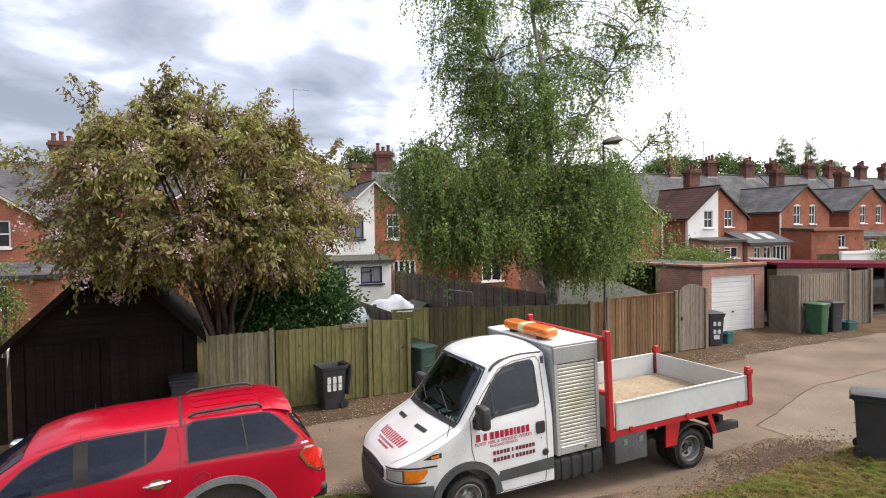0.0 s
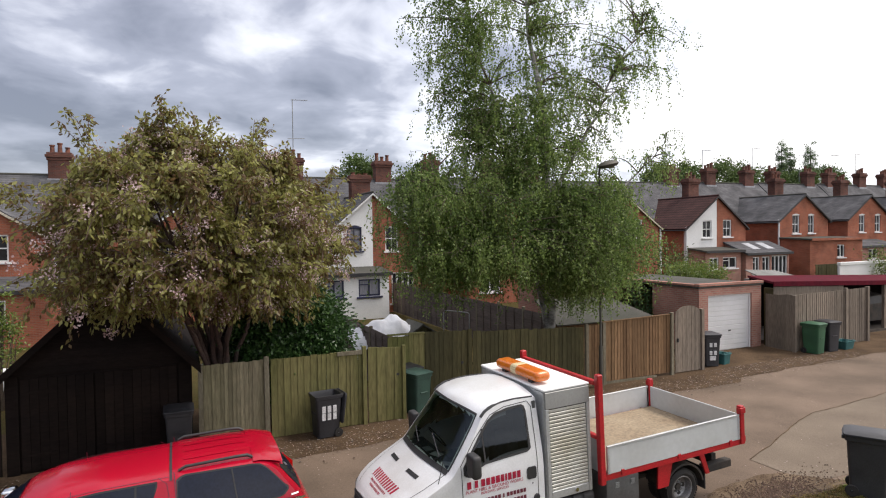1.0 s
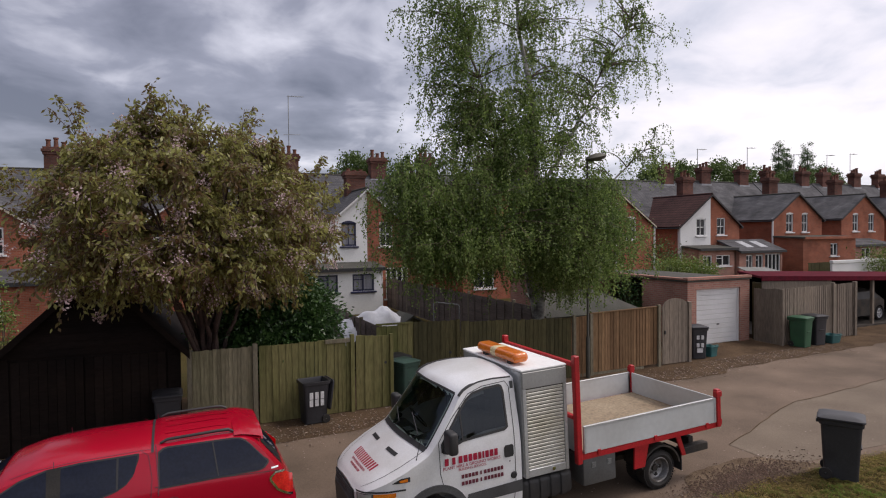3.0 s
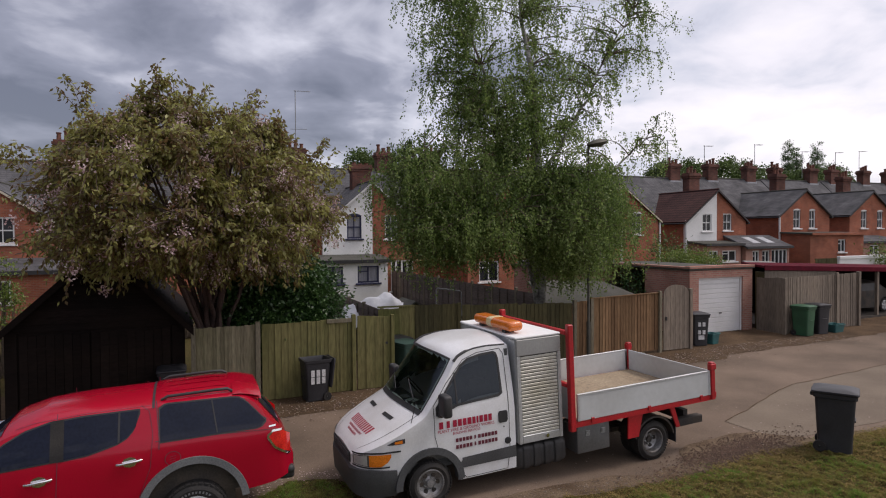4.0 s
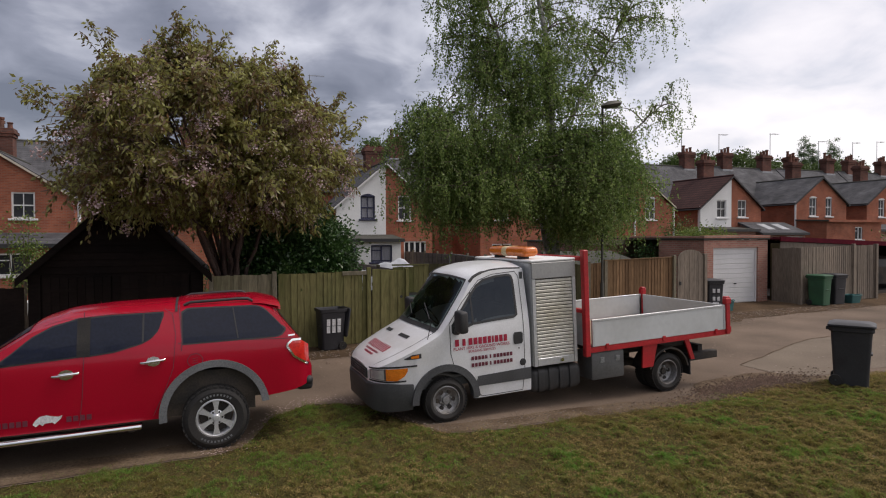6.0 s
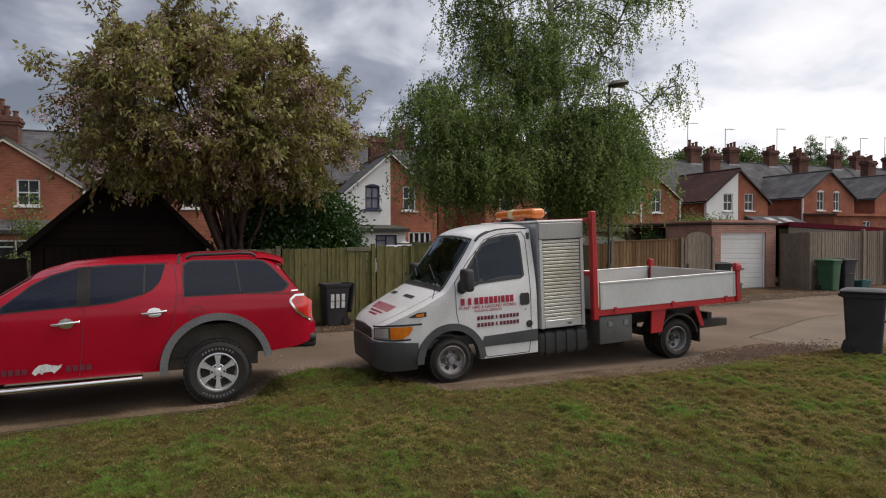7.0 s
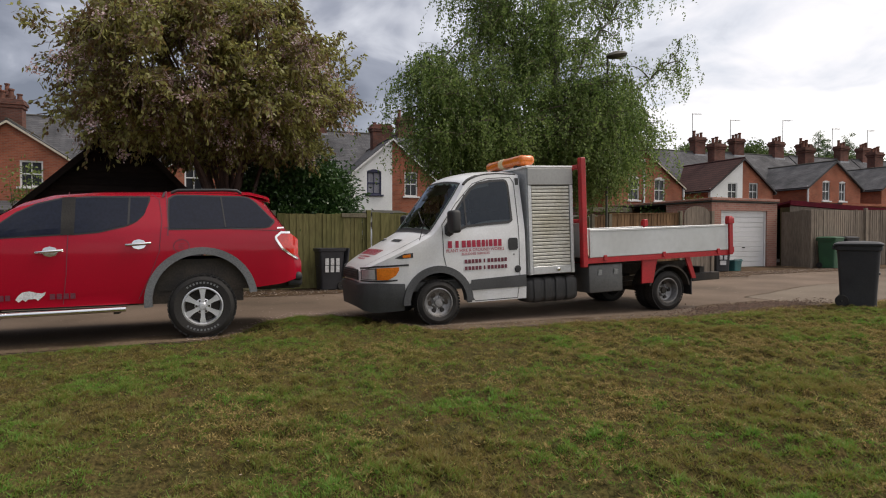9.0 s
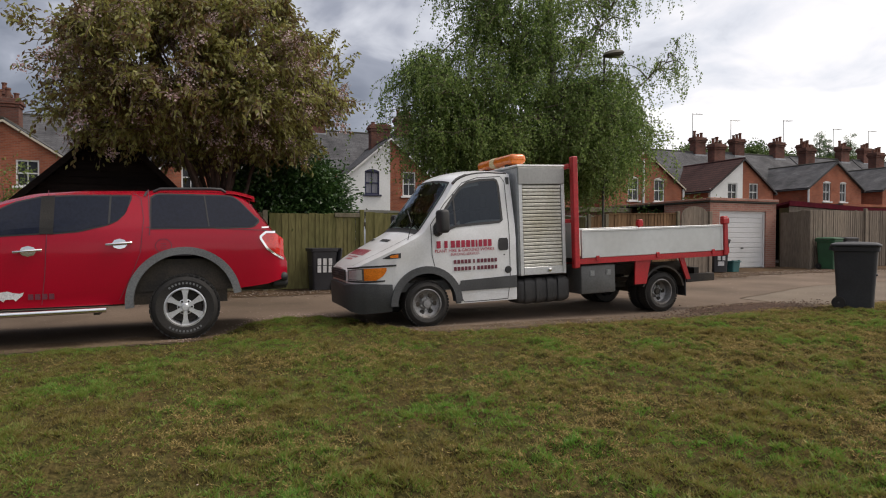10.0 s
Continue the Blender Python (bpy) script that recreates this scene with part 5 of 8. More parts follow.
def red_pickup():
    hw0 = curve([(-3.95, 0.45), (-3.85, 0.66), (-3.6, 0.80), (-3.2, 0.86), (-2.6, 0.87), (0.9, 0.87), (1.12, 0.83), (1.22, 0.74), (1.27, 0.6)], 0.05)
    prof = curve([(0.4, -0.035), (0.6, -0.01), (0.85, 0.0), (1.15, 0.004), (1.34, -0.012), (1.44, -0.04), (1.85, -0.185), (2.0, -0.24)], 0.04)
    hw = lambda x, z: max(hw0(x) + prof(z), 0.05)
    zt = curve([(-3.95, 0.75), (-3.85, 1.0), (-3.6, 1.12), (-2.85, 1.26), (-2.6, 1.34), (-2.0, 1.74), (-1.7, 1.83), (-1.2, 1.875), (-0.52, 1.89), (-0.44, 1.885), (-0.36, 1.91), (0.3, 1.925), (0.62, 1.90), (0.76, 1.84), (0.92, 1.62), (1.12, 1.36), (1.2, 1.22), (1.27, 1.0)], 0.045)
    arch = lambda x, cx, r, zc: math.sqrt(max(r * r - (x - cx) ** 2, 0)) + zc if abs(x - cx) < r else 0

    def zb(x):
        base = np.interp(x, [-3.95, -3.6, -2.5, -0.6, 0.5, 1.0, 1.27], [0.5, 0.45, 0.47, 0.47, 0.60, 0.66, 0.74])
        return max(base, arch(x, 0.0, 0.585, 0.48), arch(x, -3.0, 0.565, 0.47))
    edge = curve([(-3.95, 0.1), (-2.7, 0.09), (-1.9, 0.1), (-0.5, 0.10), (0.6, 0.11), (1.27, 0.12)], 0.05)
    xs = sorted(set(np.round(np.concatenate([np.linspace(-3.95, -3.4, 14), np.linspace(-3.4, 0.7, 90), np.linspace(0.7, 1.27, 24), [c + 0.585 * math.cos(t) for c in (0, -3.0) for t in np.linspace(0, math.pi, 25)]]), 4)))
    car = thing("pickup_truck", "bright red double-cab pickup with a canopy parked on the lane", "pickup truck", Matrix.Translation((0.48, 8.47, gz(0.48) + 0.008)) @ Matrix.Rotation(radians(-0.63), 4, "Y"))
    body = part("body", hull(xs, zb, zt, edge, hw), M_RED, car, "glossy red paint", 38)
    part("underbody", join(box(-3.8, 0.5, -0.7, 0.7, 0.44, 0.62), box(0.5, 1.1, -0.6, 0.6, 0.6, 0.75), box(-0.62, 0.62, -0.72, 0.72, 0.6, 1.0), box(-3.6, -2.4, -0.72, 0.72, 0.6, 1.0)), M_CHASSIS, car)
    for s in (-1, 1):
        P = lambda name, lo, up, off, m, par=body, nx=24, nz=6: part(name, side_patch(lo, up, hw, off, nx, nz, s), m, par)
        seal = 0.018
        front = ([(-2.33, 1.285), (-2.1, 1.30), (-1.53, 1.335)], [(-2.33, 1.30), (-2.2, 1.40), (-2.0, 1.57), (-1.8, 1.68), (-1.53, 1.755)])
        rear = ([(-1.41, 1.335), (-1.15, 1.36), (-0.85, 1.435), (-0.74, 1.49), (-0.64, 1.6), (-0.61, 1.76)], [(-1.41, 1.76), (-1.2, 1.775), (-0.61, 1.78)])
        canopy = ([(-0.37, 1.39), (0.26, 1.40), (0.78, 1.405), (0.855, 1.43), (0.885, 1.48)], [(-0.37, 1.76), (-0.35, 1.795), (-0.28, 1.81), (0.5, 1.80), (0.585, 1.785), (0.66, 1.735), (0.885, 1.485)])
        grow = lambda c, d: ([(c[0][0] - d, c[0][1] - d)] + [(x, z - d) for x, z in c] + [(c[-1][0] + d, c[-1][1] - d)])
        growu = lambda c, d: ([(c[0][0] - d, c[0][1] + d)] + [(x, z + d) for x, z in c] + [(c[-1][0] + d, c[-1][1] + d)])
        for nm, (lo, up) in (("front_window", front), ("rear_window", rear), ("canopy_window", canopy)):
            P("window_seal", grow(lo, seal), growu(up, seal), 0.003, M_BLACKPL)
            P(nm, lo, up, 0.007, M_TINT)
        P("pillar_trim", [(-1.54, 1.32), (-1.40, 1.32)], [(-1.54, 1.77), (-1.40, 1.78)], 0.009, M_RUBBER)
        part("window_divider", side_line([(-0.83, 1.44), (-0.82, 1.78)], hw, 0.022, 0.010, s), M_BLACKPL, body)
        part("window_divider", side_line([(0.24, 1.80), (0.29, 1.41)], hw, 0.016, 0.010, s), M_BLACKPL, body)
        part("shut_line", side_line([(-1.47, 1.84), (-1.465, 1.3), (-1.49, 0.85), (-1.53, 0.5)], hw, 0.008, 0.004, s), M_SIGNDARK, body)
        part("shut_line", side_line([(-0.58, 1.83), (-0.49, 1.76), (-0.455, 1.5), (-0.49, 1.1), (-0.60, 0.8), (-0.73, 0.52)], hw, 0.007, 0.004, s), M_SIGNDARK, body)
        part("shut_line", side_line([(-0.41, 1.87), (-0.385, 1.42), (-0.39, 1.3)], hw, 0.012, 0.004, s), M_SIGNDARK, body)
        part("shut_line", side_line([(-0.43, 1.40), (0.3, 1.388), (0.93, 1.36), (1.07, 1.34)], hw, 0.007, 0.004, s), M_BLACKPL, body)
        part("shut_line", side_line([(-2.42, 1.3), (-2.46, 0.9), (-2.4, 0.55)], hw, 0.010, 0.004, s), M_BLACKPL, body)
        part("crease", side_line([(-2.35, 0.60), (-1.5, 0.60), (-1.0, 0.62), (-0.75, 0.70)], hw, 0.012, 0.004, s), M_RED, body)
        for hx in (-1.65, -0.715):
            hz = 1.125 if hx < -1 else 1.20
            d = part("door_handle", side_patch([(hx - 0.085, hz), (hx - 0.06, hz - 0.045), (hx, hz - 0.062), (hx + 0.06, hz - 0.045), (hx + 0.085, hz)], [(hx - 0.085, hz), (hx - 0.06, hz + 0.045), (hx, hz + 0.062), (hx + 0.06, hz + 0.045), (hx + 0.085, hz)], hw, 0.006, 12, 4, s), M_CHROME, body, "chrome handle cup")
            y = s * (hw(hx, hz) + 0.035)
            part("grip", tube([(hx - 0.14, y - s * 0.02, hz - 0.008), (hx - 0.11, y, hz - 0.006), (hx + 0.1, y, hz + 0.012), (hx + 0.13, y - s * 0.02, hz + 0.014)], 0.016, 8), M_CHROME, d, "", 50)
        # fuel flap on the near side only
        if s < 0:
            c = [(-0.235 + 0.09 * math.cos(t), 1.17 + 0.085 * math.sin(t)) for t in np.linspace(0, 2 * math.pi, 25)]
            part("fuel_flap", side_line(c, hw, 0.009, 0.005, s, 2), M_SIGNDARK, body)
            for k in (-0.028, 0.0, 0.028):
                part("flap_rib", side_line([(-0.27, 1.165 + k), (-0.2, 1.175 + k)], hw, 0.006, 0.005, s, 2), M_SIGNDARK, body)
            part("badge", side_line([(0.93, 1.395), (1.02, 1.40)], hw, 0.02, 0.006, s, 3), M_CHROME, body)
        part("wheel_arch", arc_band(0.0, 0.485, 0.58, 0.67, 7, 186, s * 0.78, s * 0.892, 28), M_ARCH, body, "matt grey plastic", 40)
        part("wheel_arch", arc_band(-3.0, 0.45, 0.56, 0.65, -4, 184, s * 0.76, s * 0.895, 24), M_ARCH, body, "matt grey plastic", 40)
        lamp = part("tail_lamp", side_patch([(0.92, 1.26), (1.0, 1.13), (1.1, 1.06), (1.215, 0.99)], [(0.92, 1.275), (0.98, 1.325), (1.1, 1.325), (1.215, 1.24)], hw, 0.010, 20, 6, s), M_TAIL, body, "red lens in a chrome surround")
        part("surround", side_line([(1.1, 1.335), (0.98, 1.335), (0.915, 1.28), (0.915, 1.25), (1.0, 1.115), (1.1, 1.045), (1.215, 0.975)], hw, 0.028, 0.014, s, 6), M_CHROME, lamp)
        part("side_step", join(tube([(-2.4, s * 0.93, 0.40), (-0.86, s * 0.93, 0.42)], 0.032, 10), box(-2.4, -0.86, min(s * 0.80, s * 0.93), max(s * 0.80, s * 0.93), 0.415, 0.44)), M_CHROME, car, "chrome step bar", 50)
        for xx in (-2.2, -1.0):
            part("step_bracket", box(xx, xx + 0.06, min(s * 0.7, s * 0.9), max(s * 0.7, s * 0.9), 0.36, 0.41), M_CHASSIS, car)
        rail = part("roof_rail", tube([(-0.36, s * 0.60, 1.85), (-0.28, s * 0.60, 1.885), (0.3, s * 0.59, 1.90), (0.44, s * 0.58, 1.895), (0.5, s * 0.58, 1.86)], [0.016, 0.020, 0.020, 0.022, 0.016], 8), M_BLACKPL, car, "", 50)
        m_ = part("mirror", box(-2.48, -2.32, min(s * 0.88, s * 1.10), max(s * 0.88, s * 1.10), 1.26, 1.42, 0.03, 3), M_CHROME, car, "chrome mirror cover", 50)
    # white emblem with bars either side
    e = [(-2.0, 0.575), (-1.975, 0.62), (-1.93, 0.66), (-1.86, 0.67), (-1.80, 0.65), (-1.74, 0.64), (-1.70, 0.655), (-1.715, 0.615), (-1.75, 0.585), (-1.78, 0.555), (-1.80, 0.58), (-1.88, 0.575), (-1.90, 0.55), (-1.93, 0.575), (-1.97, 0.545)]
    part("emblem", prism([(x, z) for x, z in e], -0.872, -0.866), M_NUMWHITE, body, "white emblem")
    bars("signwriting", join(letter_bars(-2.42, -2.05, 0.565, 0.065, -0.872, [1] * 6), letter_bars(-1.66, -1.40, 0.565, 0.065, -0.872, [1] * 4)), M_SIGNDARK, body)
    # canopy rear: spoiler, ribs on its roof, rear glass, tailgate and bumper
    ztop = lambda x, y: zt(x) - edge(x) * abs(y / max(hw(x, zt(x) - edge(x)), 0.1)) ** 2.6
    part("spoiler", join(top_patch(0.50, 0.86, lambda x: -0.66, lambda x: 0.66, lambda x, y: 1.888 - 0.35 * max(x - 0.58, 0) ** 1.3 - 0.07 * abs(y / 0.66) ** 4, 0.015), top_patch(0.50, 0.86, lambda x: -0.66, lambda x: 0.66, lambda x, y: 1.866 - 0.33 * max(x - 0.58, 0) ** 1.3 - 0.07 * abs(y / 0.66) ** 4, 0.0)), M_RED, car, "red roof spoiler", 40)
    for k in range(4):
        yy = -0.36 + 0.24 * k
        part("roof_rib", top_patch(-0.3, 0.45, lambda x: yy - 0.018, lambda x: yy + 0.018, ztop, 0.006, 10, 2), M_RED, car)
    part("rear_glass", top_patch(0.84, 1.10, lambda x: -0.6, lambda x: 0.6, ztop, 0.008, 10, 8), M_TINT, car)
    part("rear_bumper", join(box(1.06, 1.275, -0.72, 0.72, 0.60, 0.74, 0.05, 3), box(1.15, 1.27, -0.78, -0.62, 0.68, 0.80, 0.05, 3), box(1.15, 1.27, 0.62, 0.78, 0.68, 0.80, 0.05, 3)), M_BLACKPL, car, "", 50)
    part("tow_bar", join(box(0.7, 1.22, -0.3, 0.3, 0.54, 0.59), tube([(1.2, 0, 0.55), (1.32, 0, 0.55), (1.34, 0, 0.64)], 0.025, 8)), M_CHASSIS, car)
    part("windscreen", top_patch(-2.58, -2.04, lambda x: -0.70 + 0.08 * (x + 2.58), lambda x: 0.70 - 0.08 * (x + 2.58), ztop, 0.008, 12, 10), M_TINT, car)
    part("roof_seam", top_patch(-0.46, -0.43, lambda x: -0.72, lambda x: 0.72, ztop, 0.004, 2, 16), M_BLACKPL, car)
    for s in (-1, 1):
        part("gutter_seam", top_patch(-1.9, -0.47, lambda x: s * 0.655 - 0.004, lambda x: s * 0.655 + 0.004, ztop, 0.004, 24, 1), M_SIGNDARK, car)
    for x, z in ((0.0, 0.405), (-3.0, 0.405)):
        for s in (-1, 1):
            wheel(car, x, s * 0.775, z, 0.405, 0.25, 0.238, M_ALLOY, 6, True, s)
    return car


red_pickup()


def white_tipper():
    hw0 = curve([(-1.0, 0.46), (-0.97, 0.60), (-0.91, 0.71), (-0.8, 0.82), (-0.65, 0.90), (-0.4, 0.955), (0.2, 0.975), (1.44, 0.975)], 0.02)
    prof = curve([(0.28, -0.02), (0.55, 0.0), (1.2, 0.0), (1.4, -0.02), (2.15, -0.165), (2.3, -0.20)], 0.05)
    hw = lambda x, z: max(hw0(x) + prof(z), 0.05)
    zt = curve([(-1.2, 0.80), (-1.0, 0.85), (-0.97, 0.89), (-0.88, 0.955), (-0.75, 1.035), (-0.46, 1.195), (-0.25, 1.31), (-0.15, 1.365), (0.40, 2.09), (0.48, 2.15), (0.62, 2.20), (0.85, 2.24), (1.1, 2.255), (1.44, 2.245)], 0.03)

    def zb(x):
        a = math.sqrt(max(0.44 ** 2 - (x - 0.03) ** 2, 0)) + 0.325 if abs(x - 0.03) < 0.44 else 0
        return max(np.interp(x, [-1.0, -0.5, -0.45, 0.5, 1.44], [0.60, 0.58, 0.34, 0.29, 0.29]), a)
    edge = curve([(-1.0, 0.03), (-0.6, 0.055), (-0.2, 0.06), (0.3, 0.08), (1.44, 0.10)], 0.05)
    # the windscreen and the bonnet bow forward in the middle
    bow = curve([(-1.0, 0.03), (-0.6, 0.08), (-0.2, 0.14), (0.4, 0.15), (0.6, 0.12), (1.0, 0.0)], 0.05)
    over = lambda x, u: zt(x - bow(x) * u * u) - edge(x) * abs(u) ** 2.6
    half = lambda x: max(hw(x, over(x, 1.0)), 0.1)
    ztop = lambda x, y: over(x, max(-1.0, min(1.0, y / half(x))))

    def bowed(x0, x1, u0, u1, off, nx=6, nu=12):
        """A patch over the bonnet or the windscreen; x is taken on the middle line, u goes across from -1 to 1."""
        V = []
        for i in range(nx + 1):
            for k in range(nu + 1):
                f = i / nx
                a, b = (u0(f), u1(f)) if callable(u0) else (u0, u1)
                u = a + (b - a) * k / nu
                x = x0 + (x1 - x0) * f
                x += bow(x + 0.1 * u * u) * u * u
                V.append((x, u * half(x), over(x, u) + off))
        w = nu + 1
        return V, [(i * w + k, (i + 1) * w + k, (i + 1) * w + k + 1, i * w + k + 1) for i in range(nx) for k in range(nu)]
    # openings of the windscreen and the door windows
    glass_lo = [(0.17, 1.29), (0.3, 1.33), (0.5, 1.40), (0.8, 1.42), (1.18, 1.44), (1.235, 1.47)]
    glass_up = [(0.17, 1.40), (0.3, 1.565), (0.48, 1.79), (0.62, 1.945), (0.74, 2.02), (0.95, 2.06), (1.18, 2.07), (1.215, 2.05), (1.235, 1.98)]

    def inside(x, z):
        lo = np.interp(x, [p[0] for p in glass_lo], [p[1] for p in glass_lo])
        up = np.interp(x, [p[0] for p in glass_up], [p[1] for p in glass_up])
        return 0.2 < x < 1.2 and lo + 0.03 < z < up - 0.03

    def skip(x, y, z):
        if abs(y) > 0.6 and inside(x, z):
            return True
        u = y / half(x)
        return -0.11 < x - bow(x) * u * u < 0.37 and abs(u) < 0.84 and z > over(x, 1.0) + 0.004
    xs = sorted(set(np.round(np.concatenate([np.linspace(-1.0, -0.8, 14), np.linspace(-0.8, 1.44, 88), [0.03 + 0.44 * math.cos(t) for t in np.linspace(0, math.pi, 25)]]), 4)))
    T = Matrix.Translation((3.58, 8.33, gz(3.58))) @ Matrix.Rotation(radians(-2.3), 4, "Y")
    t = thing("tipper_truck", "white and red dropside tipper truck parked on the lane", "truck", T)
    cab = part("cab", hull(xs, zb, zt, edge, hw, 22, 20, skip, 2.6, over), M_WHITE, t, "white painted cab", 40)
    part("cab_floor", box(-0.6, 1.3, -0.85, 0.85, 0.5, 0.62), M_INTERIOR, t)
    part("inner_bulkhead", box(-0.62, -0.4, -0.8, 0.8, 0.6, 0.98), M_CHASSIS, t)
    part("dashboard", box(-0.02, 0.28, -0.84, 0.84, 1.0, 1.29, 0.04, 2), M_GREYPL, t)
    part("cab_back", box(1.37, 1.42, -0.84, 0.84, 0.6, 2.1), M_INTERIOR, t)
    part("steering_wheel", xf(lathe_y([(0.19, -0.012), (0.21, 0.0), (0.19, 0.012), (0.17, 0.0), (0.19, -0.012)], 20), Matrix.Translation((0.36, 0.42, 1.38)) @ Matrix.Rotation(radians(55), 4, "Y") @ Matrix.Rotation(radians(90), 4, "X")), M_BLACKPL, t)
    for yy in (-0.6, 0.0, 0.45):
        part("seat", join(box(0.45, 1.0, yy - 0.2, yy + 0.22, 0.65, 1.05, 0.05, 2), box(0.95, 1.15, yy - 0.2, yy + 0.22, 1.0, 1.62, 0.05, 2), box(1.0, 1.12, yy - 0.12, yy + 0.13, 1.66, 1.86, 0.04, 2)), M_INTERIOR, t)
    for k, (xx, yy) in enumerate(((0.1, 0.2), (0.12, -0.1), (0.08, -0.52))):
        part("papers", xf(box(-0.06, 0.06, -0.09, 0.09, 0, 0.01), Matrix.Translation((xx, yy, 1.305 + 0.01 * k)) @ Matrix.Rotation(0.4 * k, 4, "Z")), M_RENDERW if k == 1 else M_LEAD, t)
    ws = part("windscreen", bowed(-0.135, 0.39, -0.87, 0.87, 0.006, 18, 18), M_SCREEN, cab, "clear raked windscreen")
    ws.visible_shadow = False
    for s in (-1, 1):
        part("windscreen_seal", bowed(-0.14, 0.395, s * 0.875 - 0.014, s * 0.875 + 0.014, 0.010, 20, 1), M_BLACKPL, cab)
    for yy in (0.12, -0.56):
        part("wiper", tube([(-0.13 + 0.12 * yy * yy, yy + 0.08, ztop(-0.13 + 0.12 * yy * yy, yy + 0.08) + 0.02), (-0.08 + 0.15 * yy * yy, yy, ztop(-0.08 + 0.15 * yy * yy, yy) + 0.025), (0.06, yy + 0.45, ztop(0.06, yy + 0.45) + 0.02)], 0.008, 6), M_BLACKPL, cab)
    part("windscreen_base_trim", bowed(-0.185, -0.125, -0.88, 0.88, 0.009, 3, 18), M_BLACKPL, cab)
    part("windscreen_header", bowed(0.38, 0.405, -0.88, 0.88, 0.009, 2, 16), M_BLACKPL, cab)
    for s in (-1, 1):
        g = part("door_window", side_patch(glass_lo, glass_up, hw, 0.004, 26, 8, s), M_GLASS, cab, "dark door glass")
        g.visible_shadow = False
        loop = glass_lo + list(reversed(glass_up)) + [glass_lo[0]]
        part("window_seal", side_line(loop, hw, 0.035, 0.008, s, 4), M_BLACKPL, cab)
        part("window_divider", side_line([(0.50, 1.40), (0.5, 1.86)], hw, 0.025, 0.009, s, 4), M_BLACKPL, cab)
        part("shut_line", side_line([(0.36, 1.725), (0.12, 1.43), (0.12, 1.0), (0.16, 0.82), (0.44, 0.66), (0.56, 0.36), (0.6, 0.31), (1.29, 0.31), (1.33, 0.6), (1.335, 1.2), (1.345, 2.03), (1.29, 2.115), (0.9, 2.095), (0.66, 2.02), (0.36, 1.725)], hw, 0.010, 0.004, s, 6), M_BLACKPL, cab)
        part("drip_rail", tube([(x, s * half(x) * 0.985, over(x, 0.97) + 0.006) for x in np.linspace(0.52, 1.4, 14)], [0.022] * 4 + [0.012] * 10, 6), M_BLACKPL, cab, "black roof strip", 50)
        part("side_moulding", side_patch([(0.53, 0.47), (1.435, 0.47)], [(0.45, 0.62), (1.435, 0.65)], hw, 0.014, 10, 3, s), M_GREYPL, cab, "grey plastic strip")
        hnd = part("door_handle", side_patch([(1.15, 1.055), (1.165, 1.025), (1.30, 1.025), (1.31, 1.055)], [(1.15, 1.175), (1.165, 1.205), (1.30, 1.205), (1.31, 1.175)], hw, 0.008, 8, 3, s), M_BLACKPL, cab)
        part("lock", xf(lathe_y([(0.001, 0), (0.012, 0)], 10), Matrix.Translation((1.24, s * (hw(1.24, 0.96) + 0.006), 0.96))), M_BLACKPL, cab)
        part("filler_cap", xf(lathe_y([(0.001, -0.014), (0.045, -0.012), (0.055, 0.0)] if s < 0 else [(0.055, 0.0), (0.045, 0.012), (0.001, 0.014)], 16), Matrix.Translation((1.30, s * (hw(1.30, 0.74) + 0.006), 0.74))), M_BLACKPL, cab)
        part("wheel_arch", arc_band(0.03, 0.325, 0.43, 0.53, 0, 180, s * 0.86, s * 0.992, 24), M_GREYPL, cab, "grey plastic arch", 40)
        part("arch_lip", side_patch([(-0.54, 0.36), (-0.46, 0.36)], [(-0.54, 0.62), (-0.46, 0.56)], hw, 0.014, 3, 3, s), M_GREYPL, cab)
        part("arch_lip", side_patch([(0.455, 0.30), (0.54, 0.30)], [(0.455, 0.5), (0.54, 0.6)], hw, 0.014, 3, 3, s), M_GREYPL, cab)
        lamp = part("headlamp", side_patch([(-0.985, 0.70), (-0.90, 0.695), (-0.83, 0.69)], [(-0.985, 0.835), (-0.90, 0.85), (-0.83, 0.855)], hw, 0.010, 14, 5, s), M_LAMPGLASS, cab, "clear headlamp lens")
        part("indicator_lens", side_patch([(-0.83, 0.69), (-0.68, 0.69), (-0.58, 0.75), (-0.535, 0.82)], [(-0.83, 0.855), (-0.68, 0.86), (-0.58, 0.862), (-0.535, 0.862)], hw, 0.014, 12, 5, s), M_INDICATOR, lamp, "amber indicator")
        part("lamp_divider", side_line([(-0.83, 0.69), (-0.83, 0.858)], hw, 0.014, 0.016, s, 4), M_GREYPL, lamp)
        part("lamp_reflector", side_patch([(-0.978, 0.708), (-0.845, 0.702)], [(-0.978, 0.825), (-0.845, 0.842)], hw, 0.013, 8, 3, s), M_ALU, lamp, "bright reflector")
        part("lamp_trim", side_line([(-0.99, 0.855), (-0.83, 0.878), (-0.60, 0.884), (-0.40, 0.888)], hw, 0.024, 0.012, s, 6), M_BLACKPL, lamp)
        part("lamp_trim", side_line([(-0.99, 0.68), (-0.8, 0.672), (-0.56, 0.682)], hw, 0.022, 0.012, s, 6), M_BLACKPL, lamp)
        part("side_repeater", side_patch([(-0.58, 0.985), (-0.5, 0.98), (-0.33, 0.985)], [(-0.58, 0.99), (-0.46, 1.045), (-0.30, 1.055)], hw, 0.008, 8, 3, s), M_BLACKPL, cab)
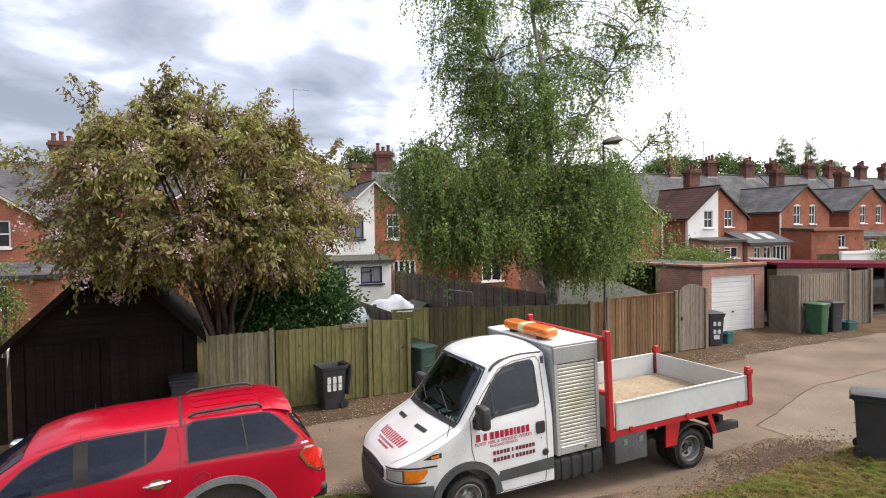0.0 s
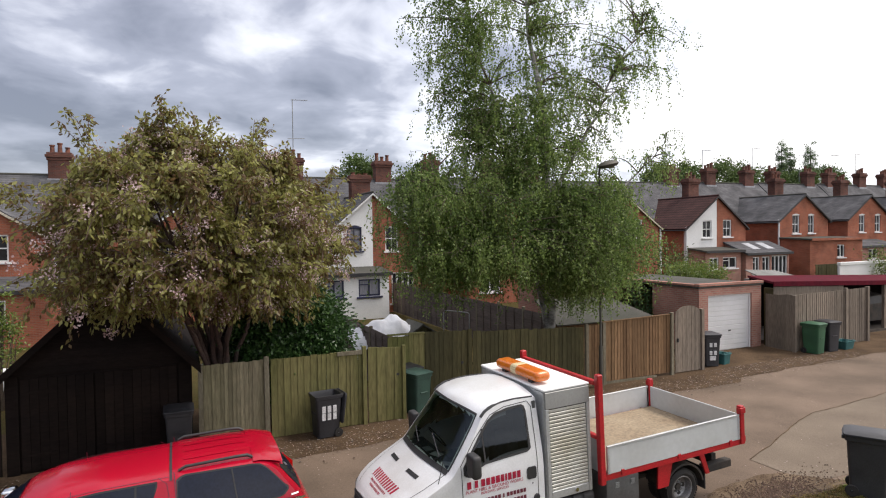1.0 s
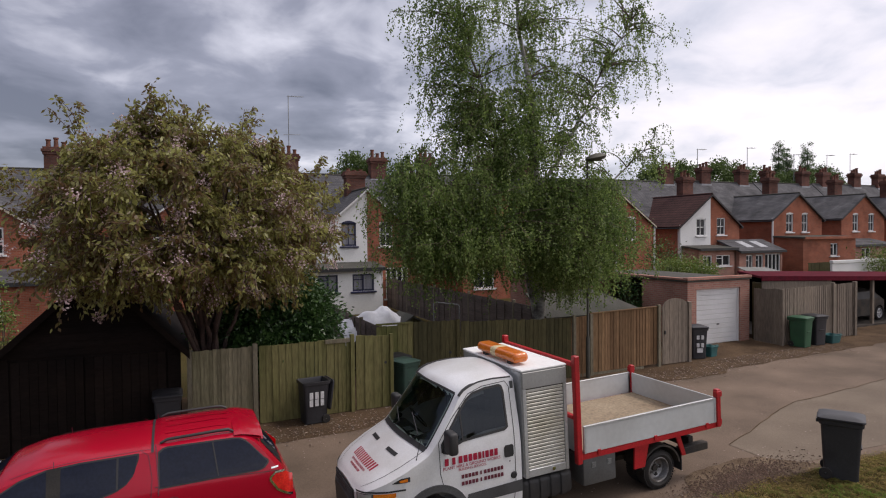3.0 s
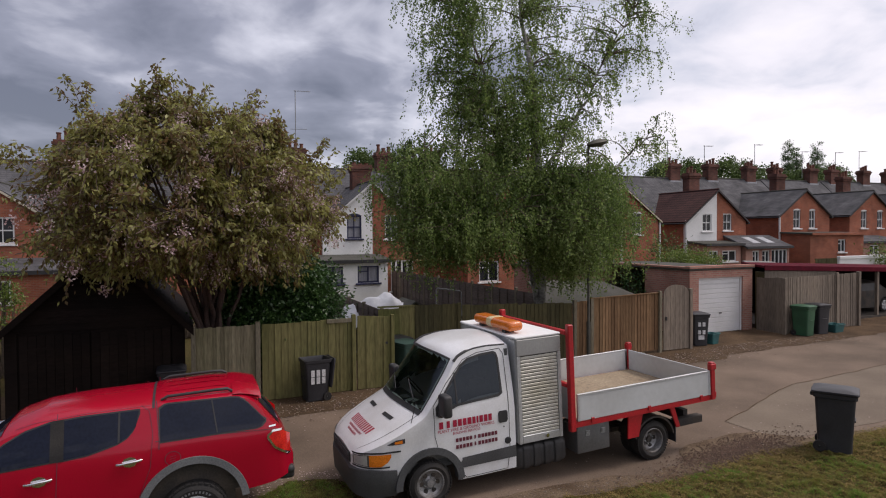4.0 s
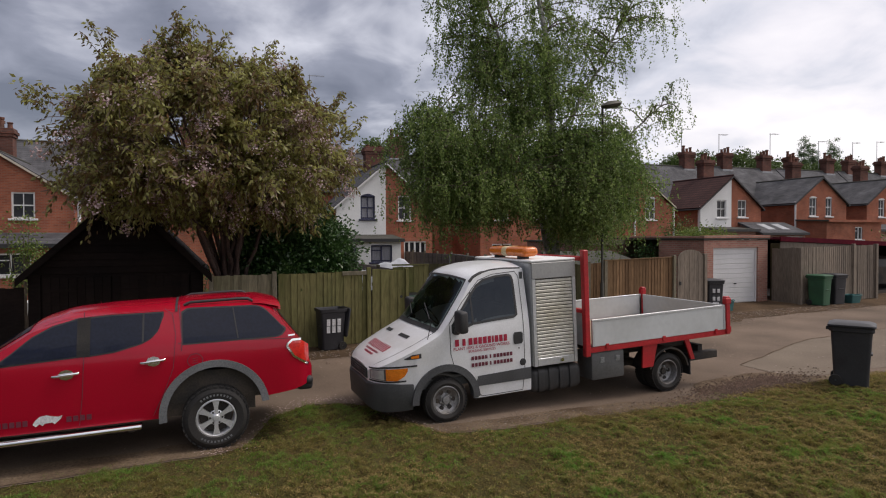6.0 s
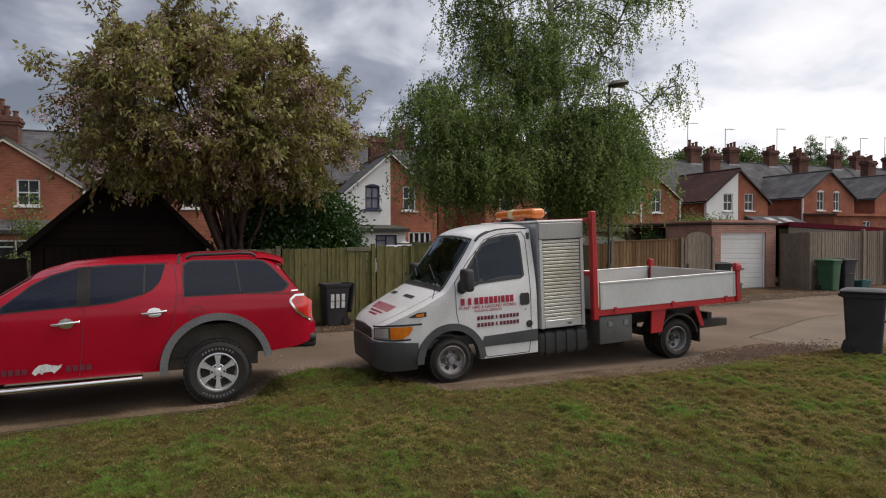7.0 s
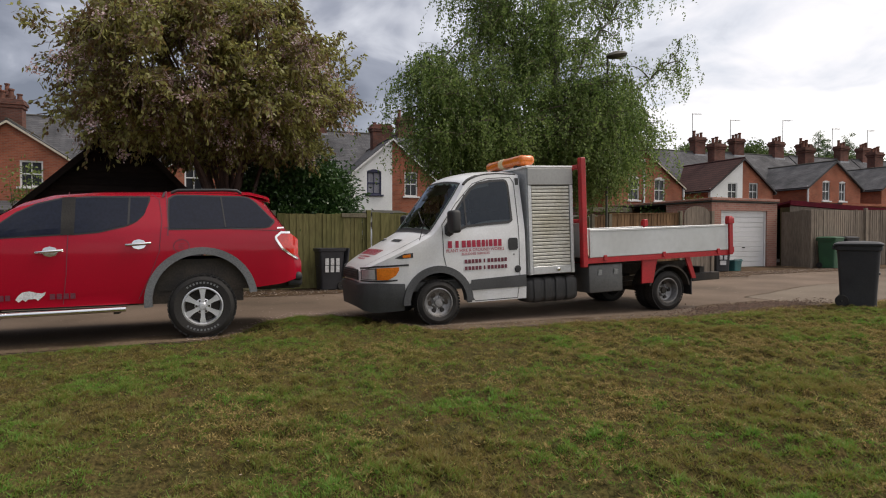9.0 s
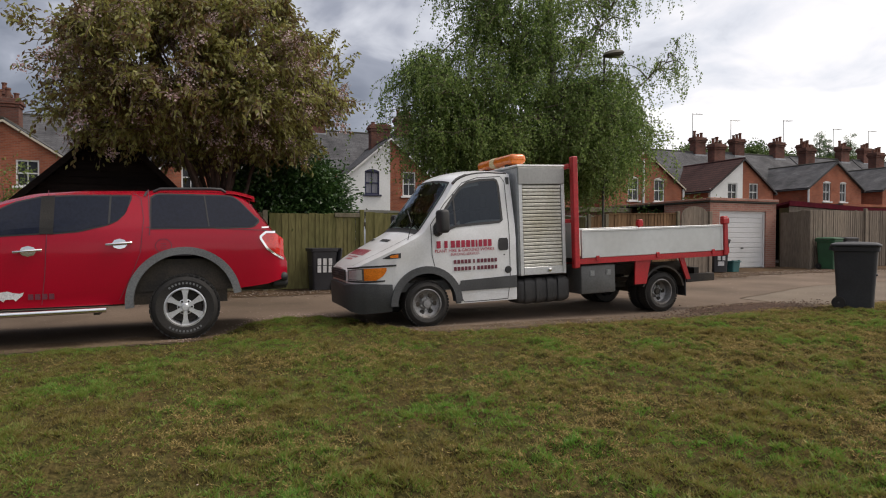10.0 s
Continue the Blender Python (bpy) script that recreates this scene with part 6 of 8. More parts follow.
        part("repeater_lens", side_patch([(-0.48, 0.992), (-0.37, 0.992)], [(-0.48, 1.022), (-0.37, 1.038)], hw, 0.014, 6, 2, s), M_INDICATOR, cab, "amber repeater")
        part("bonnet_shut_line", bowed(-0.95, -0.17, lambda f: s * (0.80 + 0.06 * f) - 0.005, lambda f: s * (0.80 + 0.06 * f) + 0.005, 0.003, 20, 1), M_GREYPL, cab)
        m_ = part("mirror", box(0.17, 0.31, min(s * 1.0, s * 1.24), max(s * 1.0, s * 1.24), 1.31, 1.63, 0.045, 3), M_BLACKPL, cab, "black door mirror", 50)
        part("mirror_arm", tube([(0.22, s * 0.93, 1.30), (0.22, s * 1.02, 1.32), (0.22, s * 1.1, 1.38)], 0.05, 8), M_BLACKPL, m_)
        vent = part("bonnet_vent", bowed(-0.43, -0.375, s * 0.38 - 0.17, s * 0.38 + 0.17, 0.006, 3, 6), M_BLACKPL, cab)
        part("vent_lip", bowed(-0.375, -0.36, s * 0.38 - 0.17, s * 0.38 + 0.17, 0.012, 1, 6), M_WHITE, vent)
    # bumper, rounded under at the front, and grille
    xsb = [x - 0.035 * min(1, max(0, -0.7 - x) / 0.3) for x in xs if x < -0.44]
    under = curve([(0.22, -0.07), (0.3, -0.035), (0.4, -0.005), (0.5, 0.015), (0.62, 0.02), (0.69, 0.005)], 0.03)
    hwb = lambda x, z: max(hw0(x + 0.035 * min(1, max(0, -0.7 - x) / 0.3)) + under(z) + 0.012, 0.1)
    part("bumper", hull(xsb, curve([(-1.05, 0.31), (-0.98, 0.255), (-0.85, 0.225), (-0.44, 0.25)], 0.02), curve([(-1.05, 0.625), (-1.02, 0.66), (-0.8, 0.67), (-0.44, 0.645)], 0.02), lambda x: 0.02, hwb, 8, 6), M_GREYPL, t, "grey plastic bumper", 45)
    gr = part("grille", box(-1.02, -0.998, -0.48, 0.48, 0.685, 0.838, 0.008), M_BLACKPL, t)
    for k in range(4):
        part("grille_bar", box(-1.03, -1.016, -0.46, 0.46, 0.70 + 0.035 * k, 0.71 + 0.035 * k), M_GREYPL, gr)
    part("grille_badge", box(-1.034, -1.018, -0.12, 0.12, 0.735, 0.785, 0.006), M_GREYPL, gr)
    # signwriting: bars for the trader's name and numbers, lettering for the trades
    door_y = -0.985
    name = [1.1, 0.3, 0.9, 0.2, 1.1, 1.1, 1.0, 1.1, 0.9, 0.5, 1, 1, 1]
    bars("signwriting", letter_bars(0.19, 1.04, 1.095, 0.10, door_y, name), M_SIGNRED, cab)
    R = Matrix.Rotation(radians(90), 4, "X")
    lettering("PLANT HIRE & GROUND WORKS", 0.062, Matrix.Translation((0.62, door_y, 1.035)) @ R, M_SIGNRED, cab)
    lettering("BUILDING SERVICES", 0.05, Matrix.Translation((0.62, door_y, 0.985)) @ R, M_SIGNRED, cab)
    for zz in (0.865, 0.765):
        bars("signwriting", letter_bars(0.44, 1.12, zz, 0.055, door_y, [1, 1, 1, 1, 1, 0.2, 0.6, 0.2, 1, 1, 1, 1, 1, 1]), M_SIGNDARK, cab)

    def bonnet_bars(x0, x1, u0, u1, count, material, label):
        """A row of bars across the bonnet, one for each character."""
        g, step = [], (u1 - u0) / count
        for k in range(count):
            g.append(bowed(x0, x1, u0 + step * (k + 0.12), u0 + step * (k + 0.70), 0.004, 2, 2))
        bars(label, join(*g), material, cab)
    bonnet_bars(-0.76, -0.63, -0.50, 0.50, 12, M_SIGNRED, "signwriting")
    bonnet_bars(-0.815, -0.785, -0.38, 0.38, 22, M_SIGNRED, "signwriting")
    bonnet_bars(-0.865, -0.835, -0.28, 0.28, 16, M_SIGNRED, "signwriting")
    # body box behind the cab, with a roller shutter each side
    bx = part("locker", join(box(1.495, 2.29, -0.96, 0.96, 0.63, 2.235, 0.012)), M_ALU, t, "aluminium locker behind the cab")
    part("locker_roof", box(1.48, 2.305, -0.985, 0.985, 2.239, 2.275, 0.012), M_RENDERW, t, "white locker roof")
    for s in (-1, 1):
        yy = s * 0.962
        fr = [box(1.50, 1.56, min(yy, yy + s * 0.03), max(yy, yy + s * 0.03), 0.63, 1.98, 0.005), box(2.225, 2.285, min(yy, yy + s * 0.03), max(yy, yy + s * 0.03), 0.63, 1.98, 0.005)]
        for g_ in fr:
            part("shutter_frame", g_, M_ALU, bx)
        part("header_panel", box(1.50, 2.285, min(yy, yy + s * 0.034), max(yy, yy + s * 0.034), 1.984, 2.23, 0.006), M_ALUDARK, bx, "grey header panel")
        sh = part("roller_shutter", box(1.561, 2.224, min(yy + s * 0.002, yy + s * 0.006), max(yy + s * 0.002, yy + s * 0.006), 0.70, 1.98), M_CHASSIS, bx)
        n = 23
        slat = make_mesh("slat", box(1.563, 2.222, min(yy + s * 0.007, yy + s * 0.022), max(yy + s * 0.007, yy + s * 0.022), 0.0, 0.044, 0.008), M_SHUTTER)
        for k in range(n):
            part("slat", slat, None, sh, m=Matrix.Translation((0, 0, 0.755 + k * 0.0531)))
        part("bottom_bar", box(1.563, 2.222, min(yy + s * 0.004, yy + s * 0.03), max(yy + s * 0.004, yy + s * 0.03), 0.635, 0.752, 0.006), M_ALU, sh)
        part("lock", xf(lathe_y([(0.001, -0.02), (0.03, -0.018), (0.034, 0.0)] if s < 0 else [(0.034, 0.0), (0.03, 0.018), (0.001, 0.02)], 14), Matrix.Translation((1.99, yy + s * 0.032, 0.70))), M_CHROME, sh)
    bc = part("beacon_bar", box(1.52, 1.80, -0.74, 0.52, 2.315, 2.47, 0.07, 5), M_ORANGE, t, "amber beacon bar", 50)
    part("beacon_centre", box(1.514, 1.806, -0.18, 0.06, 2.311, 2.474, 0.065, 4), M_CREAM, bc, "cream centre", 50)
    for yy in (-0.5, 0.3):
        part("beacon_foot", box(1.56, 1.72, yy - 0.05, yy + 0.05, 2.272, 2.33), M_BLACKPL, bc)
    # tipping body
    part("chassis", join(box(-0.6, 5.05, -0.45, -0.37, 0.50, 0.66), box(-0.6, 5.05, 0.37, 0.45, 0.50, 0.66), box(4.95, 5.05, -0.8, 0.8, 0.36, 0.56), box(4.04, 4.16, -0.7, 0.7, 0.16, 0.28), box(3.4, 4.8, 0.36, 0.44, 0.28, 0.36), box(3.4, 4.8, -0.44, -0.36, 0.28, 0.36), box(-0.06, 0.06, -0.7, 0.7, 0.3, 0.42)), M_CHASSIS, t)
    part("tow_hitch", join(box(5.05, 5.2, -0.2, 0.2, 0.36, 0.56), tube([(5.2, 0, 0.44), (5.32, 0, 0.44)], 0.04, 8)), M_CHASSIS, t)
    part("lamp_bar", box(4.66, 5.27, -0.93, -0.79, 0.33, 0.46, 0.01), M_CHASSIS, t)
    part("lamp_bar", box(4.66, 5.27, 0.79, 0.93, 0.33, 0.46, 0.01), M_CHASSIS, t)
    part("bed_floor", box(2.50, 5.30, -1.02, 1.02, 0.845, 0.875), M_BEDWOOD, t, "dusty plywood load floor")
    part("bed_rail", join(box(2.36, 5.34, -1.09, -1.03, 0.755, 0.84), box(2.36, 5.34, 1.03, 1.09, 0.755, 0.84), box(5.28, 5.345, -1.028, 1.028, 0.758, 0.838)), M_REDPAINT, t, "red steel rail", None)
    part("bed_bearer", join(*[box(x, x + 0.07, -1.02, 1.02, 0.76, 0.843) for x in (2.6, 3.1, 3.6, 4.5, 5.0)]), M_CHASSIS, t)
    for s in (-1, 1):
        y0 = s * 1.065
        d = part("dropside", box(2.50, 5.30, min(y0, y0 + s * 0.028), max(y0, y0 + s * 0.028), 0.845, 1.275, 0.006), M_ALUBED, t, "pale aluminium dropside")
        part("edge_trim", join(box(2.50, 5.30, min(y0 - s * 0.003, y0 + s * 0.036), max(y0 - s * 0.003, y0 + s * 0.036), 1.245, 1.28, 0.004), box(2.50, 2.54, min(y0, y0 + s * 0.034), max(y0, y0 + s * 0.034), 0.85, 1.24), box(5.26, 5.30, min(y0, y0 + s * 0.034), max(y0, y0 + s * 0.034), 0.85, 1.24)), M_ALU, d)
        for xx in (2.75, 3.9, 5.05):
            part("hinge", box(xx, xx + 0.06, min(y0, y0 + s * 0.045), max(y0, y0 + s * 0.045), 0.79, 0.875, 0.005), M_REDPAINT, d)
        part("rear_post", join(box(5.305, 5.40, min(s * 1.03, s * 1.12), max(s * 1.03, s * 1.12), 0.76, 1.42, 0.012), box(5.29, 5.42, min(s * 1.04, s * 1.13), max(s * 1.04, s * 1.13), 1.29, 1.39, 0.01), box(5.39, 5.43, min(s * 1.05, s * 1.1), max(s * 1.05, s * 1.1), 0.79, 0.89)), M_REDPAINT, t, "red tailboard post")
        part("head_post", box(2.36, 2.455, min(s * 1.02, s * 1.115), max(s * 1.02, s * 1.115), 0.70, 2.39, 0.012), M_REDPAINT, t, "red headboard post")
        for poly in ([(3.52, 0.758), (3.82, 0.758), (3.72, 0.38), (3.50, 0.38)], [(4.40, 0.758), (4.50, 0.758), (4.62, 0.40), (4.54, 0.40)]):
            part("side_support", prism(poly, min(s * 1.03, s * 1.06), max(s * 1.03, s * 1.06)), M_REDPAINT, t, "red mudguard bracket")
        part("mudguard", arc_band(4.10, 0.22, 0.40, 0.43, 10, 165, s * 0.58, s * 1.02, 18), M_CHASSIS, t)
        part("mud_flap", box(4.56, 4.58, min(s * 0.6, s * 1.0), max(s * 0.6, s * 1.0), 0.12, 0.48), M_BLACKPL, t)
    part("head_bar", join(box(2.355, 2.43, -1.02, 1.02, 2.22, 2.29, 0.008), box(2.355, 2.43, -1.02, 1.02, 1.39, 1.45, 0.008)), M_REDPAINT, t, "red headboard cross bar")
    part("headboard", box(2.44, 2.47, -1.015, 1.015, 0.845, 1.39, 0.005), M_ALUBED, t)
    tb = part("tailboard", box(5.305, 5.335, -1.025, 1.025, 0.85, 1.275, 0.006), M_ALUBED, t, "pale aluminium tailboard")
    # side fittings under the bed
    tool = part("tool_box", box(2.54, 3.18, -1.0, -0.58, 0.28, 0.73, 0.03, 2), M_TOOLBOX, t, "grey metal tool box", 40)
    for xx in (2.74, 3.04):
        part("latch", xf(join(box(-0.045, 0.045, -0.012, 0.0, -0.045, 0.045, 0.008), box(-0.03, 0.03, -0.02, -0.012, -0.012, 0.012)), Matrix.Translation((xx, -1.0, 0.60)) @ Matrix.Rotation(radians(4), 4, "Y")), M_METALGREY, tool)
    tank = part("fuel_tank", box(1.46, 2.40, -0.93, -0.5, 0.20, 0.58, 0.09, 4), M_BLACKPL, t, "black ribbed plastic tank", 50)
    for k in range(4):
        part("rib", box(1.62 + 0.19 * k, 1.67 + 0.19 * k, -0.945, -0.49, 0.195, 0.59, 0.08, 3), M_BLACKPL, tank, "", 50)
    for s in (-1, 1):
        wheel(t, 0.03, s * 0.86, 0.325, 0.325, 0.22, 0.205, M_STEELRIM, 0, False, s, 44, 6, 0.003)
        wheel(t, 4.10, s * 0.88, 0.215, 0.325, 0.2, 0.205, M_STEELRIM, 0, False, s, 44, 5, 0.003, 0.075)
        wheel(t, 4.10, s * 0.62, 0.215, 0.325, 0.2, 0.205, M_STEELRIM, 0, False, s, 44, 5, 0.003)
    part("aerial", tube([(-0.2, -0.88, ztop(-0.2, -0.88) - 0.01), (-0.12, -0.90, 1.52)], 0.006, 5), M_BLACKPL, cab)
    return t


white_tipper()


def carport_car():
    """The dark car that stands in the carport's bay, of which the wheel and the bonnet show."""
    zt = curve([(-2.0, 0.7), (-1.9, 0.85), (-1.0, 0.98), (-0.4, 1.4), (0.9, 1.42), (1.6, 1.0), (2.0, 0.9)], 0.08)
    hw0 = curve([(-2.0, 0.5), (-1.7, 0.78), (0, 0.85), (1.7, 0.78), (2.0, 0.55)], 0.08)
    hw = lambda x, z: hw0(x) - 0.22 * max(z - 0.95, 0)
    zb = lambda x: max(0.25, *(math.sqrt(max(0.37 ** 2 - (x - c) ** 2, 0)) + 0.28 if abs(x - c) < 0.37 else 0 for c in (-1.25, 1.3)))
    c = thing("car", "dark car standing in the shade of the carport", "car", Matrix.Translation((27.6, 17.0, gz(33) + 0.03)))
    b = part("body", hull(list(np.linspace(-2, 2, 60)), zb, zt, lambda x: 0.1, hw, 10, 8), M_CHASSIS, c, "", 40)
    part("window", side_patch([(-0.6, 0.98), (1.2, 1.0)], [(-0.6, 1.0), (-0.3, 1.28), (0.8, 1.3), (1.2, 1.05)], hw, 0.006), M_BLACKPL, b)
    for x in (-1.25, 1.3):
        for s in (-1, 1):
            wheel(c, x, s * 0.72, 0.3, 0.3, 0.19, 0.2, M_ALLOY, 5, False, s, 24)
    return c


carport_car()
# ---------- trees, shrubs, grass ----------
def array_mesh(name, V, k, material):
    """A mesh of loose k-cornered faces from an array of corners."""
    n = len(V) // k
    me = bpy.data.meshes.new(name)
    me.vertices.add(len(V))
    me.vertices.foreach_set("co", np.ascontiguousarray(V, dtype=np.float32).ravel())
    me.loops.add(n * k)
    me.loops.foreach_set("vertex_index", np.arange(n * k, dtype=np.int32))
    me.polygons.add(n)
    me.polygons.foreach_set("loop_start", np.arange(0, n * k, k, dtype=np.int32))
    me.materials.append(material)
    me.update(calc_edges=True)
    return me


def leaf_quads(P, D, length, width, rng, roll=1.0):
    """Folded-diamond leaves at points P that point along D."""
    n = len(P)
    D = D / np.maximum(np.linalg.norm(D, axis=1, keepdims=True), 1e-6)
    r = rng.normal(size=(n, 3))
    S = np.cross(D, r)
    S /= np.maximum(np.linalg.norm(S, axis=1, keepdims=True), 1e-6)
    L = length * rng.uniform(0.65, 1.25, (n, 1))
    Wd = width * rng.uniform(0.7, 1.2, (n, 1)) / 2
    V = np.empty((n, 4, 3))
    V[:, 0], V[:, 2] = P, P + D * L
    V[:, 1], V[:, 3] = P + D * L * 0.45 + S * Wd, P + D * L * 0.45 - S * Wd
    return V.reshape(-1, 3)


def bez(p, q, r, n):
    t = np.linspace(0, 1, n)[:, None]
    return (1 - t) ** 2 * np.array(p) + 2 * t * (1 - t) * np.array(q) + t ** 2 * np.array(r)


def along(path, t):
    """A point on a path of points, t from 0 to 1."""
    path = np.array(path, float)
    k = t * (len(path) - 1)
    i = min(int(k), len(path) - 2)
    return path[i] + (path[i + 1] - path[i]) * (k - i)


def wiggle(path, rng, amp, n=14):
    """A path made smooth and slightly crooked."""
    P = np.array([along(path, t) for t in np.linspace(0, 1, n)])
    for _ in range(2):
        P[1:-1] = (P[:-2] + 2 * P[1:-1] + P[2:]) / 4
    P[1:-1] += rng.normal(scale=amp, size=(n - 2, 3))
    return P


def in_ball(rng, n, shell=0.0):
    v = rng.normal(size=(n, 3))
    v /= np.linalg.norm(v, axis=1, keepdims=True)
    return v * (shell + (1 - shell) * rng.uniform(0, 1, (n, 1))) ** (1 / 3.0)


def birch():
    rng = np.random.default_rng(11)
    bx, by = 11.3, 16.6
    g = gz(bx)
    t = thing("birch_tree", "tall silver birch with drooping fresh green foliage", "tree", Matrix.Translation((bx, by, g)))
    o = np.array([bx, by, g])
    stems = [([(11.35, 16.6, g - 0.1), (11.3, 16.6, 1.6), (11.15, 16.3, 3.5), (10.75, 15.75, 5.8), (10.55, 15.6, 7.4), (10.6, 15.95, 9.2), (10.5, 16.6, 11), (10.3, 16.6, 14.2)], 0.22, 0.025),
             ([(11.2, 16.6, 1.5), (10.75, 16.45, 3.0), (10.2, 16.35, 4.8), (9.7, 16.3, 6.6), (9.2, 16.25, 8.2), (8.7, 16.2, 9.6), (8.2, 16.2, 11.4)], 0.12, 0.015),
             ([(10.78, 15.8, 5.6), (11.9, 15.9, 6.9), (13.0, 16.25, 8.5), (13.9, 16.2, 10.2), (14.8, 16.1, 11.5)], 0.07, 0.012),
             ([(11.15, 16.3, 3.4), (12.6, 16.2, 4.7), (13.8, 16.0, 5.9), (14.9, 15.9, 6.9), (15.5, 15.8, 7.5)], 0.06, 0.01),
             ([(11.23, 16.4, 2.5), (9.6, 16.0, 3.9), (8.2, 15.8, 5.0), (6.6, 15.7, 5.9)], 0.055, 0.012)]
    paths = []
    for k, (p, r0, r1) in enumerate(stems):
        P = wiggle(p, rng, 0.035, 18)
        paths.append(P)
        part("trunk" if k == 0 else "limb", tube([tuple(q - o) for q in P], list(np.linspace(r0, r1, len(P))), 10), M_BARK_BIRCH, t, "", 60)
    # masses of the crown: centre, radii, branches
    masses = [((6.3, 15.7, 4.7), (1.15, 1.6, 1.3), 26), ((7.7, 15.6, 4.4), (1.8, 1.9, 1.3), 24), ((9.7, 15.0, 4.4), (2.0, 2.0, 1.5), 28), ((11.9, 14.3, 4.2), (2.0, 1.7, 1.3), 25), ((14.1, 15.9, 4.4), (1.0, 1.2, 1.3), 8),
              ((9.2, 16.0, 6.6), (2.2, 2.0, 1.6), 22), ((11.4, 16.2, 6.2), (1.6, 1.8, 1.5), 12), ((13.4, 16.0, 7.2), (1.0, 1.2, 1.3), 3), ((10.95, 13.4, 4.2), (0.7, 0.35, 1.1), 14), ((12.9, 14.6, 4.1), (1.2, 1.1, 1.3), 9), ((11.0, 13.6, 5.3), (0.7, 0.4, 0.6), 6), ((9.0, 16.2, 7.9), (1.5, 1.5, 1.2), 13), ((12.5, 16.4, 7.6), (1.1, 1.2, 1.0), 4), ((10.4, 15.9, 7.9), (1.2, 1.3, 1.0), 9), ((12.5, 16.4, 8.3), (1.3, 1.3, 1.4), 8), ((8.0, 16.3, 9.6), (1.6, 1.7, 1.5), 12), ((10.2, 16.4, 9.8), (2.0, 2.0, 1.9), 26), ((8.3, 15.9, 6.1), (1.6, 1.5, 1.0), 12), ((11.3, 16.6, 8.2), (1.3, 1.3, 1.3), 8),
              ((12.8, 16.3, 9.6), (1.9, 1.6, 1.6), 15), ((11.9, 16.4, 10.8), (1.5, 1.5, 1.6), 18), ((14.8, 16.2, 10.9), (1.6, 1.3, 1.4), 13), ((15.2, 15.8, 7.0), (0.8, 0.7, 0.6), 7), ((9.4, 16.5, 12.4), (2.6, 2.0, 1.8), 18), ((13.2, 16.4, 12.4), (2.0, 1.5, 1.4), 8),
              ((10.7, 14.6, 4.8), (0.9, 0.5, 1.1), 10), ((11.7, 13.5, 4.3), (0.65, 0.35, 1.3), 15), ((11.6, 13.55, 5.5), (0.5, 0.3, 0.5), 5), ((7.1, 16.2, 10.3), (1.1, 1.3, 1.5), 12), ((7.7, 16.2, 8.6), (0.9, 1.1, 1.1), 9), ((8.6, 16.2, 7.4), (1.3, 1.3, 1.0), 8), ((14.6, 16.1, 9.7), (0.9, 1.0, 1.1), 4), ((15.6, 16.0, 10.9), (0.7, 0.8, 1.0), 4), ((6.5, 15.8, 3.8), (0.9, 1.0, 0.7), 17), ((6.2, 15.9, 5.8), (0.7, 1.0, 0.8), 7), ((12.4, 15.6, 3.2), (1.2, 1.0, 0.7), 10)]
    twigs, LP, LD = [], [], []
    allp = np.concatenate([P[4:] for P in paths])
    for (c, r, n) in masses:
        ends = np.array(c) + in_ball(rng, int(n * (1.45 if c[2] < 6.4 else 1.0 if c[0] > 11.2 else 1.2)), 0.25) * np.array(r)
        for e in ends:
            d = np.linalg.norm((allp - e) * np.array([1, 1, 1.5]), axis=1) + np.where(allp[:, 2] > e[2] + 0.3, 2.5, 0) + rng.uniform(0, 1.2, len(allp))
            s = allp[np.argmin(d)]
            mid = (s + e) / 2 + np.array([0, 0, 0.45]) + rng.normal(scale=0.15, size=3)
            B = bez(s, mid, e, 9)
            twigs.append(tube([tuple(q - o) for q in B], list(np.linspace(0.026, 0.007, 9)), 5, False))
            for _ in range(9 if c[0] > 11.8 and c[2] > 6.9 else 15 if c[2] > 8.9 else 16 if c[2] > 6.4 else 22):
                b = along(B, rng.uniform(0.35, 1.0))
                out = rng.normal(scale=0.34, size=3) * np.array([1, 1, 0.7])
                ln = rng.uniform(0.3, 1.05 if e[2] < 6.5 else 0.9)
                m = int(ln * 26) + 6
                tt = np.linspace(0, 1, m)[:, None]
                drift = rng.normal(scale=0.12, size=3) * np.array([1, 1, 0.3])
                S = b + out * np.minimum(tt * 3, 1) + np.array([0, 0, 0.08]) * np.sin(np.minimum(tt * 3, 1) * math.pi) + np.array([0, 0, -1]) * ln * tt ** 1.25 + drift * tt
                if rng.uniform() < 0.35:
                    twigs.append(tube([tuple(q - o) for q in S[:: max(1, m // 5)]], 0.0035, 3, False))
                LP.append(S + rng.normal(scale=0.035, size=S.shape))
                LD.append(rng.normal(scale=0.6, size=S.shape) + np.array([0, 0, -0.8]))
    P, D = np.concatenate(LP), np.concatenate(LD)
    tagged(part("branchwork", join(*twigs), M_TWIG, t), "", "", "", "stuff")
    part("crown", array_mesh("crown", leaf_quads(P - o, D, 0.074, 0.056, rng), 4, M_BIRCHLEAF), None, t)
    return len(P)


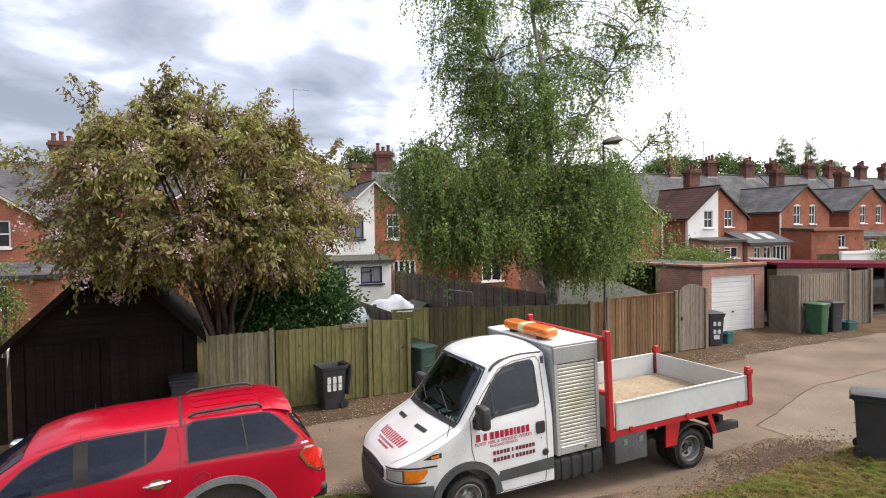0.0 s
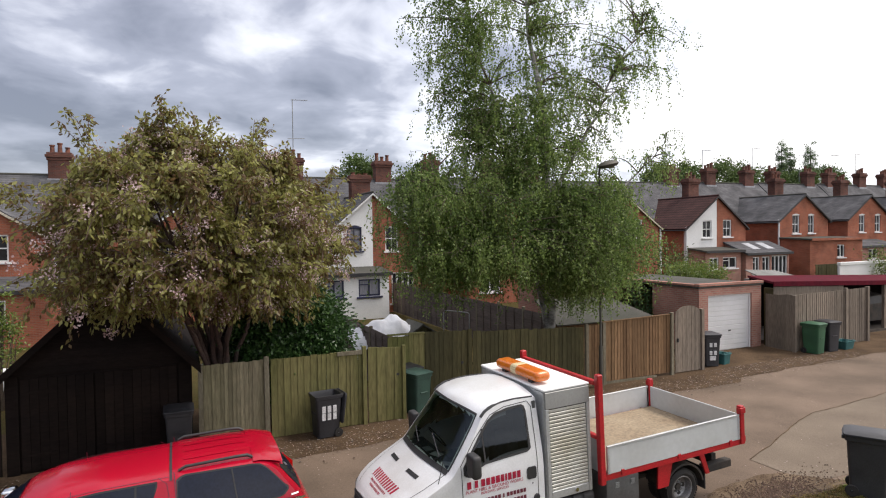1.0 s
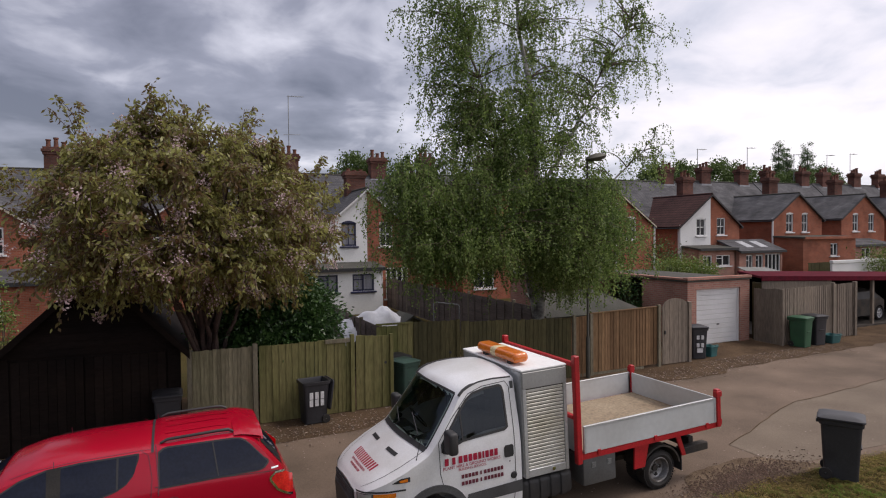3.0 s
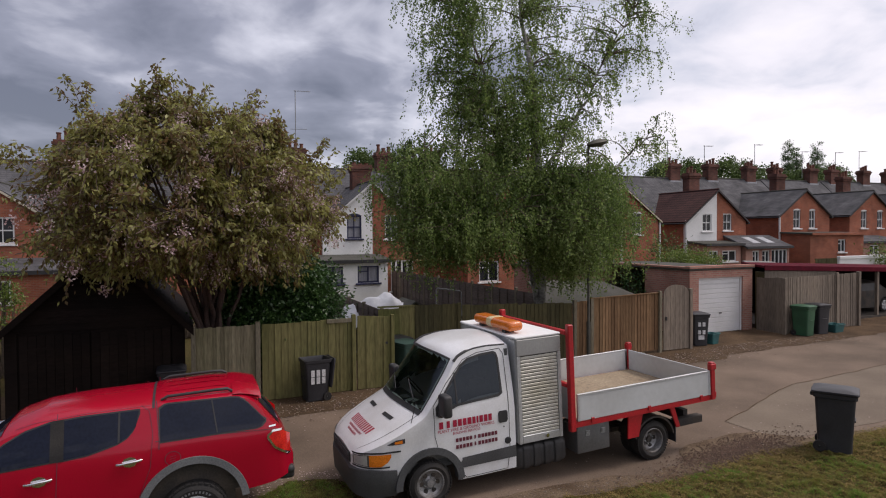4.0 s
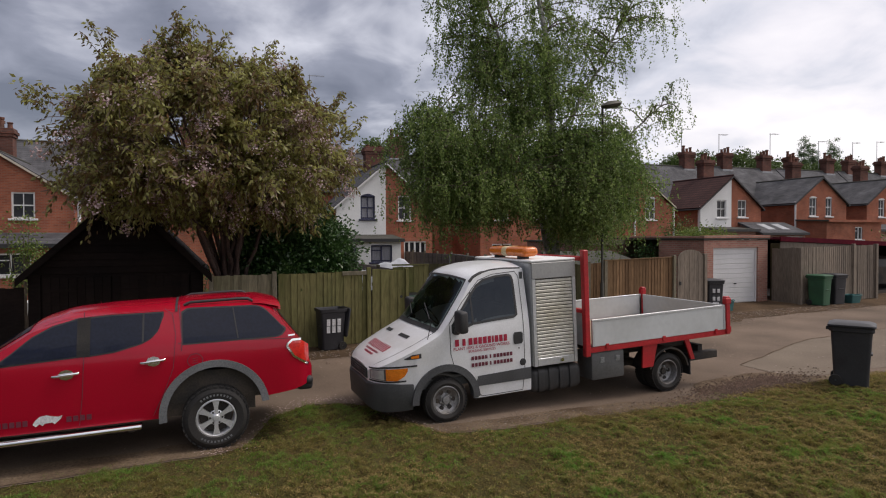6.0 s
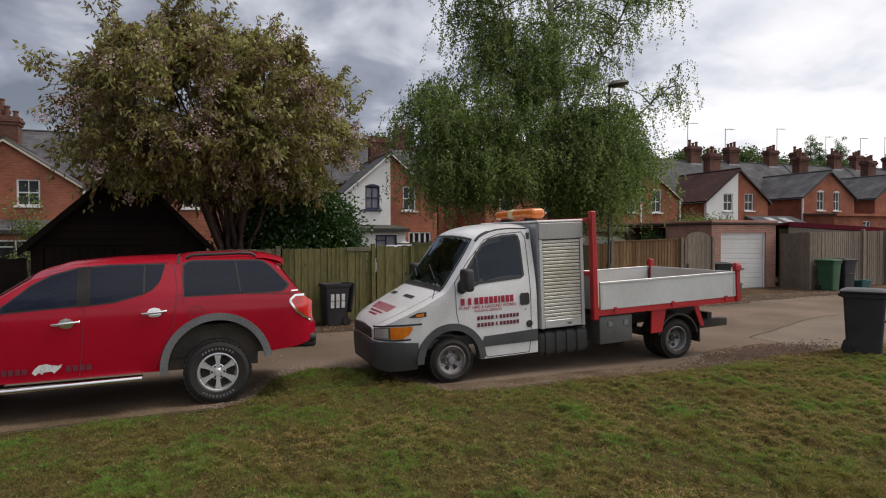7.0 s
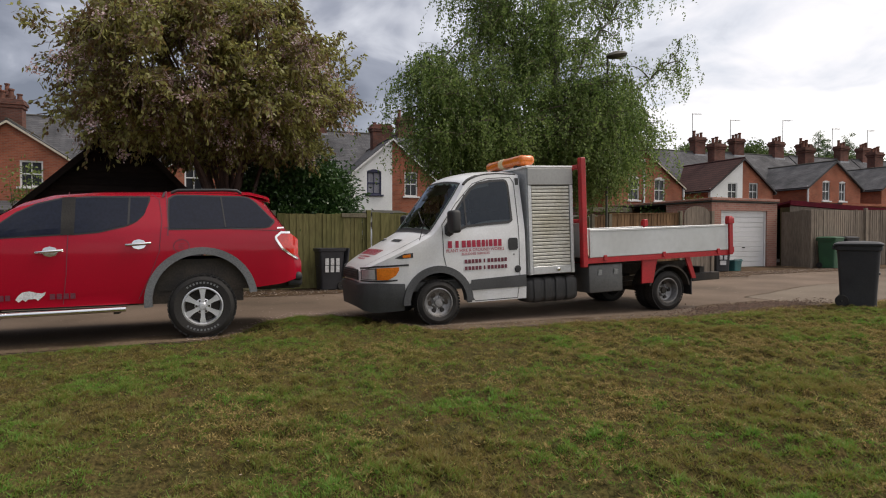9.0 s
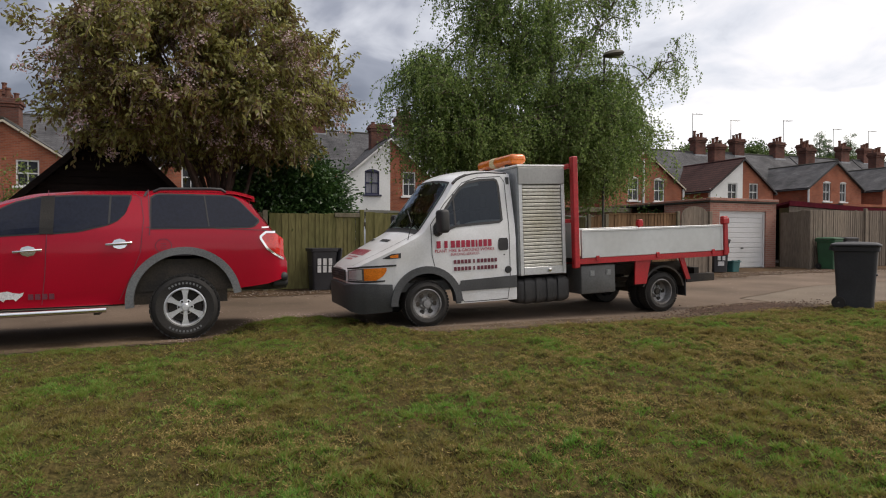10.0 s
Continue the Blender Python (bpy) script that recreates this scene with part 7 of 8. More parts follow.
def cherry():
    rng = np.random.default_rng(5)
    bx, by = 1.05, 15.0
    g = gz(bx)
    o = np.array([bx, by, g])
    t = thing("cherry_tree", "spreading bronze-green cherry tree with fading pink blossom", "tree", Matrix.Translation((bx, by, g)))
    part("trunk", tube([(0.05, 0, -0.1), (0, 0, 0.5), (-0.02, -0.03, 1.1), (0, -0.05, 1.7)], [0.24, 0.19, 0.17, 0.16], 12), M_BARK_CHERRY, t, "", 60)
    C, R = np.array([0.62, 13.7, 4.35]), np.array([3.6, 3.3, 2.75])
    stems = []
    for k in range(17):
        a = 2 * math.pi * k / 17 + rng.uniform(-0.2, 0.2)
        lean = rng.uniform(0.35, 0.95)
        e = C + np.array([math.cos(a) * lean * R[0] * 0.75, math.sin(a) * lean * R[1] * 0.75, R[2] * rng.uniform(0.15, 0.75) * (1.25 - lean * 0.7)])
        s = o + np.array([rng.normal(scale=0.05), -0.05, rng.uniform(0.5, 1.6)])
        mid = s * 0.5 + e * 0.5 + np.array([-(e[0] - s[0]) * 0.18, -(e[1] - s[1]) * 0.18, 0.25])
        P = bez(s, mid, e, 12)
        P[1:-1] += rng.normal(scale=0.03, size=(10, 3))
        stems.append(P)
        part("limb", tube([tuple(q - o) for q in P], list(np.linspace(rng.uniform(0.05, 0.085), 0.016, 12)), 7), M_BARK_CHERRY, t, "", 60)
    allp = np.concatenate([P[3:] for P in stems])
    twigs, LP, LD, BP = [], [], [], []

    def shoot(b, v, ln, m, leafy=1.0):
        tt = np.linspace(0, 1, m)[:, None]
        S = b + v * ln * tt + np.array([0, 0, -0.22]) * ln * tt ** 2
        twigs.append(tube([tuple(q - o) for q in S[:: max(1, (m - 1) // 3)]], [0.006] * len(S[:: max(1, (m - 1) // 3)]), 4, False))
        k = int(m * leafy)
        for _ in range(2):
            LP.append(S[-k:] + rng.normal(scale=0.045, size=(k, 3)))
            LD.append(rng.normal(scale=0.55, size=(k, 3)) + np.array([0, 0, -0.75]) + v * 0.5)
    nend = 440
    dirs = in_ball(rng, nend, 0.32)
    for d in dirs:
        e = C + d * R * (0.88 + 0.24 * noise.noise((d[0] * 2.2, d[1] * 2.2, d[2] * 2.2))) * np.array([1 - 0.22 * max(d[2], 0), 1 - 0.22 * max(d[2], 0), 1])
        low = 3.1 if e[1] > 12.6 else 3.5
        if e[2] < low:
            e[2] = low + rng.uniform(0, 0.5)
        dd = np.linalg.norm(allp - e, axis=1) + np.where(allp[:, 2] > e[2] + 0.2, 1.0, 0) + rng.uniform(0, 0.6, len(allp))
        s = allp[np.argmin(dd)]
        B = bez(s, (s + e) / 2 + np.array([0, 0, 0.3]) + rng.normal(scale=0.12, size=3), e, 7)
        twigs.append(tube([tuple(q - o) for q in B], list(np.linspace(0.024, 0.009, 7)), 5, False))
        out = (e - C) / R
        out /= max(np.linalg.norm(out), 0.2)
        for _ in range(10):
            b = along(B, rng.uniform(0.3, 1.0))
            v = rng.normal(scale=0.6, size=3) + out * 0.45
            v /= np.linalg.norm(v)
            shoot(b, v, rng.uniform(0.2, 0.6), int(rng.integers(8, 15)))
        if rng.uniform() < 0.42:
            for _ in range(int(rng.integers(1, 6))):
                b = along(B, rng.uniform(0.5, 1.1)) + rng.normal(scale=0.16, size=3)
                BP.append(b + rng.normal(scale=0.075, size=(46, 3)))
    # long wild shoots that stand out of the outline
    for e, ln in (((-1.35, 13.8, 6.3), 0.95), ((0.5, 13.8, 6.6), 0.75), ((1.75, 13.9, 6.35), 0.95), ((3.3, 13.9, 5.45), 0.95), ((3.55, 13.7, 4.9), 0.75), ((-2.4, 13.2, 5.2), 0.6), ((2.4, 14.2, 5.9), 0.6), ((-0.3, 13.6, 6.55), 0.5)):
        e = np.array(e)
        v = (e - C) / R + np.array([0, 0, 0.9])
        v /= np.linalg.norm(v)
        for k in range(5):
            w = v + rng.normal(scale=0.22, size=3)
            shoot(e + rng.normal(scale=0.1, size=3), w / np.linalg.norm(w), ln * rng.uniform(0.6, 1.1), 16)
    P, D, Bp = np.concatenate(LP), np.concatenate(LD), np.concatenate(BP)
    tagged(part("branchwork", join(*twigs), M_CHERRYTWIG, t), "", "", "", "stuff")
    part("crown", array_mesh("crown", leaf_quads(P - o, D, 0.128, 0.056, rng), 4, M_CHERRYLEAF), None, t)
    part("blossom", array_mesh("blossom", leaf_quads(Bp - o, rng.normal(size=Bp.shape), 0.045, 0.045, rng), 4, M_BLOSSOM), None, t, "fading pink blossom")
    return len(P)


def shrub(name, label, x, y, blobs, material, n, leaf=(0.09, 0.045), seed=1, base=None, stems=True, droop=-0.2, category="shrub"):
    """A leafy mass: leaves through a few uneven blobs on stems."""
    rng = np.random.default_rng(seed)
    b = gz(x) if base is None else base
    t = thing(name, label, category, Matrix.Translation((x, y, b)))
    LP, LD, st = [], [], []
    vol = [r[0] * r[1] * r[2] for _, r in blobs]
    for (c, r), v in zip(blobs, vol):
        k = int(n * v / sum(vol))
        clumps = np.array(c) + in_ball(rng, max(6, k // 60), 0.35) * np.array(r)
        pick = rng.integers(0, len(clumps), k)
        size = min(0.16 * max(r) + 0.06, 0.40)
        P = clumps[pick] + rng.normal(scale=size, size=(k, 3)) * np.array([1, 1, 0.8])
        P[:, 2] = np.maximum(P[:, 2], 0.03)
        LP.append(P)
        LD.append((P - np.array(c)) / np.array(r) * 0.6 + rng.normal(scale=0.6, size=P.shape) + np.array([0, 0, droop]))
        if stems:
            for q in clumps[:: max(1, len(clumps) // 14)]:
                st.append(tube([(c[0] * 0.6, c[1] * 0.6, 0), tuple((np.array([c[0] * 0.6, c[1] * 0.6, 0]) + q) / 2 + rng.normal(scale=0.08, size=3)), tuple(q)], [0.03, 0.018, 0.006], 5, False))
    if st:
        tagged(part("stems", join(*st), M_TWIG, t), "", "", "", "stuff")
    P, D = np.concatenate(LP), np.concatenate(LD)
    part("foliage", array_mesh("foliage", leaf_quads(P, D, leaf[0], leaf[1], rng), 4, material), None, t)
    return t


birch()
cherry()
shrub("laurel", "dense dark evergreen laurel over the fence", 3.0, 15.5, [((-0.25, 0, 2.3), (0.95, 0.8, 1.2)), ((-1.15, 0.1, 1.8), (0.75, 0.7, 1.2)), ((0.5, -0.1, 1.9), (0.5, 0.6, 1.15))], M_LAURELLEAF, 42000, (0.125, 0.06), 3)
shrub("shrub", "bright yellow-green shrub above the garage roof", 23.1, 21.9, [((-0.8, 0, 2.05), (1.1, 0.8, 0.62)), ((0.8, 0.1, 2.1), (1.0, 0.8, 0.62))], M_SHRUBLEAF, 5500, (0.12, 0.06), 4)
shrub("ivy", "dark ivy mound filling the gap in the garage wall", 17.2, 19.3, [((0, 0, 1.3), (0.6, 1.2, 0.85))], M_LAURELLEAF, 2500, (0.09, 0.06), 5)
shrub("sapling", "slender sapling with fresh green leaves", -4.4, 20.0, [((0, 0, 2.75), (0.40, 0.35, 0.75)), ((0.15, 0, 1.9), (0.6, 0.4, 0.7))], M_SHRUBLEAF, 1300, (0.1, 0.05), 6)
shrub("shrub", "green garden shrub by a brick house", 31.0, 29.5, [((0, 0, 1.6), (1.4, 1.0, 1.5)), ((-1.8, 0, 1.8), (1.0, 0.9, 1.6))], M_FARLEAF, 3000, (0.16, 0.08), 7)
shrub("shrub", "bright green garden shrub behind the carport", 47.5, 27.0, [((0, 0, 1.6), (1.6, 0.9, 0.9)), ((2.6, 0, 1.5), (1.0, 0.8, 0.7))], M_SHRUBLEAF, 2000, (0.18, 0.09), 8)
shrub("shrub", "garden greenery behind the black shed", -1.5, 24.0, [((0, 0, 1.3), (1.8, 1.2, 1.3)), ((3.2, 1, 1.4), (1.4, 1.2, 1.4))], M_FARLEAF, 3000, (0.14, 0.07), 10)
for k, (x, y, h, w) in enumerate(((17.8, 60, 12.6, 3.2), (58.5, 60, 12.6, 4.0), (63.0, 61, 13.2, 3.5), (69.5, 60, 13.6, 4.5), (76.5, 62, 13.2, 4.5), (84.0, 60, 12.6, 4.0), (92.0, 62, 13.4, 5.0))):
    tr = shrub("tree", "far green garden tree behind the terrace", x, y, [((0, 0, h * 0.62), (w, w * 0.8, h * 0.36)), ((w * 0.5, 0, h * 0.5), (w * 0.7, w * 0.6, h * 0.3))], M_FARLEAF, 24000, (0.30, 0.20), 20 + k, None, False, -0.1, "tree")
    part("trunk", tube([(0, 0, 0), (0.1, 0, h * 0.4), (0, 0, h * 0.8)], [0.25, 0.16, 0.05], 8), M_BARK_CHERRY, tr)
for k, (x, h, pw) in enumerate(((120.6, 22.3, 1.15), (123.3, 21.2, 1.0), (130.0, 22.8, 1.45))):
    tr = shrub("poplar_tree", "tall narrow green poplar in the distance", x, 90, [((0.3 * math.sin(3 * q), 0, h * (0.5 + 0.075 * q)), (pw * (1 - 0.17 * max(q - 1.5, 0)), pw, 1.4), ) for q in range(7)], M_POPLARLEAF, 12000, (0.22, 0.15), 40 + k, None, False, 0.5, "tree")
    part("trunk", tube([(0, 0, 0), (0, 0, h * 0.95)], [0.35, 0.06], 8), M_BARK_CHERRY, tr)


def on_lawn(rng, n, spill):
    """Random places on the lawn near the lane."""
    X = rng.uniform(-8.0, 15.5, n)
    Y = 1.3 + (9.6 - 1.3) * rng.uniform(0, 1, n) ** 1.1
    ex = np.linspace(-8, 15.5, 471)
    edge = np.interp(X, ex, [grass_edge(x) for x in ex]) + rng.normal(scale=spill, size=n)
    fx, fy = X - 0.4, Y + 1.0
    side, ahead = fx * 0.93 - fy * 0.36, fx * 0.36 + fy * 0.93
    keep = (Y < edge) & (np.abs(side) < 0.86 * ahead)
    return X[keep], Y[keep]


def field(f, X, Y, step):
    """A slow function of the place, looked up on a grid."""
    nx, ny = int(24.0 / step) + 2, int(8.6 / step) + 2
    G = np.array([[f(-8.1 + i * step, 1.2 + j * step) for j in range(ny)] for i in range(nx)])
    u, v = (X + 8.1) / step, (Y - 1.2) / step
    i, j = np.clip(u.astype(int), 0, nx - 2), np.clip(v.astype(int), 0, ny - 2)
    u, v = u - i, v - j
    return (G[i, j] * (1 - u) + G[i + 1, j] * u) * (1 - v) + (G[i, j + 1] * (1 - u) + G[i + 1, j + 1] * u) * v


def blades(X, Y, Z, H, lean, w, rng):
    n = len(X)
    a = rng.uniform(0, 2 * math.pi, n)
    V = np.empty((n, 3, 3))
    V[:, 0] = np.stack([X - np.cos(a) * w, Y - np.sin(a) * w, Z - 0.004], 1)
    V[:, 1] = np.stack([X + np.cos(a) * w, Y + np.sin(a) * w, Z - 0.004], 1)
    V[:, 2] = np.stack([X + lean[:, 0], Y + lean[:, 1], Z + H], 1)
    return V.reshape(-1, 3)


def lawn_grass():
    """Mown blades over the lawn, thick and thin in patches, spilling over its edge, and dry thatch raked up between."""
    rng = np.random.default_rng(8)
    tufts = lambda x, y: noise.noise((x * 1.3, y * 1.3, 0.7)) + 0.7 * noise.noise((x * 4.1, y * 4.1, 4.7)) + 0.8 * noise.noise((x * 8.5, y * 8.5, 1.7))
    knots = lambda x, y: noise.noise((x * 15, y * 15, 5.1)) + 0.6 * noise.noise((x * 31, y * 31, 2.9))
    X, Y = on_lawn(rng, 3000000, 0.10)
    tuft, knot = field(tufts, X, Y, 0.04), field(knots, X, Y, 0.016)
    keep = (tuft > rng.uniform(-0.9, 0.75, len(X))) & (knot > rng.uniform(-1.0, 0.12, len(X)))
    X, Y, tuft, knot = X[keep], Y[keep], tuft[keep], knot[keep]
    n = len(X)
    Z = field(lawn_z, X, Y, 0.04)
    H = np.clip(0.015 + 0.013 * tuft + 0.024 * knot + rng.normal(scale=0.005, size=n), 0.004, 0.055)
    V = blades(X, Y, Z, H, rng.normal(scale=0.9, size=(n, 2)) * H[:, None], rng.uniform(0.003, 0.0065, n), rng)
    tagged(part("grass", array_mesh("grass", V, 3, M_GRASSBLADE), None), "short patchy green and straw-brown mown grass", "grass", "", "stuff")
    X, Y = on_lawn(rng, 2600000, 0.06)
    dry = field(lambda x, y: noise.noise((x * 0.8, y * 0.8, 9.1)) + 0.7 * noise.noise((x * 5.2, y * 5.2, 2.2)) + 0.9 * noise.noise((x * 14, y * 14, 6.2)) + 0.5 * noise.noise((x * 29, y * 29, 7.7)), X, Y, 0.018)
    keep = dry + 0.13 * (X - 2.5) > rng.uniform(-0.05, 0.95, len(X))
    X, Y, dry = X[keep], Y[keep], dry[keep]
    n = len(X)
    Z = field(lawn_z, X, Y, 0.04) + 0.008 + 0.042 * np.clip(dry, 0, 1.2) * rng.uniform(0.2, 1, n)
    V = blades(X, Y, Z, rng.normal(scale=0.010, size=n), rng.normal(scale=0.016, size=(n, 2)), rng.uniform(0.002, 0.0055, n), rng)
    tagged(part("thatch", array_mesh("thatch", V, 3, M_THATCH), None), "loose brown thatch lying in clumps on the lawn", "thatch", "", "stuff")


lawn_grass()


def scatter(name, label, category, material, n, place, size, seed, flat=0.5):
    """Small loose bits on the ground, joined as stuff."""
    rng = np.random.default_rng(seed)
    V, F = [], []
    base = [(0, 0, 1), (1, 0, 0), (0, 1, 0), (-1, 0, 0), (0, -1, 0), (0, 0, -0.6)]
    faces = [(0, 1, 2), (0, 2, 3), (0, 3, 4), (0, 4, 1), (5, 2, 1), (5, 3, 2), (5, 4, 3), (5, 1, 4)]
    for i in range(n):
        x, y, z = place(rng)
        s = size * rng.uniform(0.4, 1.3)
        a = rng.uniform(0, 6.3)
        k = len(V)
        for p in base:
            px, py = p[0] * s * rng.uniform(0.6, 1.2), p[1] * s * rng.uniform(0.6, 1.2)
            V.append((x + px * math.cos(a) - py * math.sin(a), y + px * math.sin(a) + py * math.cos(a), z + p[2] * s * flat))
        F += [tuple(k + q for q in f) for f in faces]
    tagged(part(name, (V, F), material), label, category, "", "stuff")


def at_verge(rng):
    x = rng.uniform(-4, 22)
    y = lane_far(x) + rng.normal(scale=0.45) + 0.35
    return x, min(y, 13.95), gz(x) + 0.028


def at_edge(rng):
    x = rng.uniform(2.9, 11.0)
    return x, grass_edge(x) + rng.normal(scale=0.16) + 0.22, gz(x) + 0.022


def at_patch(rng):
    x = 9.2 + rng.normal(scale=0.75)
    return x, 7.05 + 0.25 * (x - 9.2) * 0.4 + rng.normal(scale=0.2), gz(x) + 0.026


def at_gap(rng):
    x = rng.uniform(0.2, 3.4)
    return x, grass_edge(x) + rng.normal(scale=0.15) + 0.15, gz(x) + 0.02


def at_lane(rng):
    x = rng.uniform(-3, 16)
    return x, rng.uniform(7.2, 12.9), gz(x) + 0.02


def at_lawn(rng):
    x, y = rng.uniform(-5, 13), rng.uniform(2.5, 6.6)
    return x, y, lawn_z(x, y) + 0.025


scatter("gravel", "small pale stones along the verge", "gravel", M_STONE, 2200, at_verge, 0.022, 1)
scatter("gravel", "small pale stones along the lawn's edge", "gravel", M_STONE, 1100, at_edge, 0.013, 2)
scatter("leaf_litter", "heap of brown leaf litter by the lawn's edge", "leaf litter", M_SOILLITTER, 3200, at_patch, 0.018, 3, 0.6)
scatter("leaf_litter", "brown leaf litter along the verge", "leaf litter", M_SOILLITTER, 2200, at_verge, 0.026, 4, 0.3)
scatter("petals", "fallen pale pink petals along the verge", "petals", M_PETAL, 1800, at_verge, 0.017, 5, 0.15)
scatter("petals", "fallen petals where the lawn meets the lane", "petals", M_PETAL, 500, at_gap, 0.015, 6, 0.15)
scatter("petals", "fallen petals scattered on the lane", "petals", M_PETAL, 500, at_lane, 0.013, 7, 0.15)
scatter("petals", "a few white petals on the lawn", "petals", M_PETAL, 110, at_lawn, 0.010, 8, 0.2)
# ---------- bins and garden clutter ----------
def rounded_ring(w, d, z, r, n=4):
    """Corner-rounded rectangle as a ring of points."""
    P = []
    for cx, cy, a0 in ((w - r, d - r, 0), (-w + r, d - r, 90), (-w + r, -d + r, 180), (w - r, -d + r, 270)):
        for k in range(n + 1):
            a = radians(a0 + 90 * k / n)
            P.append((cx + r * math.cos(a), cy + r * math.sin(a), z))
    return P


def loft(rings, cap0=True, cap1=True):
    n = len(rings[0])
    V = [p for r in rings for p in r]
    F = [(i * n + k, i * n + (k + 1) % n, (i + 1) * n + (k + 1) % n, (i + 1) * n + k) for i in range(len(rings) - 1) for k in range(n)]
    if cap0:
        F.append(tuple(range(n - 1, -1, -1)))
    if cap1:
        F.append(tuple((len(rings) - 1) * n + k for k in range(n)))
    return V, F


def wheelie_bin(x, y, yaw, body_mat, lid_mat, label, h=1.0, open_lid=False, marks=None, scale=1.0, tilt=0.0):
    """A two-wheeled refuse bin; its front looks along -y before the turn."""
    b = thing("wheelie_bin", label, "bin", Matrix.Translation((x, y, max(gz(x), lawn_z(x, y)) + 0.015)) @ Matrix.Rotation(radians(yaw), 4, "Z") @ Matrix.Scale(scale, 4), "wheelie bins")
    rings = [rounded_ring(0.225, 0.255, 0.02, 0.05), rounded_ring(0.228, 0.258, 0.2, 0.05), rounded_ring(0.265, 0.30, h - 0.1, 0.06), rounded_ring(0.285, 0.325, h - 0.09, 0.06), rounded_ring(0.29, 0.33, h - 0.02, 0.06), rounded_ring(0.275, 0.31, h - 0.016, 0.05), rounded_ring(0.25, 0.28, h - 0.08, 0.05)]
    rings += [rounded_ring(0.19, 0.2, 0.1, 0.04)]
    part("body", loft(rings, True, True), body_mat, b, "", 40)
    lid_r = [rounded_ring(0.30, 0.345, 0.0, 0.06), rounded_ring(0.305, 0.35, 0.012, 0.06), rounded_ring(0.30, 0.345, 0.035, 0.06), rounded_ring(0.24, 0.28, 0.065, 0.06), rounded_ring(0.1, 0.12, 0.078, 0.04)]
    m = Matrix.Translation((0, 0, h - 0.012))
    if open_lid:
        m = Matrix.Translation((0, 0.37, h - 0.36)) @ Matrix.Rotation(radians(82), 4, "X")
    lid = part("lid", xf(loft(lid_r), m), lid_mat, b, "", 40)
    part("hinge_bar", tube([(-0.24, 0.35, h - 0.03), (0.24, 0.35, h - 0.03)], 0.016, 8), body_mat, b)
    for s in (-1, 1):
        part("handle_lug", box(s * 0.2 - 0.03, s * 0.2 + 0.03, 0.29, 0.37, h - 0.08, h - 0.02, 0.01), body_mat, b)
        V, F = lathe_y([(0.02, -0.025), (0.095, -0.025), (0.10, -0.012), (0.10, 0.012), (0.095, 0.025), (0.02, 0.025)], 20)
        part("wheel", ([(p[1] + s * 0.24, p[0] + 0.22, p[2] + 0.10) for p in V], flip((V, F))[1]), M_RUBBER, b, "", 40)
    part("axle", tube([(-0.24, 0.22, 0.10), (0.24, 0.22, 0.10)], 0.014, 8), M_METALGREY, b)
    part("front_rib", box(-0.12, 0.12, -0.30, -0.262, 0.55, 0.58, 0.006), body_mat, b)
    if marks:
        tagged(part("marking_bars", marks, M_NUMWHITE, b, "white painted bars"), "", "", "", "stuff")
    return b


def side_bars(x, cols, z0, h, wd):
    """Rough white bars painted on a bin's sloping side that looks along x."""
    g = []
    s = 1 if x > 0 else -1
    for c in cols:
        for zz in (z0, z0 + h * 0.5):
            xb = 0.228 + 0.037 * (zz - 0.2) / 0.7 + 0.004
            g.append(box(min(s * xb, s * (xb + 0.010)), max(s * xb, s * (xb + 0.010)), c - wd / 2, c + wd / 2, zz, zz + h * 0.46, 0.004))
    return join(*g)


wheelie_bin(10.78, 6.32, 32, M_BINBLACK, M_BINBLACK, "black wheelie bin on the grass with a closed lid", 1.04)
wheelie_bin(3.22, 13.72, -84, M_BINBLACK, M_BINBLACK, "black wheelie bin with its lid hanging open against the green fence", 1.0, True, side_bars(1, (-0.13, 0.0, 0.13), 0.42, 0.34, 0.085))
wheelie_bin(0.12, 13.95, 0, M_BINBLACK, M_BINBLACK, "black wheelie bin strewn with petals beside the shed", 1.0)
wheelie_bin(5.72, 14.35, 20, M_BINTEAL, M_BINTEAL, "dark green wheelie bin beside the garden gate", 1.04)
wheelie_bin(5.75, 15.0, 10, M_BINBLACK, M_BINBLACK, "black wheelie bin behind the green bin", 1.04)
fr = join(*[box(a, a + 0.09, -0.315, -0.262, z, z + 0.13, 0.004) for a in (-0.12, 0.03) for z in (0.66, 0.40)], box(-0.1, 0.1, -0.29, -0.25, 0.22, 0.36, 0.004))
wheelie_bin(16.15, 14.55, -20, M_BINBLACK, M_BINBLACK, "black wheelie bin with white bars between gate and garage", 1.04, False, fr)
wheelie_bin(20.75, 14.12, 8, M_BINGREEN, M_BINGREEN, "green wheelie bin in front of the silvered fence", 1.04)
wheelie_bin(21.55, 14.15, -6, M_BINBLACK, M_BINBLACK, "dark grey wheelie bin beside a green bin", 1.04)


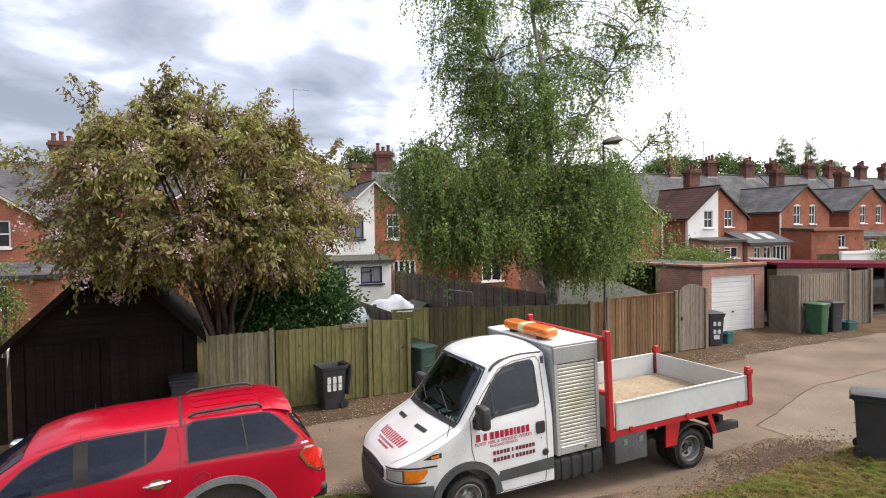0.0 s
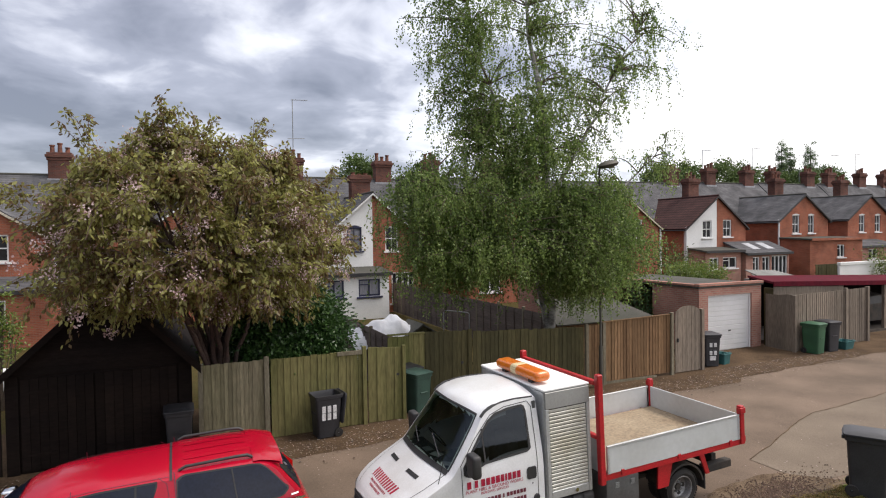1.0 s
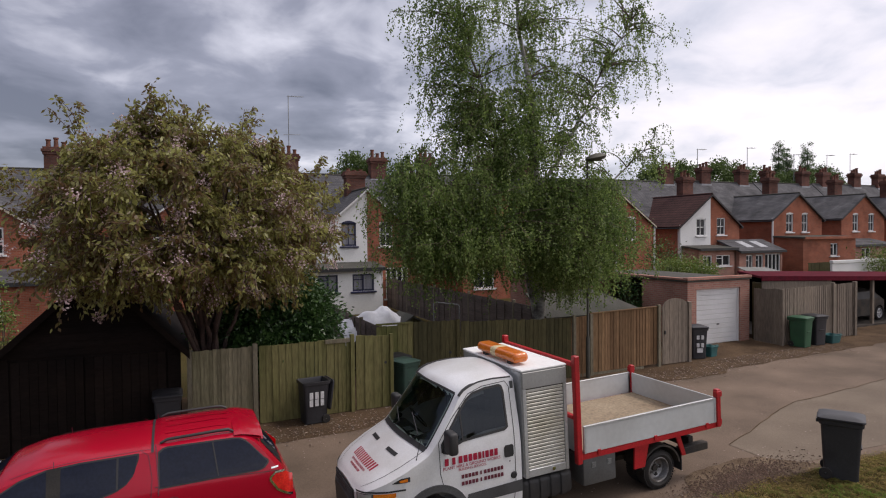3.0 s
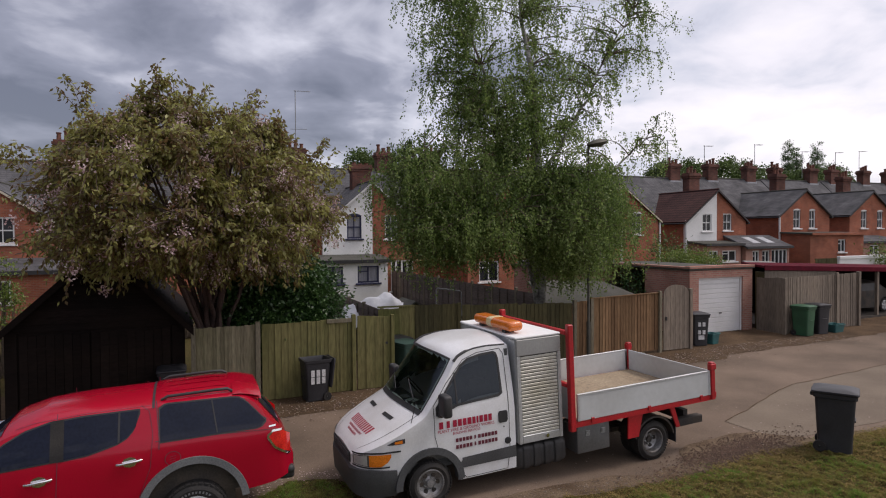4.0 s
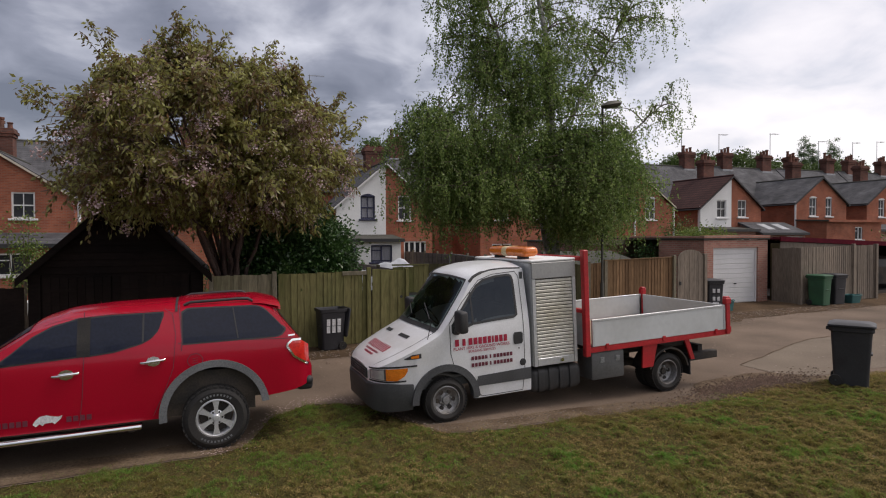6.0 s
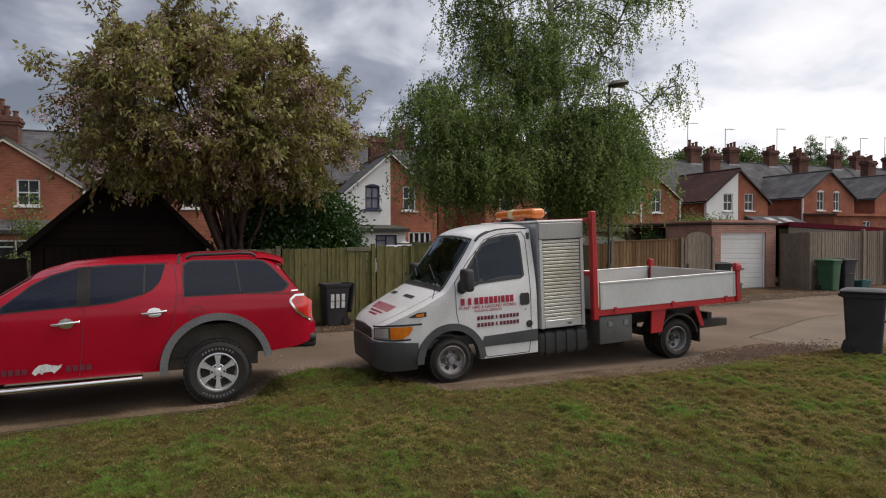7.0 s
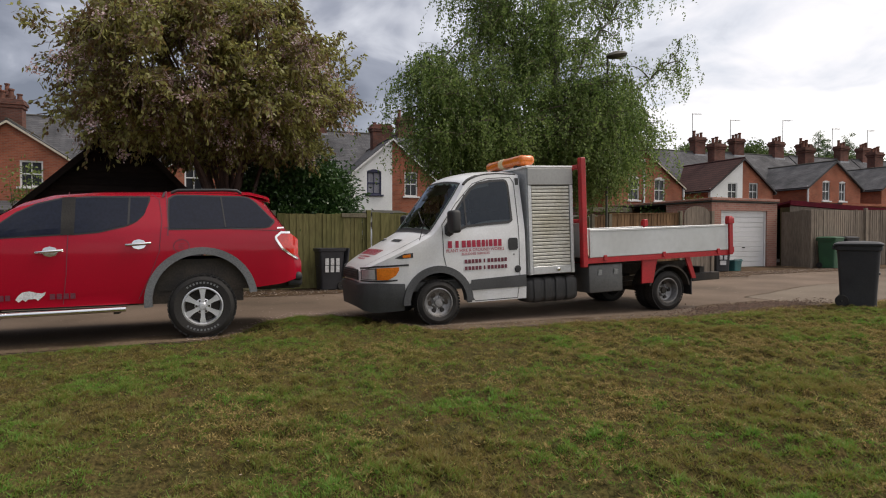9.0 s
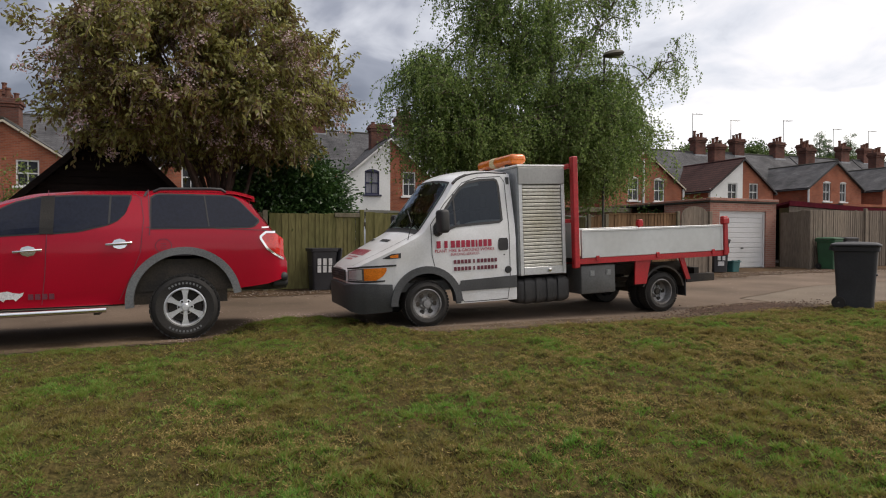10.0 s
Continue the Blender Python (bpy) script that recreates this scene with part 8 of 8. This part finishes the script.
def recycling_box(x, y, w, d, h, label, yaw=0):
    b = thing("recycling_box", label, "box", Matrix.Translation((x, y, gz(x) + 0.02)) @ Matrix.Rotation(radians(yaw), 4, "Z"))
    part("body", loft([rounded_ring(w * 0.85, d * 0.85, 0, 0.04), rounded_ring(w, d, h, 0.04), rounded_ring(w + 0.025, d + 0.025, h + 0.005, 0.04), rounded_ring(w + 0.025, d + 0.025, h + 0.03, 0.04), rounded_ring(w - 0.02, d - 0.02, h + 0.03, 0.04), rounded_ring(w * 0.83, d * 0.83, 0.03, 0.04)]), M_TEALBOX, b, "", 40)
    part("handle", tube([(-w, 0, h), (-w, -d * 0.9, h + 0.06), (w, -d * 0.9, h + 0.06), (w, 0, h)], 0.01, 6), M_TEALBOX, b)
    return b


recycling_box(16.75, 14.5, 0.2, 0.17, 0.32, "small teal food-waste caddy beside a bin", 10)
recycling_box(22.4, 14.1, 0.3, 0.22, 0.26, "low teal recycling box in front of the fence", 5)


def draped_sheet():
    """A white plastic sheet thrown over a heap in the garden."""
    t = thing("plastic_sheet", "white plastic sheet draped over a garden heap", "tarpaulin", Matrix.Translation((6.25, 19.0, gz(6.2))))
    n, V, F = 44, [], []
    for i in range(n + 1):
        for j in range(n + 1):
            u, v = i / n * 2 - 1, j / n * 2 - 1
            z = 1.66 + 0.16 * u - 0.35 * abs(u) ** 4 - 0.55 * abs(v) ** 2 + 0.16 * noise.noise((u * 2.2, v * 2.0, 1.5)) + 0.05 * abs(noise.noise((u * 5, v * 4, 4.5)))
            V.append((u * 1.05, v * 0.9, max(z + 0.1, 0.4)))
    w = n + 1
    for i in range(n):
        for j in range(n):
            F.append((i * w + j, (i + 1) * w + j, (i + 1) * w + j + 1, i * w + j + 1))
    part("sheet", (V, F), M_TARP, t, "", 80)
    part("heap", box(-0.7, 0.7, -0.8, 0.8, 0, 0.9, 0.1), M_FENCE_DARK, t)
    return t


draped_sheet()
kn = thing("kennel", "small dark wooden garden store with a gabled roof", "garden store", Matrix.Translation((7.4, 18.6, gz(7.4))))
part("wall", prism([(-0.6, 0), (0.6, 0), (0.6, 1.25), (0, 1.62), (-0.6, 1.25)], -0.5, 0.6), M_FENCE_DARK, kn)
part("roof", roof_slab((-0.75, -0.65, 1.2), (0, -0.65, 1.68), (0, 0.75, 1.68), (-0.75, 0.75, 1.2), 0.05), M_FELT, kn)
part("roof", roof_slab((0, -0.65, 1.68), (0.75, -0.65, 1.2), (0.75, 0.75, 1.2), (0, 0.75, 1.68), 0.05), M_FELT, kn)
hp = thing("metal_hoop", "thin galvanised metal frame in the garden", "frame", Matrix.Translation((8.55, 18.0, gz(8.5))))
part("bar", tube([(-0.42, 0, 0), (-0.42, 0, 2.0), (-0.38, 0, 2.05), (0.36, -0.2, 1.95), (0.42, -0.2, 1.9), (0.42, -0.2, 0)], 0.02, 8), M_METALGREY, hp)
ch = thing("children_slide", "purple and white plastic garden toys on a lawn", "garden toys", Matrix.Translation((-5.2, 22.0, gz(-5))))
M_PURPLE = mat("purple_plastic", (0.09, 0.04, 0.22), (0.07, 0.03, 0.16), 0.5, 0.0, 3, 40, 0.0)
part("panel", box(-0.5, 0.3, -0.1, 0.0, 0.2, 1.2, 0.03), M_PURPLE, ch)
part("seat", box(0.4, 0.9, -0.2, 0.2, 0.0, 0.8, 0.05), M_RENDERW, ch)
